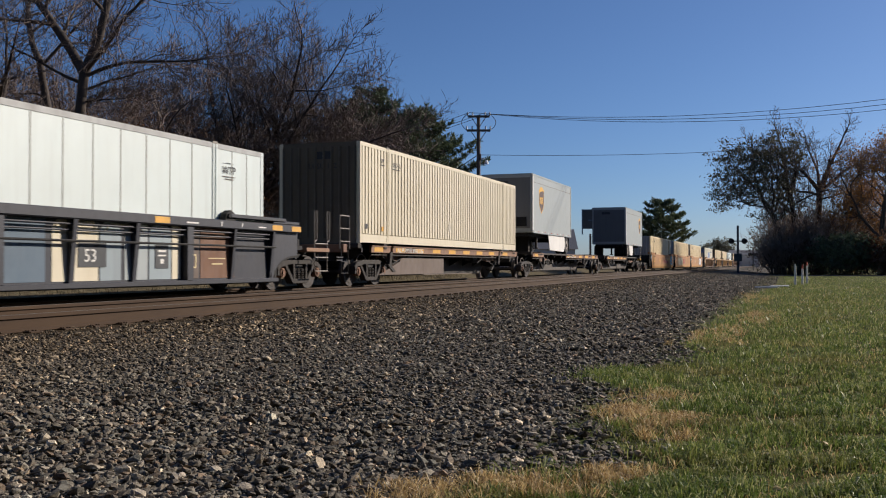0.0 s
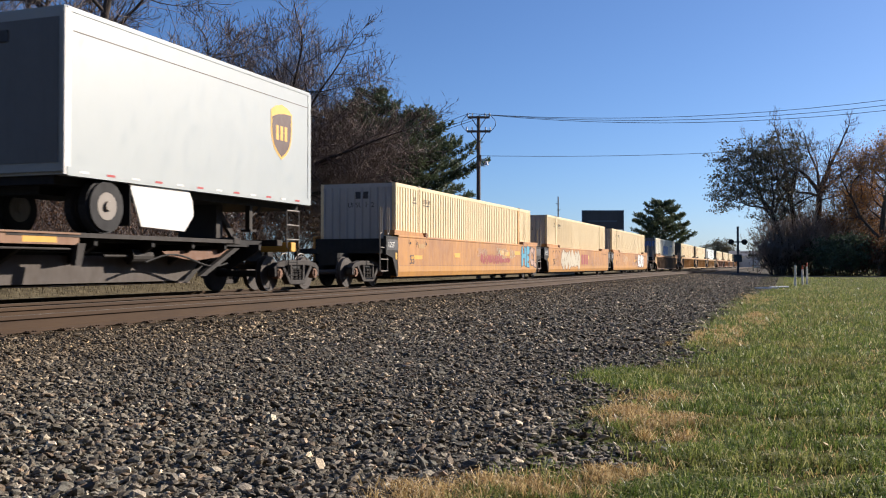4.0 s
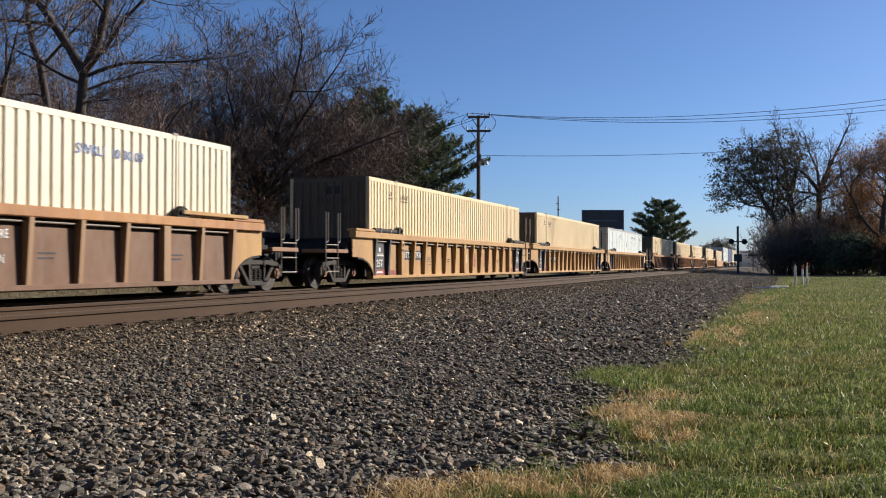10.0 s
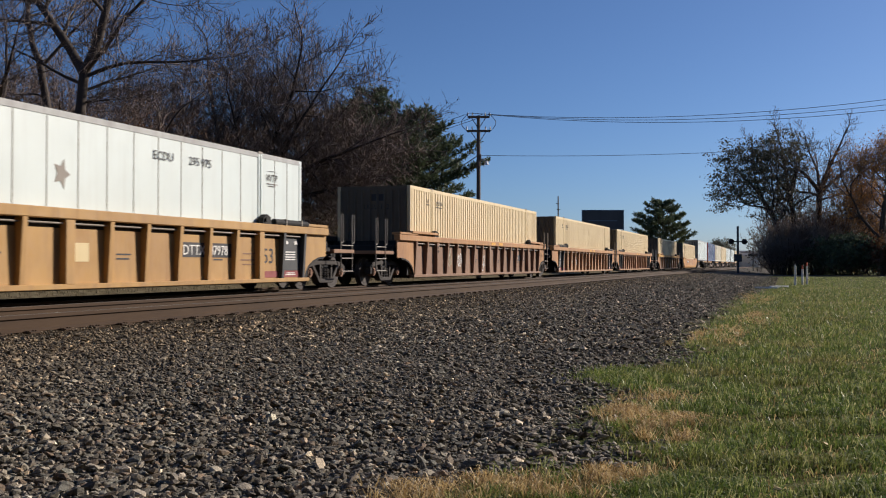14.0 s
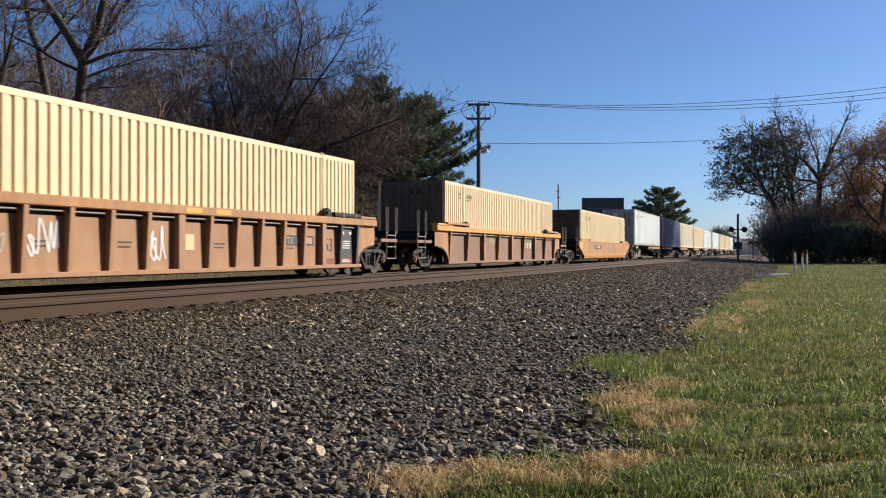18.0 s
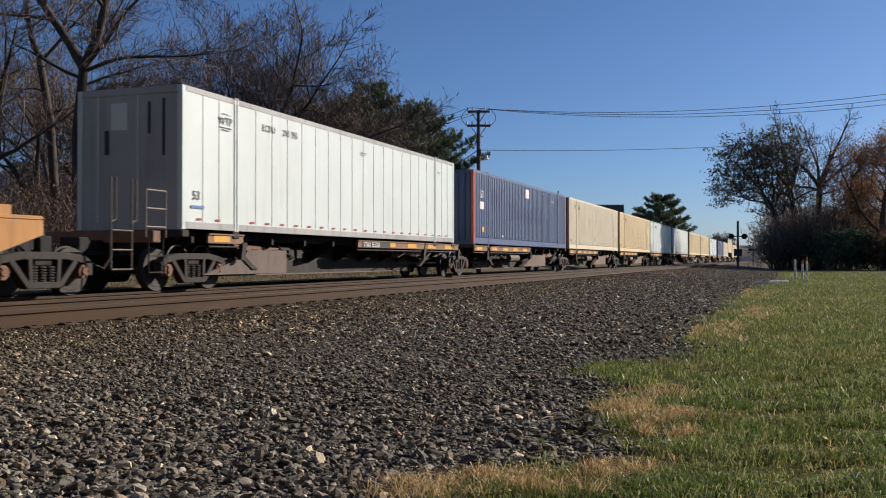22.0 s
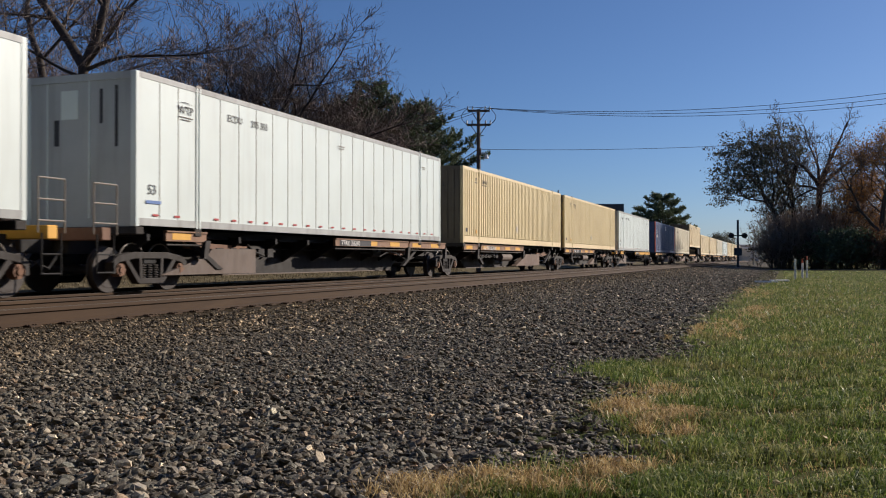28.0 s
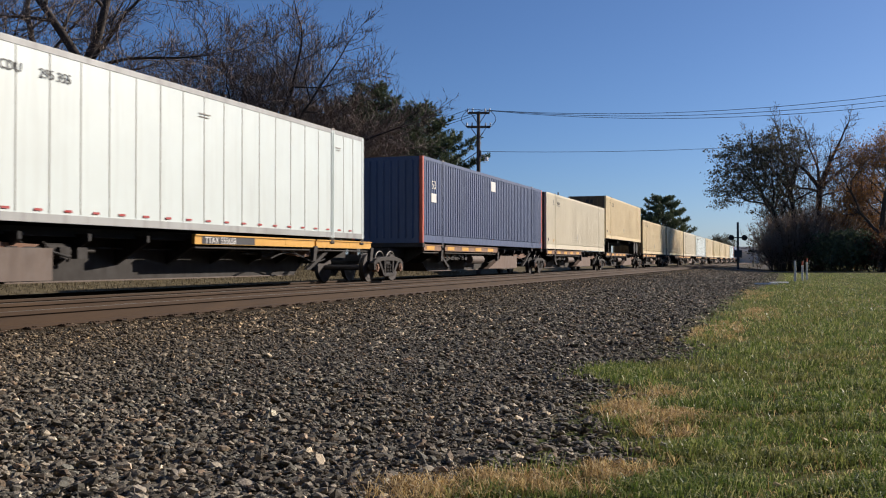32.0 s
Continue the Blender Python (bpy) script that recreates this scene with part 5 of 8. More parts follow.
def fat_letters(car, words, y0, z0, width, height, fill, edge, x=1.467):
    """Sprayed bubble lettering: swollen letters on a larger dark copy of themselves."""
    for nm, mat, swell, up in (("graffiti_outline", edge, 0.1, 0.0), ("graffiti_letter", fill, 0.055, 0.003)):
        cu = bpy.data.curves.new(nm, "FONT")
        cu.body, cu.size, cu.offset, cu.extrude, cu.resolution_u = words, 1.0, swell, 0.001, 3
        cu.space_character = 1.12
        ob = bpy.data.objects.new(nm, cu)
        me = bpy.data.meshes.new_from_object(ob)
        bpy.data.objects.remove(ob)
        bpy.data.curves.remove(cu)
        me.materials.clear()
        me.materials.append(mat)
        v = np.empty(len(me.vertices) * 3, np.float32)
        me.vertices.foreach_get("co", v)
        v = v.reshape(-1, 3)
        if up == 0.0:
            lo, hi = v.min(0), v.max(0)
        v[:, :2] = (v[:, :2] - lo[:2]) / (hi[:2] - lo[:2]) * (width, height)
        v[:, 1] += 0.06 * height * np.sin(v[:, 0] * 4.0 / height)
        v[:, 0] += 0.06 * height * np.sin(v[:, 1] * 4.5 / height + v[:, 0] * 2.0) + 0.08 * v[:, 1]
        me.vertices.foreach_set("co", v.ravel())
        me.update()
        o = part(nm, me, mat, car, "swollen spray-painted letters" if up else "")
        o.matrix_local = Matrix.Translation((x + up, y0, z0)) @ SIDE


def scrawl(car, y0, z0, width, height, mat, seed, x=1.465, wide=0.013):
    """A thin hand-drawn line in loops, one ribbon."""
    rng = random.Random(seed)
    bm = bmesh.new()
    cols = max(3, int(width / (height * 0.55)))
    knots = []
    for k in range(cols):      # each sign: up, across, down and back, never twice the same
        u = y0 + width * k / cols
        w = width / cols
        for a, c in rng.choice((((0.1, 0.0), (0.3, 1.0), (0.6, 0.5), (0.9, 0.05)), ((0.2, 0.9), (0.0, 0.4), (0.5, 0.0), (0.7, 0.6), (0.3, 0.5)), ((0.0, 0.1), (0.15, 0.9), (0.45, 0.2), (0.75, 0.95), (0.9, 0.1)), ((0.7, 1.0), (0.15, 0.75), (0.7, 0.35), (0.1, 0.0)))):
            knots.append(Vector((u + w * (a + rng.uniform(-0.12, 0.12)), z0 + height * (c + rng.uniform(-0.15, 0.15)))))
    knots = [knots[0]] + knots + [knots[-1]]
    pts = []
    for p0, p1, p2, p3 in zip(knots, knots[1:], knots[2:], knots[3:]):
        for k in range(6):
            u = k / 6
            pts.append(0.5 * (2 * p1 + (p2 - p0) * u + (2 * p0 - 5 * p1 + 4 * p2 - p3) * u * u + (3 * p1 - p0 - 3 * p2 + p3) * u ** 3))
    n = len(pts)
    prev = None
    for i, p in enumerate(pts):
        d = (pts[min(i + 1, n - 1)] - pts[max(i - 1, 0)]).normalized() * wide
        pair = [bm.verts.new((x, p.x - d.y, p.y + d.x)), bm.verts.new((x, p.x + d.y, p.y - d.x))]
        if prev:
            bm.faces.new((prev[0], prev[1], pair[1], pair[0]))
        prev = pair
    part("graffiti_line", bm, mat, car, "thin sprayed scrawl")


def spine_car(label, front_truck, rear_truck, fascia, mark=None, paint_mat=None, ends=(False, False), belly=(8.0, 12.4), side=None):
    """Skeleton car: centre sill, container arms, side fascia strips, struts and air gear."""
    paint_mat = paint_mat or FASCIA
    c = tagged(new("spine_car"), label, "rail car", "cars of the train")
    bm = bmesh.new()
    prism(bm, [(-0.8, 0.72), (1.9, 0.72), (2.6, 0.27), (13.9, 0.27), (14.6, 0.72), (17.0, 0.72), (17.0, 1.04), (-0.8, 1.04)], -0.45, 0.45)
    part("centre_sill", bm, SILL, c, "deep brown centre sill, darkened in place of shade")
    bm = bmesh.new()
    prism(bm, [(belly[0], 0.3), (belly[1], 0.3), (belly[1] + 0.35, 0.68)] if belly[1] - belly[0] < 2 else [(belly[0], 0.3), (belly[1], 0.3), (belly[1], 0.84), (belly[0] + 1.75, 0.84), (belly[0] + 1.6, 0.7)], 0.9, 1.12)
    if belly[1] - belly[0] > 8:     # a long skin on the sill itself, in the sill's sunlit tone
        bm.free()
        bm = bmesh.new()
        prism(bm, [(belly[0] + 0.7, 0.3), (belly[1] - 0.7, 0.3), (belly[1], 0.8), (belly[0], 0.8)], 0.52, 0.62)
    part("side_box", bm, side or MAUVE, c, "dusty sheet steel box slung beside the sill")
    part("sill_flange", boxes((-0.52, 0.52, 2.65, 13.85, 0.245, 0.27)), UNDER, c)
    if 3 < belly[0]:
        tube_bm = bmesh.new()
        tube(tube_bm, (1.0, belly[0] - 2.2, 0.68), (1.0, belly[0] - 0.7, 0.68), 0.17, 0.17, 14)
        part("air_reservoir", tube_bm, UNDER, c)
    # arms taper from the sill out to the side strips
    bm = bmesh.new()
    prism(bm, [(-1.2, 1.1), (-1.2, 0.97), (-0.46, 0.55), (0.46, 0.55), (1.2, 0.97), (1.2, 1.1)], -0.05, 0.05)
    bm.transform(Matrix(((0, 1, 0, 0), (1, 0, 0, 0), (0, 0, 1, 0), (0, 0, 0, 1))))
    bmesh.ops.recalc_face_normals(bm, faces=bm.faces[:])
    arm = finish("cross_arm", bm, BLACK, 0.008)
    for y in (0.5, 1.98, 3.7, 5.3, 6.9, 8.5, 10.1, 11.7, 13.0, 14.18, 15.6):
        o = part("cross_arm", arm, BLACK, c)
        o.location = (0, y, 0)
    pad = finish("pedestal", boxes((-1.3, 1.3, -0.12, 0.12, 1.08, 1.225)), GRIME_SHADE, 0.015)
    for y in (0.12, 1.98, 14.48, 16.33):
        o = part("pedestal", pad, GRIME_SHADE, c)
        o.location = (0, y, 0)
    for y0, y1 in fascia:
        f = part("side_fascia", boxes((1.2, 1.27, y0, y1, 0.97, 1.15), (1.2, 1.3, y0, y1, 1.145, 1.175)), paint_mat, c)
        n = max(1, int((y1 - y0) / 1.5))
        for k in range(n):
            y = y0 + (y1 - y0) * (k + 0.15) / n
            part("yellow_stripe", boxes((1.27, 1.274, y, y + min(0.75, (y1 - y0) * 0.45), 1.0, 1.13)), YELLOW, f)
        bm = bmesh.new()
        prism(bm, [(y1 - 0.05, 1.0), (y1 + 0.13, 1.0), (y1 + 0.03, 0.62), (y1 - 0.12, 0.62)], 1.2, 1.3)
        part("stake_pocket", bm, GRIME_SHADE, c)
        lines = [(1.2, y0 + 0.1, 0.9), (1.2, y1 - 0.1, 0.9)]
        bm = bmesh.new()
        rod(bm, lines, 0.02)
        part("hand_rail", bm, GRIME_SHADE, c)
        if mark and y1 - y0 > 3:
            if mark[0] == "T":
                part("stencil_plate", boxes((1.274, 1.276, y0 + 0.25, y0 + 2.3, 0.98, 1.14)), INK, f)
            lettering("reporting_mark", mark, 0.2, STENCIL, f, (1.278, y0 + 0.35, 0.99))
            mark = None
    for y0, y1 in ((13.3, 14.6), (2.9, 1.8)):
        bm = bmesh.new()
        prism(bm, [(y0, 0.4), (y0 + 0.22, 0.4), (y1 + 0.22, 1.0), (y1, 1.0)], 1.05, 1.15)
        part("strut", bm, SILL, c)
    bm = bmesh.new()
    rng = random.Random(len(label))
    for k in range(4):
        y = 3.0 + 0.5 * k
        rod(bm, [(0.9, y, 0.95), (1.05, y + 0.1, 0.75), (1.05, y + 0.5, 0.7), (0.8, y + 0.7, 0.62)], 0.022)
    for k in range(6):
        y = rng.uniform(2.8, 5.4)
        box(bm, 0.8, 1.05, y, y + 0.25, 0.66, 0.86)
    rod(bm, [(0.65, 2.0, 0.86), (0.65, 14.5, 0.86)], 0.02)
    part("brake_gear", bm, SILL, c)
    part("walkway", boxes((-0.95, 0.95, 0.2, 16.0, 1.045, 1.085)), BLACK, c)
    part("deck_beam", boxes((-0.9, 0.9, 0.26, 1.84, 1.085, 1.2), (-0.9, 0.9, 2.12, 14.34, 1.085, 1.2), (-0.9, 0.9, 14.62, 16.2, 1.085, 1.2)), BLACK, c)
    for i, y in ((0, front_truck), (1, rear_truck)):
        if y is not None:
            bogie(c, y, True)
    for i, (end, y, way) in enumerate(((ends[0], -0.8, -1), (ends[1], 17.0, 1))):
        if end:
            part("end_sill", boxes((-1.3, 1.3, y - 0.12, y + 0.12, 0.95, 1.18)), YELLOW if i else BROWN, c, bevel=0.015)
            bm = bmesh.new()
            for x, yy in ((1.28, y - 0.3), (1.28, y + 0.3)):
                rod(bm, [(x, yy, 1.05), (x, yy, 1.95)], 0.018)
            for z in (1.25, 1.6, 1.95):
                rod(bm, [(1.28, y - 0.3, z), (1.28, y + 0.3, z)], 0.017)
            part("end_ladder", bm, PIPE, c)
            bm = bmesh.new()
            for z in (0.38, 0.7):
                rod(bm, [(1.28, y - 0.22, z), (1.28, y + 0.22, z)], 0.016)
            for yy in (y - 0.22, y + 0.22):
                rod(bm, [(1.28, yy, 0.37), (1.28, yy, 1.05)], 0.016)
            part("stirrup_step", bm, BLACK, c)
            coupler(c, y, way)
    # brown bracket plates beside the sill, brake cylinder and hose runs
    for y0, way in ((1.9, 1), (14.6, -1)):
        bm = bmesh.new()
        prism(bm, [(y0, 0.98), (y0, 0.84), (y0 + way * 1.3, 0.72), (y0 + way * 2.2, 0.8), (y0 + way * 2.4, 0.9)], 0.98, 1.03)
        part("bracket_plate", bm, BROWN, c, "rust-brown bracket plate under the deck")
        bm = bmesh.new()
        tube(bm, (0.86, y0 + way * 2.6, 0.8), (0.86, y0 + way * 3.2, 0.8), 0.13, 0.13, 14)
        tube(bm, (0.86, y0 + way * 3.2, 0.8), (0.86, y0 + way * 3.9, 0.8), 0.03, 0.03, 8)
        part("brake_cylinder", bm, SILL, c)
        bm = bmesh.new()
        rod(bm, [(1.1, y0 + way * u, 0.72 - 0.12 * math.sin(u * 2.2)) for u in np.linspace(0.2, 3.0, 12)], 0.02)
        part("air_hose", bm, BLACK, c)
    return c


def trailer(wheel_first, label):
    """Short road trailer: riveted box, landing legs, one axle with twin tyres, side skirt."""
    t = tagged(new("semi_trailer"), label, "trailer", "trailers on the train")
    n, w, h0, h1 = 8.65, 1.3, 2.15, 5.0
    bm = boxes((-w, w, 0.0, n, h0, h1))
    bmesh.ops.bevel(bm, geom=bm.edges[:], offset=0.05, segments=2, affect="EDGES")
    part("body", bm, GREY_TRAILER, t)
    part("top_rail", boxes((w - 0.02, w + 0.012, 0.05, n - 0.05, h1 - 0.1, h1 - 0.02), (-w - 0.012, -w + 0.02, 0.05, n - 0.05, h1 - 0.1, h1 - 0.02)), GREY_TRAILER, t)
    part("panel_seam", boxes((w - 0.005, w + 0.004, 0.2, n - 0.05, h1 - 0.42, h1 - 0.405)), UNDER, t)
    part("corner_trim", boxes((w - 0.03, w + 0.01, -0.01, 0.14, h0, h1 - 0.06)), STENCIL, t)
    part("corner_trim", boxes((w - 0.03, w + 0.01, n - 0.14, n + 0.01, h0, h1 - 0.06)), GREY_TRAILER, t)
    r = part("rub_rail", boxes((w - 0.02, w + 0.02, 0.05, n - 0.05, h0 - 0.02, h0 + 0.13)), GREY_TRAILER, t)
    for k in range(12):
        part("reflector", boxes((w + 0.02, w + 0.024, 0.35 + k * 0.68, 0.35 + k * 0.68 + 0.22, h0 + 0.04, h0 + 0.08)), REFLECT_RED if k % 2 else STENCIL, r)
    part("front_panel", boxes((-w + 0.12, w - 0.12, -0.012, 0.01, h0 + 0.2, h1 - 0.2)), SHADED_END, t, "grimy grey nose panel deepened for shade")
    part("front_duct", boxes((-0.55, 0.1, -0.03, -0.01, h1 - 0.55, h1 - 0.35)), PLATE_GREY, t)
    if not wheel_first:
        part("kick_plate", boxes((0.5, 1.0, -0.05, 0.0, h0 + 0.3, h0 + 0.75)), BLACK, t)
    # plain shield emblem
    cy, cz = (1.75, 3.84) if not wheel_first else (7.2, 3.84)
    side = [(0.5, 0.44), (0.5, 0.0), (0.47, -0.22), (0.36, -0.44), (0.2, -0.58), (0.0, -0.7)]
    shape = [(0.0, 0.62), (0.28, 0.56)] + side + [(-p, q) for p, q in side[-2::-1]] + [(-0.28, 0.56)]
    bm = bmesh.new()
    prism(bm, [(cy + p, cz + q) for p, q in shape], w + 0.001, w + 0.006)
    e = part("shield_emblem", bm, SHIELD_GOLD, t, "gold and brown shield emblem")
    bm = bmesh.new()
    field = [(p * 0.89, q * 0.91) for p, q in shape if q < 0.43]
    prism(bm, [(cy + p, cz + q) for p, q in [(-0.44, 0.28), (-0.2, 0.36), (0.1, 0.41), (0.44, 0.42)] + field], w + 0.006, w + 0.009)
    part("shield_field", bm, SHIELD_BROWN, e)
    bm = bmesh.new()
    for dy in (-0.2, 0.0, 0.2):
        box(bm, w + 0.009, w + 0.012, cy + dy - 0.07, cy + dy + 0.05, cz - 0.24, cz + 0.1)
    part("emblem_bar", bm, SHIELD_GOLD, e)
    ya = 7.6 if not wheel_first else 1.1
    for x0, x1 in ((1.0, 1.27), (0.7, 0.96), (-0.96, -0.7), (-1.27, -1.0)):
        bm = bmesh.new()
        tube(bm, (x0, ya, 1.67), (x1, ya, 1.67), 0.49, 0.49, 24)
        bmesh.ops.bevel(bm, geom=[ed for ed in bm.edges if ed.calc_length() < 0.2], offset=0.05, segments=2, affect="EDGES")
        wh = part("wheel", bm, TYRE, t, "black road tyre")
        bm = bmesh.new()
        tube(bm, (x1 - 0.05, ya, 1.67), (x1 + 0.004, ya, 1.67), 0.27, 0.25, 18)
        tube(bm, (x1, ya, 1.67), (x1 + 0.05, ya, 1.67), 0.1, 0.08, 10)
        part("rim", bm, PIPE, wh)
    part("axle_frame", boxes((-0.5, 0.5, ya - 0.8, ya + 0.8, 1.85, 2.15)), BLACK, t)
    part("underframe", boxes((-1.0, 1.0, 0.1, n - 0.1, 2.0, 2.15)), BLACK, t)
    # skirt with a rounded end beside the wheel
    y0, y1 = (3.3, 7.0) if not wheel_first else (1.7, 3.5)
    bm = bmesh.new()
    arc = [(y1 + 0.2 * math.sin(a), 1.62 + 0.5 * math.cos(a)) for a in np.linspace(0, math.pi / 2, 5)]
    prism(bm, [(y0, 2.13), (y0 + 0.35, 1.35), (y1 - 0.1, 1.3)] + arc[::-1], w - 0.06, w - 0.03)
    part("side_skirt", bm, STENCIL, t, "white plastic side skirt")
    yl = 2.2 if not wheel_first else 6.4
    for sx in (-0.9, 0.9):
        bm = boxes((sx - 0.06, sx + 0.06, yl - 0.06, yl + 0.06, 1.45, 2.1), (sx - 0.13, sx + 0.13, yl - 0.13, yl + 0.13, 1.4, 1.45))
        rod(bm, [(sx, yl, 1.7), (sx, yl + 0.6, 2.05)], 0.03)
        part("landing_leg", bm, GRIME_SHADE, t)
    # mud flap and lamp bar
    part("mud_flap", boxes((0.7, 1.27, ya + 0.62, ya + 0.64, 1.35, 2.1)), BLACK, t)
    return t


def build_cars():
    # navy well car at the head
    nv = ribbed_well(NAVY, NAVY, None, 18.3, "navy well car with patched panels and open truck end", ribs=11, dark_plate=False)
    nv.name = "well_car"
    for y0, y1, m, peak in ((7.4, 9.3, STEEL_BLUE, 0), (9.45, 10.55, CREAM_PALE, 1), (10.6, 11.15, PALE_STEEL, 1), (11.25, 11.9, GREY_TRAILER, 0), (11.95, 12.62, PALE_STEEL, 1), (12.65, 12.92, CREAM_PALE, 0), (13.0, 13.55, UNDER, 0), (13.6, 14.85, BROWN, 0), (5.2, 7.2, NAVY, 0)):
        bm = bmesh.new()
        prism(bm, [(y0, 0.34), (y1, 0.34), (y1, 1.24), (y1 - 0.12 * peak, 1.37), (y0 + 0.12 * peak, 1.37), (y0, 1.24)], 1.335, 1.343)
        part("painted_panel", bm, m, nv, "patched side panel")
    part("chord_band", boxes((1.5, 1.508, -1.3, 17.5, 1.4, 1.545)), NAVY, nv)
    for y in (9.5, 10.75):
        bm = bmesh.new()
        rod(bm, [(1.348, y - 0.05, 1.2), (1.348, y + 0.1, 1.34), (1.348, y + 0.9, 1.34), (1.348, y + 1.02, 1.2)], 0.014, 4)
        part("panel_outline", bm, CREAM_PALE, nv)
    p = part("stencil_plate", boxes((1.345, 1.355, 10.05, 10.75, 0.58, 1.0)), PLATE_GREY, nv)
    lettering("figure_stencil", "53", 0.32, STENCIL, p, (1.359, 10.18, 0.67))
    p = part("stencil_plate", boxes((1.345, 1.355, 12.12, 12.52, 0.55, 1.0)), PLATE_GREY, nv)
    bars([(12.2, 12.44, 0.86, 0.9), (12.2, 12.44, 0.78, 0.81), (12.27, 12.37, 0.64, 0.73)], STENCIL, nv, x=1.358)
    bars([(13.15, 13.45, 0.55, 0.58), (13.15, 13.45, 0.8, 0.83), (13.15, 13.18, 0.55, 0.83), (13.42, 13.45, 0.55, 0.83), (14.0, 14.4, 0.62, 0.65), (13.9, 14.5, 0.74, 0.76)], TAN, nv, x=1.347)
    bars([(12.9, 13.3, 1.44, 1.47), (14.1, 14.14, 1.43, 1.52), (14.9, 14.94, 1.43, 1.52), (15.6, 15.9, 1.44, 1.47)], STENCIL, nv, x=1.511)
    bm = bmesh.new()
    rod(bm, [(1.46, -0.2, 1.02), (1.46, 16.4, 1.02)], 0.024)
    part("brake_pipe", bm, BLACK, nv)
    for y in (11.9, 16.2, 17.1):
        part("orange_patch", boxes((1.508, 1.513, y, y + 0.45, 1.41, 1.53)), YELLOW, nv)
    rides(nv, 2.75)
    # three-platform spine car with trailers
    lab = "dark brown skeleton spine car with orange side strips"
    rides(spine_car(lab, 1.4, 19.4, ((1.0, 2.4), (2.6, 14.0), (14.2, 16.9)), "ALL PURPOSE SPINE CAR", ends=(True, False), belly=(1.9, 7.6), side=UNDER), 24.0)
    a = spine_car("empty brown spine car deck carrying a road trailer", None, 18.6, ((0.4, 2.6), (7.8, 12.6), (12.8, 17.2)), "ALL PURPOSE SPINE CAR", belly=(1.9, 14.2), side=SKIN)
    rides(a, 43.4)
    b = spine_car("brown spine car end platform carrying a road trailer", None, 17.6, ((1.2, 3.4), (3.6, 9.6)), "FOR RT SERVICE", ends=(False, True), belly=(1.9, 14.2), side=SKIN)
    rides(b, 62.9)
    for car, y in ((a, 2.6), (b, 15.0)):
        bm = boxes((-0.5, 0.5, y - 0.12, y + 0.12, 1.08, 2.0))
        prism(bm, [(y - 0.1, 2.0), (y + 0.9, 1.1), (y + 1.1, 1.1), (y + 0.1, 2.0)], -0.4, -0.3)
        prism(bm, [(y - 0.1, 2.0), (y + 0.9, 1.1), (y + 1.1, 1.1), (y + 0.1, 2.0)], 0.3, 0.4)
        part("hitch_stand", bm, GRIME_SHADE, car)
        part("wheel_deck", boxes((-1.28, 1.28, y - 1.2, y + 6.6, 1.1, 1.18)) if y < 5 else boxes((-1.28, 1.28, 8.0, 14.5, 1.1, 1.18)), GRIME_SHADE, car)
    rides(trailer(False, "pale grey road trailer with shield emblem on a spine car"), 43.65)
    rides(trailer(True, "pale grey short road trailer facing backwards on a spine car"), 72.1)
    # orange slab-sided three-unit well car
    olab = "faded orange slab-sided well car covered in graffiti"
    for k, s in enumerate((86.5, 106.2, 125.5)):
        u = smooth_well(ORANGE, olab, -1.7 if k == 0 else None, (17.75, 17.75, 17.95)[k])
        rides(u, s)
        if k == 0:
            fat_letters(u, "H\u00cb", 14.0, 0.52, 1.5, 1.1, SPRAY_BLUE, SPRAY_DARK)
            fat_letters(u, "CL", 15.5, 0.52, 1.2, 0.92, SPRAY_PINK, SPRAY_DARK)
            scrawl(u, 8.0, 0.72, 3.0, 0.34, DULL_RED, 5, wide=0.03), scrawl(u, 10.6, 0.76, 1.6, 0.16, DULL_RED, 6, wide=0.02)
            scrawl(u, 7.6, 1.02, 1.3, 0.26, SPRAY_PINK, 9), scrawl(u, 10.2, 0.95, 1.6, 0.4, SPRAY_CREAM, 10), scrawl(u, 12.2, 0.95, 0.8, 0.36, SPRAY_CREAM, 11)
            scrawl(u, 15.2, 1.36, 0.9, 0.12, SPRAY_DARK, 12, wide=0.02)
        elif k == 1:
            spray(u, 2.5, 0.46, 4.9, 1.0, SPRAY_CREAM, DEEP_RUST, 6, 21)
            for y in (7.8, 8.5, 9.2):
                part("red_letter_shape", boxes((1.465, 1.469, y, y + 0.5, 0.66, 1.24)), DULL_RED, u)
            scrawl(u, 11.0, 0.5, 2.6, 0.8, SPRAY_PINK, 23), scrawl(u, 0.4, 0.5, 1.6, 0.8, SPRAY_PINK, 24)
        else:
            part("buffed_ground", boxes((1.46, 1.4645, 11.2, 14.6, 0.44, 1.44)), PLATE_PALE, u, "grey ground sprayed under the letters")
            fat_letters(u, "KLUM3", 11.3, 0.44, 3.1, 1.02, SPRAY_WHITE, SPRAY_DARK)
            scrawl(u, 10.0, 0.68, 1.0, 0.5, SPRAY_DARK, 36, wide=0.022), scrawl(u, 9.7, 1.1, 0.9, 0.24, SPRAY_DARK, 37)
            scrawl(u, 4.0, 0.8, 2.0, 0.5, SPRAY_CREAM, 33), scrawl(u, 14.4, 0.4, 1.2, 0.8, SPRAY_PINK, 34), scrawl(u, 8.5, 0.5, 2.2, 0.4, SPRAY_PINK, 35)
    # brown single well car
    d = ribbed_well(DEEP_RUST, FADED, -1.45, 17.9, "rusty brown ribbed well car with pale scrawls", ribs=15, dark_plate=False, cheek=BUFF, brace=BRACE_BROWN)
    scrawl(d, 7.5, 0.5, 2.5, 0.4, SPRAY_WHITE, 41, 1.345)
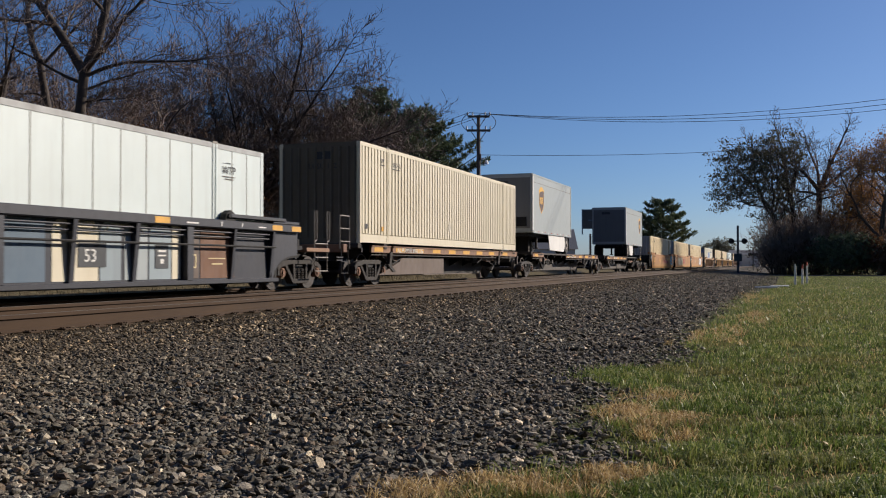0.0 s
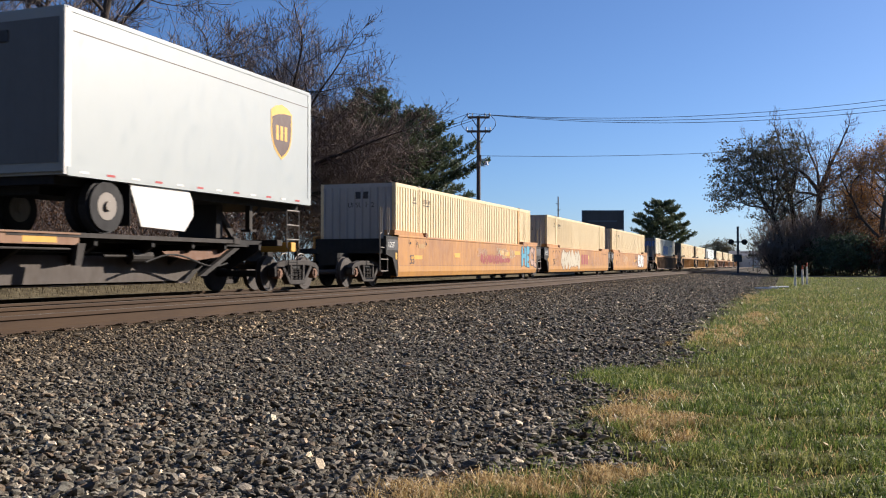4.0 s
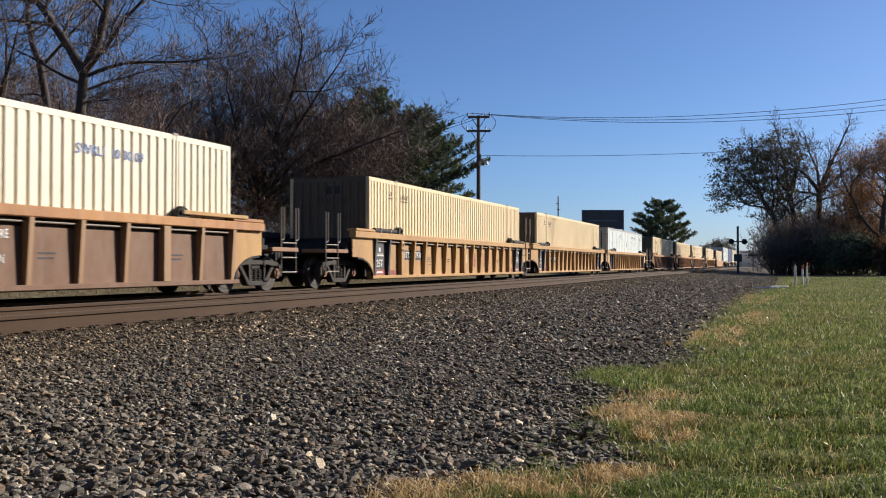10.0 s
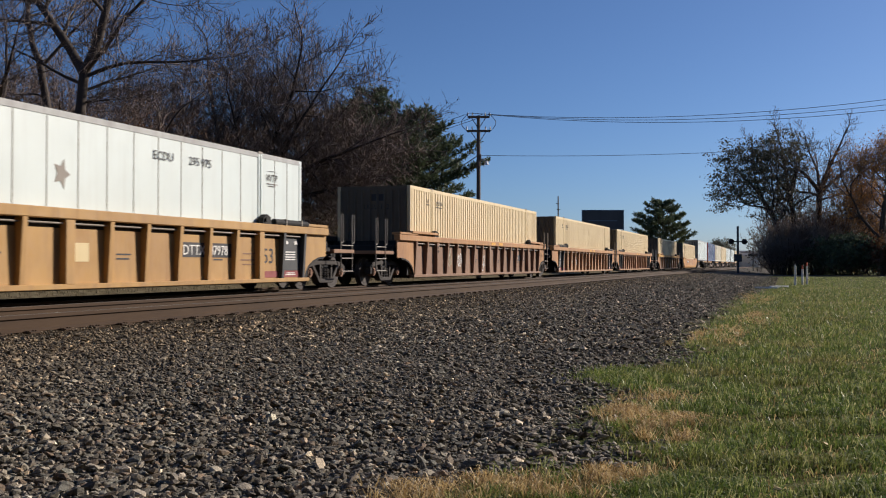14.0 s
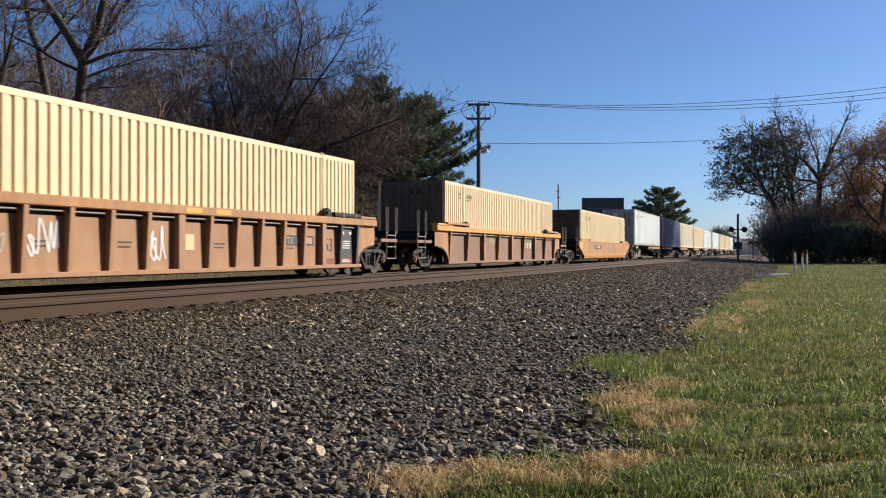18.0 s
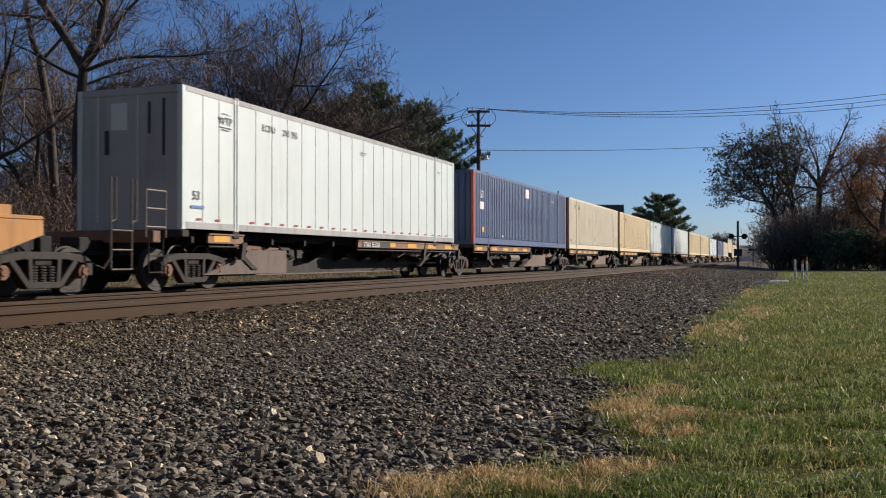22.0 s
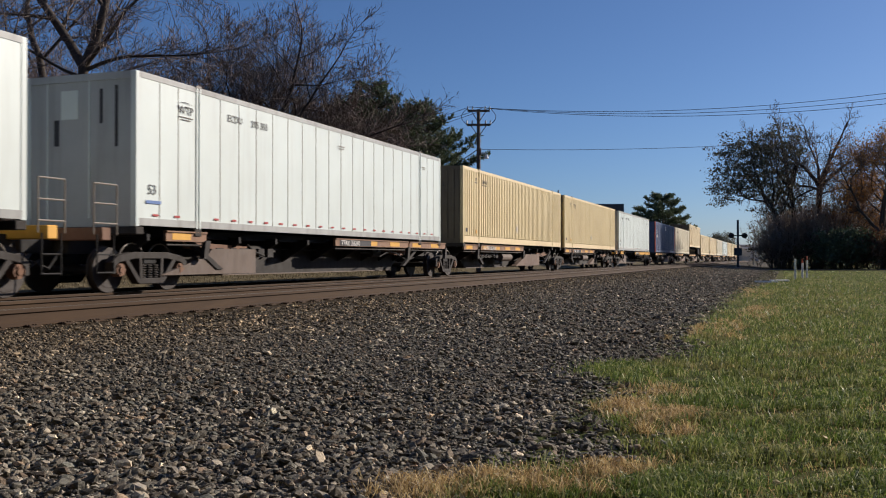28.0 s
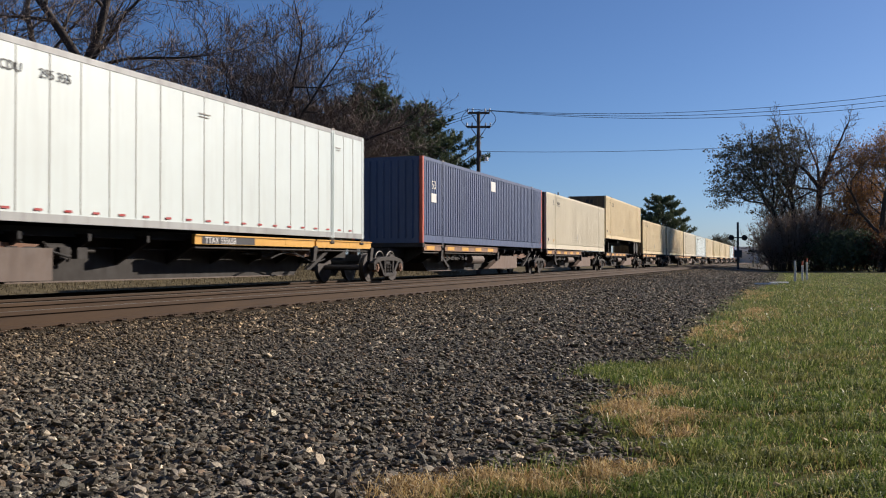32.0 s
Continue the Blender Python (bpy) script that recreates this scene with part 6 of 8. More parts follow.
    for k, words in enumerate(("BEFORE", "THE", "RAIN", "I")):
        o = lettering("handwriting", words, 0.2, SPRAY_WHITE, d, (1.344, 9.66 + 0.05 * k, 1.0 - 0.17 * k), stretch=0.8)
        o.rotation_euler.rotate_axis("Z", 0.08 - 0.05 * k)
    rides(d, 149.6)
    # buff three-unit well car
    blab = "chalky buff ribbed well car with dark weight plates"
    for k, s in enumerate((173.3, 192.8, 212.8)):
        u = ribbed_well(BUFF, BUFF, -1.5 if k == 0 else None, (18.1, 18.3, 18.2)[k], blab, front_end=k == 0, rear_end=k == 2, ribs=17, rear_hoop=16.7 if k == 0 else 17.75, hoop_top=2.75, brace=BUFF)
        for y in (9.4, 10.2, 11.0):
            if k != 2:
                part("red_letter_shape", boxes((1.335, 1.343, y, y + 0.42, 0.55, 1.08)), DULL_RED, u)
        y = 11.4 if k == 2 else 2.35
        p = part("stencil_plate", boxes((1.335, 1.342, y, y + 1.95, 0.78, 1.08)), INK, u)
        lettering("reporting_mark", "DTTX", 0.29, STENCIL, p, (1.344, y + 0.08, 0.83))
        lettering("reporting_mark", "87978", 0.29, STENCIL, p, (1.344, y + 1.02, 0.83), stretch=0.92)
        bars([(y + 2.3, y + 2.9, 0.86, 0.89), (y + 2.2, y + 3.0, 0.72, 0.75), (y + 2.3, y + 2.9, 0.62, 0.65)], RUSTY, u, x=1.342)
        rides(u, s)
    # red-brown three-unit well car
    rlab = "red-brown ribbed well car, rust streaked, with a pale chord"
    for k, s in enumerate((236.5, 257.1, 276.65)):
        u = ribbed_well(PALE_RUST if k else RUSTY, FADED, -1.5 if k == 0 else None, (18.2, 18.0, 18.0)[k], rlab, front_end=k == 0, rear_end=k == 2, ribs=17, dark_plate=k > 0, brace=PALE_RUST if k else RUSTY)
        scrawl(u, 4.3, 0.62, 0.75, 0.5, SPRAY_WHITE, 60 + k, 1.345, 0.018), scrawl(u, 7.15, 0.45, 0.75, 0.62, SPRAY_WHITE, 70 + k, 1.345, 0.02)
        scrawl(u, 3.3, 0.6, 0.6, 0.55, SPRAY_CREAM, 80 + k, 1.345, 0.016)
        p = part("stencil_plate", boxes((1.335, 1.342, 12.15, 13.95, 0.8, 1.05)), PLATE_GREY, u)
        lettering("reporting_mark", "DTTX", 0.24, SPRAY_PINK, p, (1.344, 12.25, 0.84))
        bars([(13.1, 13.85, 0.85, 1.0)], SPRAY_PINK, u, x=1.345)
        for y in (8.3, 9.35):
            part("yellow_stripe", boxes((1.5, 1.504, y, y + 0.55, 1.42, 1.52)), YELLOW, u)
        rides(u, s)
    e = ribbed_well(RUSTY, DULL_YELLOW, -1.45, 17.85, "red-brown well car with a yellow top chord", ribs=9, dark_plate=False, cheek=FADED, brace=FADED)
    p = part("stencil_plate", boxes((1.335, 1.341, 10.36, 12.08, 0.78, 1.12)), PLATE_GREY, e)
    for y, w in ((10.5, 0.4), (11.02, 0.36), (11.48, 0.46)):
        bm = bmesh.new()
        outline = [(y, 1.09), (y + w, 1.09), (y + 0.86 * w, 0.81), (y + 0.1 * w, 0.81)]
        prism(bm, outline, 1.341, 1.345)
        part("pale_letter_shape", bm, SPRAY_CREAM, p)
    lettering("figure_stencil", "53", 0.46, INK, e, (1.341, 12.7, 0.72))
    bars([(14.35, 14.78, 0.88, 1.0), (14.85, 15.1, 0.62, 0.84), (15.18, 15.55, 0.62, 0.84), (15.75, 15.95, 0.64, 0.8), (15.3, 15.42, 1.0, 1.08)], PALE_RUST, e, "worn_placard", x=1.341)
    bars([(15.22, 15.51, 0.66, 0.8)], INK, e, "worn_placard", x=1.343)
    scrawl(e, 5.2, 0.95, 0.9, 0.3, SPRAY_CREAM, 71, 1.345)
    rides(e, 300.6)
    m = smooth_well(ORANGE, "orange slab-sided single well car with sloped ends", -2.0, 18.15, 1.27, (0.35, 15.8), hood=True)
    scrawl(m, 7.2, 0.45, 3.8, 0.75, SPRAY_CREAM, 81)
    rides(m, 324.3)
    # spine cars: packs of five and three platforms
    half, tail = ((0.2, 1.9), (2.3, 8.8)), ((0.95, 2.3), (8.3, 13.5), (13.6, 17.0))
    packs = ((345.9, 364.65, 382.0, 399.5, 416.4), (435.5, 454.4, 471.8), (490.0, 511.1, 528.5, 545.6, 563.6), (581.2, 598.8, 616.4), (634.0, 651.6, 669.2, 686.8, 704.4, 722.0))
    marks = {345.9: "TTAX 555205", 435.5: "TTAX 355240", 471.8: "TTAX 753476", 490.0: "TTAX 555658", 454.4: "ALL PURPOSE SPINE"}
    made = {}
    for starts in packs:
        for k, s in enumerate(starts):
            first, last = k == 0, k == len(starts) - 1
            nxt = starts[k + 1] if not last else s + 18.2
            rear = (nxt - s + L) / 2 if not last else 15.6
            key = (first, last, round(rear, 1), marks.get(s))
            if key in made:
                u = copy_thing(made[key], pose(0, 0, 0))
            else:
                u = spine_car("grimy black and brown spine car with yellow-striped side strips", 0.75 if first else None, rear, tail if first else half, marks.get(s), YELLOW if s in (490.0,) else FASCIA, (first, last), (1.0, 4.5) if first else (8.0, 9.3) if last else (8.0, 12.4), UNDER if first else None)
                made[key] = u
            rides(u, s)
    rides(chassis(), 545.6)
    far = None
    s = 563.6 + 17.6 * 10
    for k in range(10):
        if far is None:
            far = ribbed_well(RUSTY, BUFF, -1.7, None, "red-brown ribbed well car far down the train", ribs=13, dark_plate=False)
            u = far
        else:
            u = copy_thing(far, pose(0, 0, 0))
        rides(u, s)
        s += 19.6


def chassis():
    """Bare road chassis under a box that rides high: two rails, axle pair, legs."""
    c = tagged(new("road_chassis"), "dark steel road chassis carrying a container", "chassis")
    part("frame_rail", boxes((-0.55, -0.4, 0, 16.1, 1.85, 2.14)), BLACK, c)
    part("frame_rail", boxes((0.4, 0.55, 0, 16.1, 1.85, 2.14)), BLACK, c)
    for y in (0.1, 5.4, 10.7, 16.0):
        part("cross_member", boxes((-1.2, 1.2, y - 0.1, y + 0.1, 1.95, 2.145)), BLACK, c)
    for y in (13.3, 14.6):
        for x in (-1.1, 1.1):
            bm = bmesh.new()
            tube(bm, (x - 0.25, y, 1.66), (x + 0.14, y, 1.66), 0.48, 0.48, 20)
            part("wheel", bm, TYRE, c)
    for x in (-0.8, 0.8):
        part("landing_leg", boxes((x - 0.08, x + 0.08, 3.2, 3.36, 1.18, 1.95)), GRIME_SHADE, c)
    return c


def motions():
    for thing, s0, z in GONDOLA:
        walk(thing, [(t, pose(TRAIN_X, s0 - travel(t), TRAIN_RAIL + z)) for t in range(0, 33, 4)])
        # wheels roll while they pass close by
        for truck in thing.children:
            if not truck.name.startswith("truck"):
                continue
            for w in truck.children:
                if not w.name.startswith("wheelset"):
                    continue
                place, dy = s0 + truck.location.y, w.location.y
                near = [k / 30 for k in range(961) if 6 < place - travel(k / 30) < 50]
                if not near:
                    continue
                turn = {t: math.degrees((travel(t) - travel(near[0])) / 0.42) for t in near}
                rows = [(t, pose(0, dy, 0.42, turn[t])) for t in near]
                if near[0] > 0.01:
                    rows.insert(0, (0, pose(0, dy, 0.42)))
                if near[-1] < 31.99:
                    rows.append((32, pose(0, dy, 0.42, turn[near[-1]])))
                walk(w, rows)


# ---- trees and lineside ----
def cam_place(px, depth, z):
    """World place that lies that far ahead of the eye, px as a share of the depth to the right."""
    a = radians(YAW)
    return Vector((px * depth * math.cos(a) - depth * math.sin(a), px * depth * math.sin(a) + depth * math.cos(a), z))


class Tubes:
    """Collects tapered branch segments into arrays."""

    def __init__(self, fine=0.011):
        self.fine = fine
        self.v, self.f, self.n = {}, {}, {}

    def add(self, a, b, r0, r1, k):
        d = b - a
        if d.length < 1e-6:
            return
        q = d.to_track_quat("Z", "Y")
        vs, fs = self.v.setdefault(k, []), self.f.setdefault(k, [])
        o = len(vs)
        for p, r in ((a, r0), (b, r1)):
            for i in range(k):
                w = q @ Vector((r * math.cos(2 * math.pi * i / k), r * math.sin(2 * math.pi * i / k), 0))
                vs.append((p.x + w.x, p.y + w.y, p.z + w.z))
        for i in range(k):
            j = (i + 1) % k
            fs.append((o + i, o + j, o + k + j, o + k + i))

    def blade(self, a, b, r):
        """The finest twigs: one thin sliver each."""
        d = b - a
        w = Vector((d.y, -d.x, 0.3 * d.z))
        w = w.normalized() * r if w.length > 1e-6 else Vector((r, 0, 0))
        vs, fs = self.v.setdefault(2, []), self.f.setdefault(2, [])
        o = len(vs)
        for p, k in ((a - w, 0), (a + w, 0), (b + w * 0.5, 0), (b - w * 0.5, 0)):
            vs.append((p.x, p.y, p.z))
        fs.append((o, o + 1, o + 2, o + 3))

    def mesh(self, name, keys, mat):
        vs, fs, o = [], [], 0
        for k in keys:
            if k in self.v:
                vs.append(np.array(self.v[k]))
                fs.append(np.array(self.f[k]) + o)
                o += len(self.v[k])
        return mesh_np(name, np.concatenate(vs), np.concatenate(fs), mat, True)


def grow(t, rng, a, way, length, r, level, depth, spread, droop, tips, up=0.4, bend=0.17):
    """One gnarled limb: a zigzag of segments that throws side limbs all along and ends in a fork."""
    segs = 5 if level < 2 else 3 if level < depth else 1
    p, d = a.copy(), way.normalized()
    wild = bend + 0.04 * level
    for s in range(segs):
        d = (d + Vector((rng.gauss(0, wild), rng.gauss(0, wild), rng.gauss(0, wild) + up * 0.3))).normalized()
        q = p + d * (length / segs)
        r0, r1 = r * (1 - 0.5 / segs * s), r * (1 - 0.5 / segs * (s + 1))
        if level == depth:
            t.blade(p, q, max(r * 0.8, t.fine))
        else:
            t.add(p, q, max(r0, t.fine), max(r1, t.fine), 7 if level == 0 else 5 if level < 2 else 3)
        if level < depth and (s > 0 or level > 1) and (level < 2 or rng.random() < 0.95):
            side = Vector((rng.gauss(0, 1), rng.gauss(0, 1), rng.gauss(0.1, 0.7)))
            side = (side - d * side.dot(d)).normalized()
            nd = (d * (1 - spread) + side * spread).normalized()
            grow(t, rng, q, nd, length * rng.uniform(0.4, 0.7), r1 * rng.uniform(0.5, 0.68), level + 1, depth, spread, droop, tips, up, bend)
        p = q
    if level < depth:
        for _ in range(2):
            nd = (d + Vector((rng.gauss(0, 0.5), rng.gauss(0, 0.5), rng.gauss(0.0, 0.35)))).normalized()
            grow(t, rng, p, nd, length * rng.uniform(0.45, 0.7), r * 0.5, level + 1, depth, spread, droop, tips, up, bend)
    else:
        tips.append(p)


def leaf_quads(name, centres, per, spread, size, mat, seed, flat=1.0, slim=0.45):
    """Small folded leaf blades in clumps round the given places."""
    rng = np.random.default_rng(seed)
    c = np.repeat(np.array([tuple(p) for p in centres]), per, 0)
    n = len(c)
    c = c + rng.normal(0, spread, (n, 3)) * np.array((1, 1, flat))
    u = rng.normal(size=(n, 3))
    u /= np.linalg.norm(u, axis=1, keepdims=True)
    w = np.cross(u, rng.normal(size=(n, 3)))
    w /= np.linalg.norm(w, axis=1, keepdims=True)
    s = size * rng.uniform(0.6, 1.4, (n, 1))
    v = np.stack([c - u * s, c - w * s * slim, c + u * s, c + w * s * slim], 1).reshape(-1, 3)
    return mesh_np(name, v, np.arange(n * 4).reshape(-1, 4), mat)


def bare_tree(seed, base, height, lean, trunk_r, label, depth=4, spread=0.55, fork=0.35, leaves=None, stems=3, droop=0.3, leaf_size=0.06, per=6, width=0, keep=1.0, flat=1.0, clump=0.25, fine=0.012, up=0.4, bend=0.17):
    rng = random.Random(seed)
    tree = tagged(new("tree"), label, "tree", "trees beside the line")
    tree.location = base
    t, tips = Tubes(fine), []
    p, top = Vector((0, 0, -0.3)), Vector((lean[0], lean[1], 1)).normalized()
    h = height * fork
    for k in range(5):
        q = p + (top + Vector((rng.gauss(0, 0.04), rng.gauss(0, 0.04), 0))) * (h / 5)
        t.add(p, q, trunk_r * (1.25 - 0.08 * k if k == 0 else 1 - 0.06 * k), trunk_r * (1 - 0.06 * (k + 1)), 9)
        p = q
    for k in range(stems):
        a = 2 * math.pi * (k + rng.uniform(-0.2, 0.2)) / stems
        d = Vector((math.cos(a) * 0.55, math.sin(a) * 0.55, 1)).normalized()
        grow(t, rng, p, d, height * 0.34, trunk_r * 0.62, 0, depth, spread, droop, tips, up, bend)
    # bring the grown tree to its height and breadth
    allv = np.concatenate([np.array(v) for v in t.v.values()])
    kz = height / allv[:, 2].max()
    kx = (width / 2 / np.percentile(np.abs(allv[:, :2]), 98)) if width else kz
    for k in t.v:
        t.v[k] = np.array(t.v[k]) * (kx, kx, kz)
    tips = [Vector((p.x * kx, p.y * kx, p.z * kz)) for p in tips]
    part("trunk", t.mesh("trunk", (9, 7, 5), BARK), BARK, tree)
    part("bare_crown", t.mesh("bare_crown", (3, 2), TWIG), TWIG, tree, "haze of fine bare twigs")
    if leaves:
        tips = [p for p in tips if rng.random() < keep]
        part("foliage", leaf_quads("foliage", tips, per, clump, leaf_size, leaves, seed, flat), leaves, tree)
    return tree


def tufts(name, tips, per, size, mat, seed):
    """Needle brushes: blades that spray outwards from each twig's end, along the twig's way."""
    rng = np.random.default_rng(seed)
    c = np.repeat(np.array([tuple(p) for p, _ in tips]), per, 0)
    d = np.repeat(np.array([tuple(w) for _, w in tips]), per, 0)
    n = len(c)
    u = d * 0.9 + rng.normal(0, 0.75, (n, 3)) + (0, 0, 0.2)
    u /= np.linalg.norm(u, axis=1, keepdims=True)
    w = np.cross(u, rng.normal(size=(n, 3)))
    w /= np.linalg.norm(w, axis=1, keepdims=True)
    ln = size * rng.uniform(0.6, 1.3, (n, 1))
    c = c + rng.normal(0, 0.05, (n, 3))
    half = 0.11 * ln
    v = np.stack([c, c + u * ln * 0.5 - w * half, c + u * ln, c + u * ln * 0.5 + w * half], 1).reshape(-1, 3)
    return mesh_np(name, v, np.arange(n * 4).reshape(-1, 4), mat)


def pine_tree(seed, base, height, radius, label, clear=0.12, tiers=26, ragged=0.35, per=20, size=0.3, widen=2.4, lean=0.1):
    """A white pine: whorls of upswept boughs, each with side twigs that end in needle brushes."""
    rng = random.Random(seed)
    tree = tagged(new("pine_tree"), label, "tree", "trees beside the line")
    tree.location = base
    t, tips = Tubes(), []
    mid = Vector((lean, 0, height * 0.55))
    t.add(Vector((0, 0, -0.3)), mid, 0.022 * height, 0.013 * height, 9)
    t.add(mid, Vector((0, 0, height)), 0.013 * height, 0.02, 9)
    for k in range(tiers):
        u = clear + (1 - clear) * (k + rng.uniform(0, 0.6)) / tiers
        z = height * u
        reach = radius * min(1.0, (1 - u) * widen + 0.12) * (0.75 if u < clear + 0.1 else 1)
        a0 = rng.uniform(0, 6.28)
        for b in range(5):
            a = a0 + b * 1.257 + rng.uniform(-0.35, 0.35)
            ln = reach * rng.uniform(1 - ragged, 1 + ragged * 0.4)
            p = Vector((0, 0, z))
            d = Vector((math.cos(a), math.sin(a), rng.uniform(-0.12, 0.2) + 0.5 * max(0.0, u - 0.75))).normalized()
            segs = max(2, round(ln / 0.55))
            for m in range(segs):
                d = (d + Vector((rng.gauss(0, 0.1), rng.gauss(0, 0.1), 0.07 + rng.gauss(0, 0.06)))).normalized()
                q = p + d * (ln / segs)
                w = 0.02 + 0.035 * (1 - m / segs)
                t.add(p, q, w, w - 0.008, 5)
                if (m + 1) / segs > 0.3:
                    for hand in (-1, 1):
                        side = Vector((-d.y * hand, d.x * hand, 0.15))
                        way = (d * 0.8 + side * rng.uniform(0.5, 1.0) + Vector((0, 0, rng.uniform(0.0, 0.5)))).normalized()
                        e = q + way * rng.uniform(0.25, 0.75)
                        t.add(q, e, 0.016, 0.012, 3)
                        tips.append((e, way)), tips.append((q.lerp(e, 0.5), way))
                p = q
            tips.append((p, d))
    part("trunk", t.mesh("trunk", (9, 5, 3), BARK), BARK, tree)
    part("crown", tufts("crown", tips, per, size, NEEDLE, seed), NEEDLE, tree, "dark green needle brushes on upswept boughs")
    return tree


def limb(t, rng, p, d, length, r, level, fine, rise, lush):
    """One smooth limb that curves as it goes and throws side limbs alternately along its outer part."""
    segs = (12, 8, 5)[level]
    curl = Vector((rng.gauss(0, 1), rng.gauss(0, 1), rng.gauss(0, 0.6))) * (0.03, 0.07, 0.11)[level]
    hand = rng.choice((-1, 1))
    d = d.normalized()
    for m in range(segs):
        d = (d + curl + Vector((rng.gauss(0, 0.07), rng.gauss(0, 0.07), rng.gauss(0, 0.07) + rise))).normalized()
        if rng.random() < 0.25:
            curl = -curl
        q = p + d * (length / segs)
        f0, f1 = 1 - 0.72 * m / segs, 1 - 0.72 * (m + 1) / segs
        r0, r1 = max(r * f0, fine), max(r * f1, fine)
        t.add(p, q, r0, r1, 9 if r1 > 0.13 else 7 if r1 > 0.06 else 5 if r1 > 0.03 else 3)
        far = (m + 1) / segs
        throws = (1 if level == 0 else 2 if rng.random() < 0.5 else 1) if far > (0.22, 0.12, 0.0)[level] else 0
        for _ in range(throws):
            if rng.random() > lush:
                continue
            hand = -hand
            turn = Matrix.Rotation(rng.uniform(-0.9, 0.9) + (0 if hand > 0 else math.pi), 3, d)
            side = turn @ d.orthogonal().normalized()
            a = rng.uniform(0.6, 1.1)
            way = d * math.cos(a) + side * math.sin(a)
            if level < 2:
                limb(t, rng, q, way, length * rng.uniform(0.34, 0.6) * (1.15 - 0.55 * far), r1 * 0.55, level + 1, fine, rise * 0.8, lush)
            else:
                spur(t, rng, q, way, length * rng.uniform(0.3, 0.6), fine)
        p = q
    if level == 2:
        spur(t, rng, p, d, length * 0.5, fine)
    else:
        limb(t, rng, p, d, length * 0.35, r * 0.3, level + 1, fine, rise, lush)


def spur(t, rng, p, d, ln, fine):
    q = p + (d + Vector((rng.gauss(0, 0.2), rng.gauss(0, 0.2), 0.15 + rng.gauss(0, 0.2)))) * ln * 0.5
    e = q + (d + Vector((rng.gauss(0, 0.35), rng.gauss(0, 0.35), 0.25))) * ln * 0.5
    t.blade(p, q, fine), t.blade(q, e, fine * 0.8)
    for _ in range(2):
        t.blade(q, q + (d + Vector((rng.gauss(0, 0.8), rng.gauss(0, 0.8), rng.gauss(0.2, 0.6)))) * ln * 0.45, fine * 0.8)


def limb_tree(seed, base, trunk_r, trunk, limbs, label, fine=0.014, rise=0.03, lush=1.0):
    """A broadleaf tree: a bent trunk, then limbs given as (share of the trunk, way x, y, z, length, radius)."""
    rng = random.Random(seed)
    tree = tagged(new("tree"), label, "tree", "trees beside the line")
    tree.location = base
    t = Tubes(fine)
    way = [Vector(p) for p in trunk]
    n = len(way) - 1
    for k in range(n):
        t.add(way[k], way[k + 1], trunk_r * ((1.3 if k == 0 else 1) - 0.3 * k / n), trunk_r * (1 - 0.3 * (k + 1) / n), 9)
    for u, x, y, z, ln, r in limbs:
        k = min(n - 1, int(u * n))
        limb(t, rng, way[k].lerp(way[k + 1], u * n - k), Vector((x, y, z)), ln, r, 0, fine, rise, lush)
    part("trunk", t.mesh("trunk", (9, 7, 5), BARK), BARK, tree)
    part("bare_crown", t.mesh("bare_crown", (3, 2), TWIG), TWIG, tree, "haze of fine bare twigs")
    return tree


def fan(seed, count, low, high, length, r, first=0.55):
    """Limbs all round, the steep ones longer, for limb_tree."""
    rng = random.Random(seed)
    out = []
    for k in range(count):
        a = 2.4 * k + rng.uniform(-0.3, 0.3)
        e = low + (high - low) * ((k * 0.618) % 1)
        g = rng.uniform(0.85, 1.1) * (0.8 + 0.3 * math.sin(e))
        out.append((first + (1 - first) * k / max(1, count - 1), math.cos(a) * math.cos(e), math.sin(a) * math.cos(e), math.sin(e), length * g, r * rng.uniform(0.8, 1.1)))
    return out


def shrub(seed, base, height, width, mat, label, stems=9, per=8, size=0.06, fine=0.011):
    rng = random.Random(seed)
    s = tagged(new("shrub"), label, "shrub", "undergrowth beside the line")
    s.location = base
    t, tips = Tubes(fine), []
    for k in range(stems):
        a = rng.uniform(0, 6.28)
        p = Vector((math.cos(a) * 0.12 * width, math.sin(a) * 0.12 * width, -0.1))
        one = Tubes(fine)
        grow(one, rng, p, Vector((math.cos(a) * width / height * 0.6, math.sin(a) * width / height * 0.6, 1)), height * 0.5, 0.04, 1, 3, 0.5, 0.1, tips)
        part("stem", one.mesh("stem", (5,), BARK), BARK, s)
        for c in (3, 2):
            o = len(t.v.setdefault(c, []))
            t.v[c] += one.v.get(c, [])
            t.f.setdefault(c, []).extend(tuple(i + o for i in q) for q in one.f.get(c, []))
    tagged(part("brushwood", t.mesh("brushwood", (3, 2), BRUSH if mat is BRUSH else TWIG), TWIG, s), kind="stuff")
    if mat not in (TWIG, BRUSH):
        part("foliage", leaf_quads("foliage", tips, per, 0.22, size, mat, seed), mat, s)
    return s


def on_ground(px, depth):
    p = cam_place(px, depth, 0)
    p.z = float(ground_z(p.x, p.y))
    return p


def K(x):
    """A direction across the view as a share of depth."""
    return (x - 784) / 1660


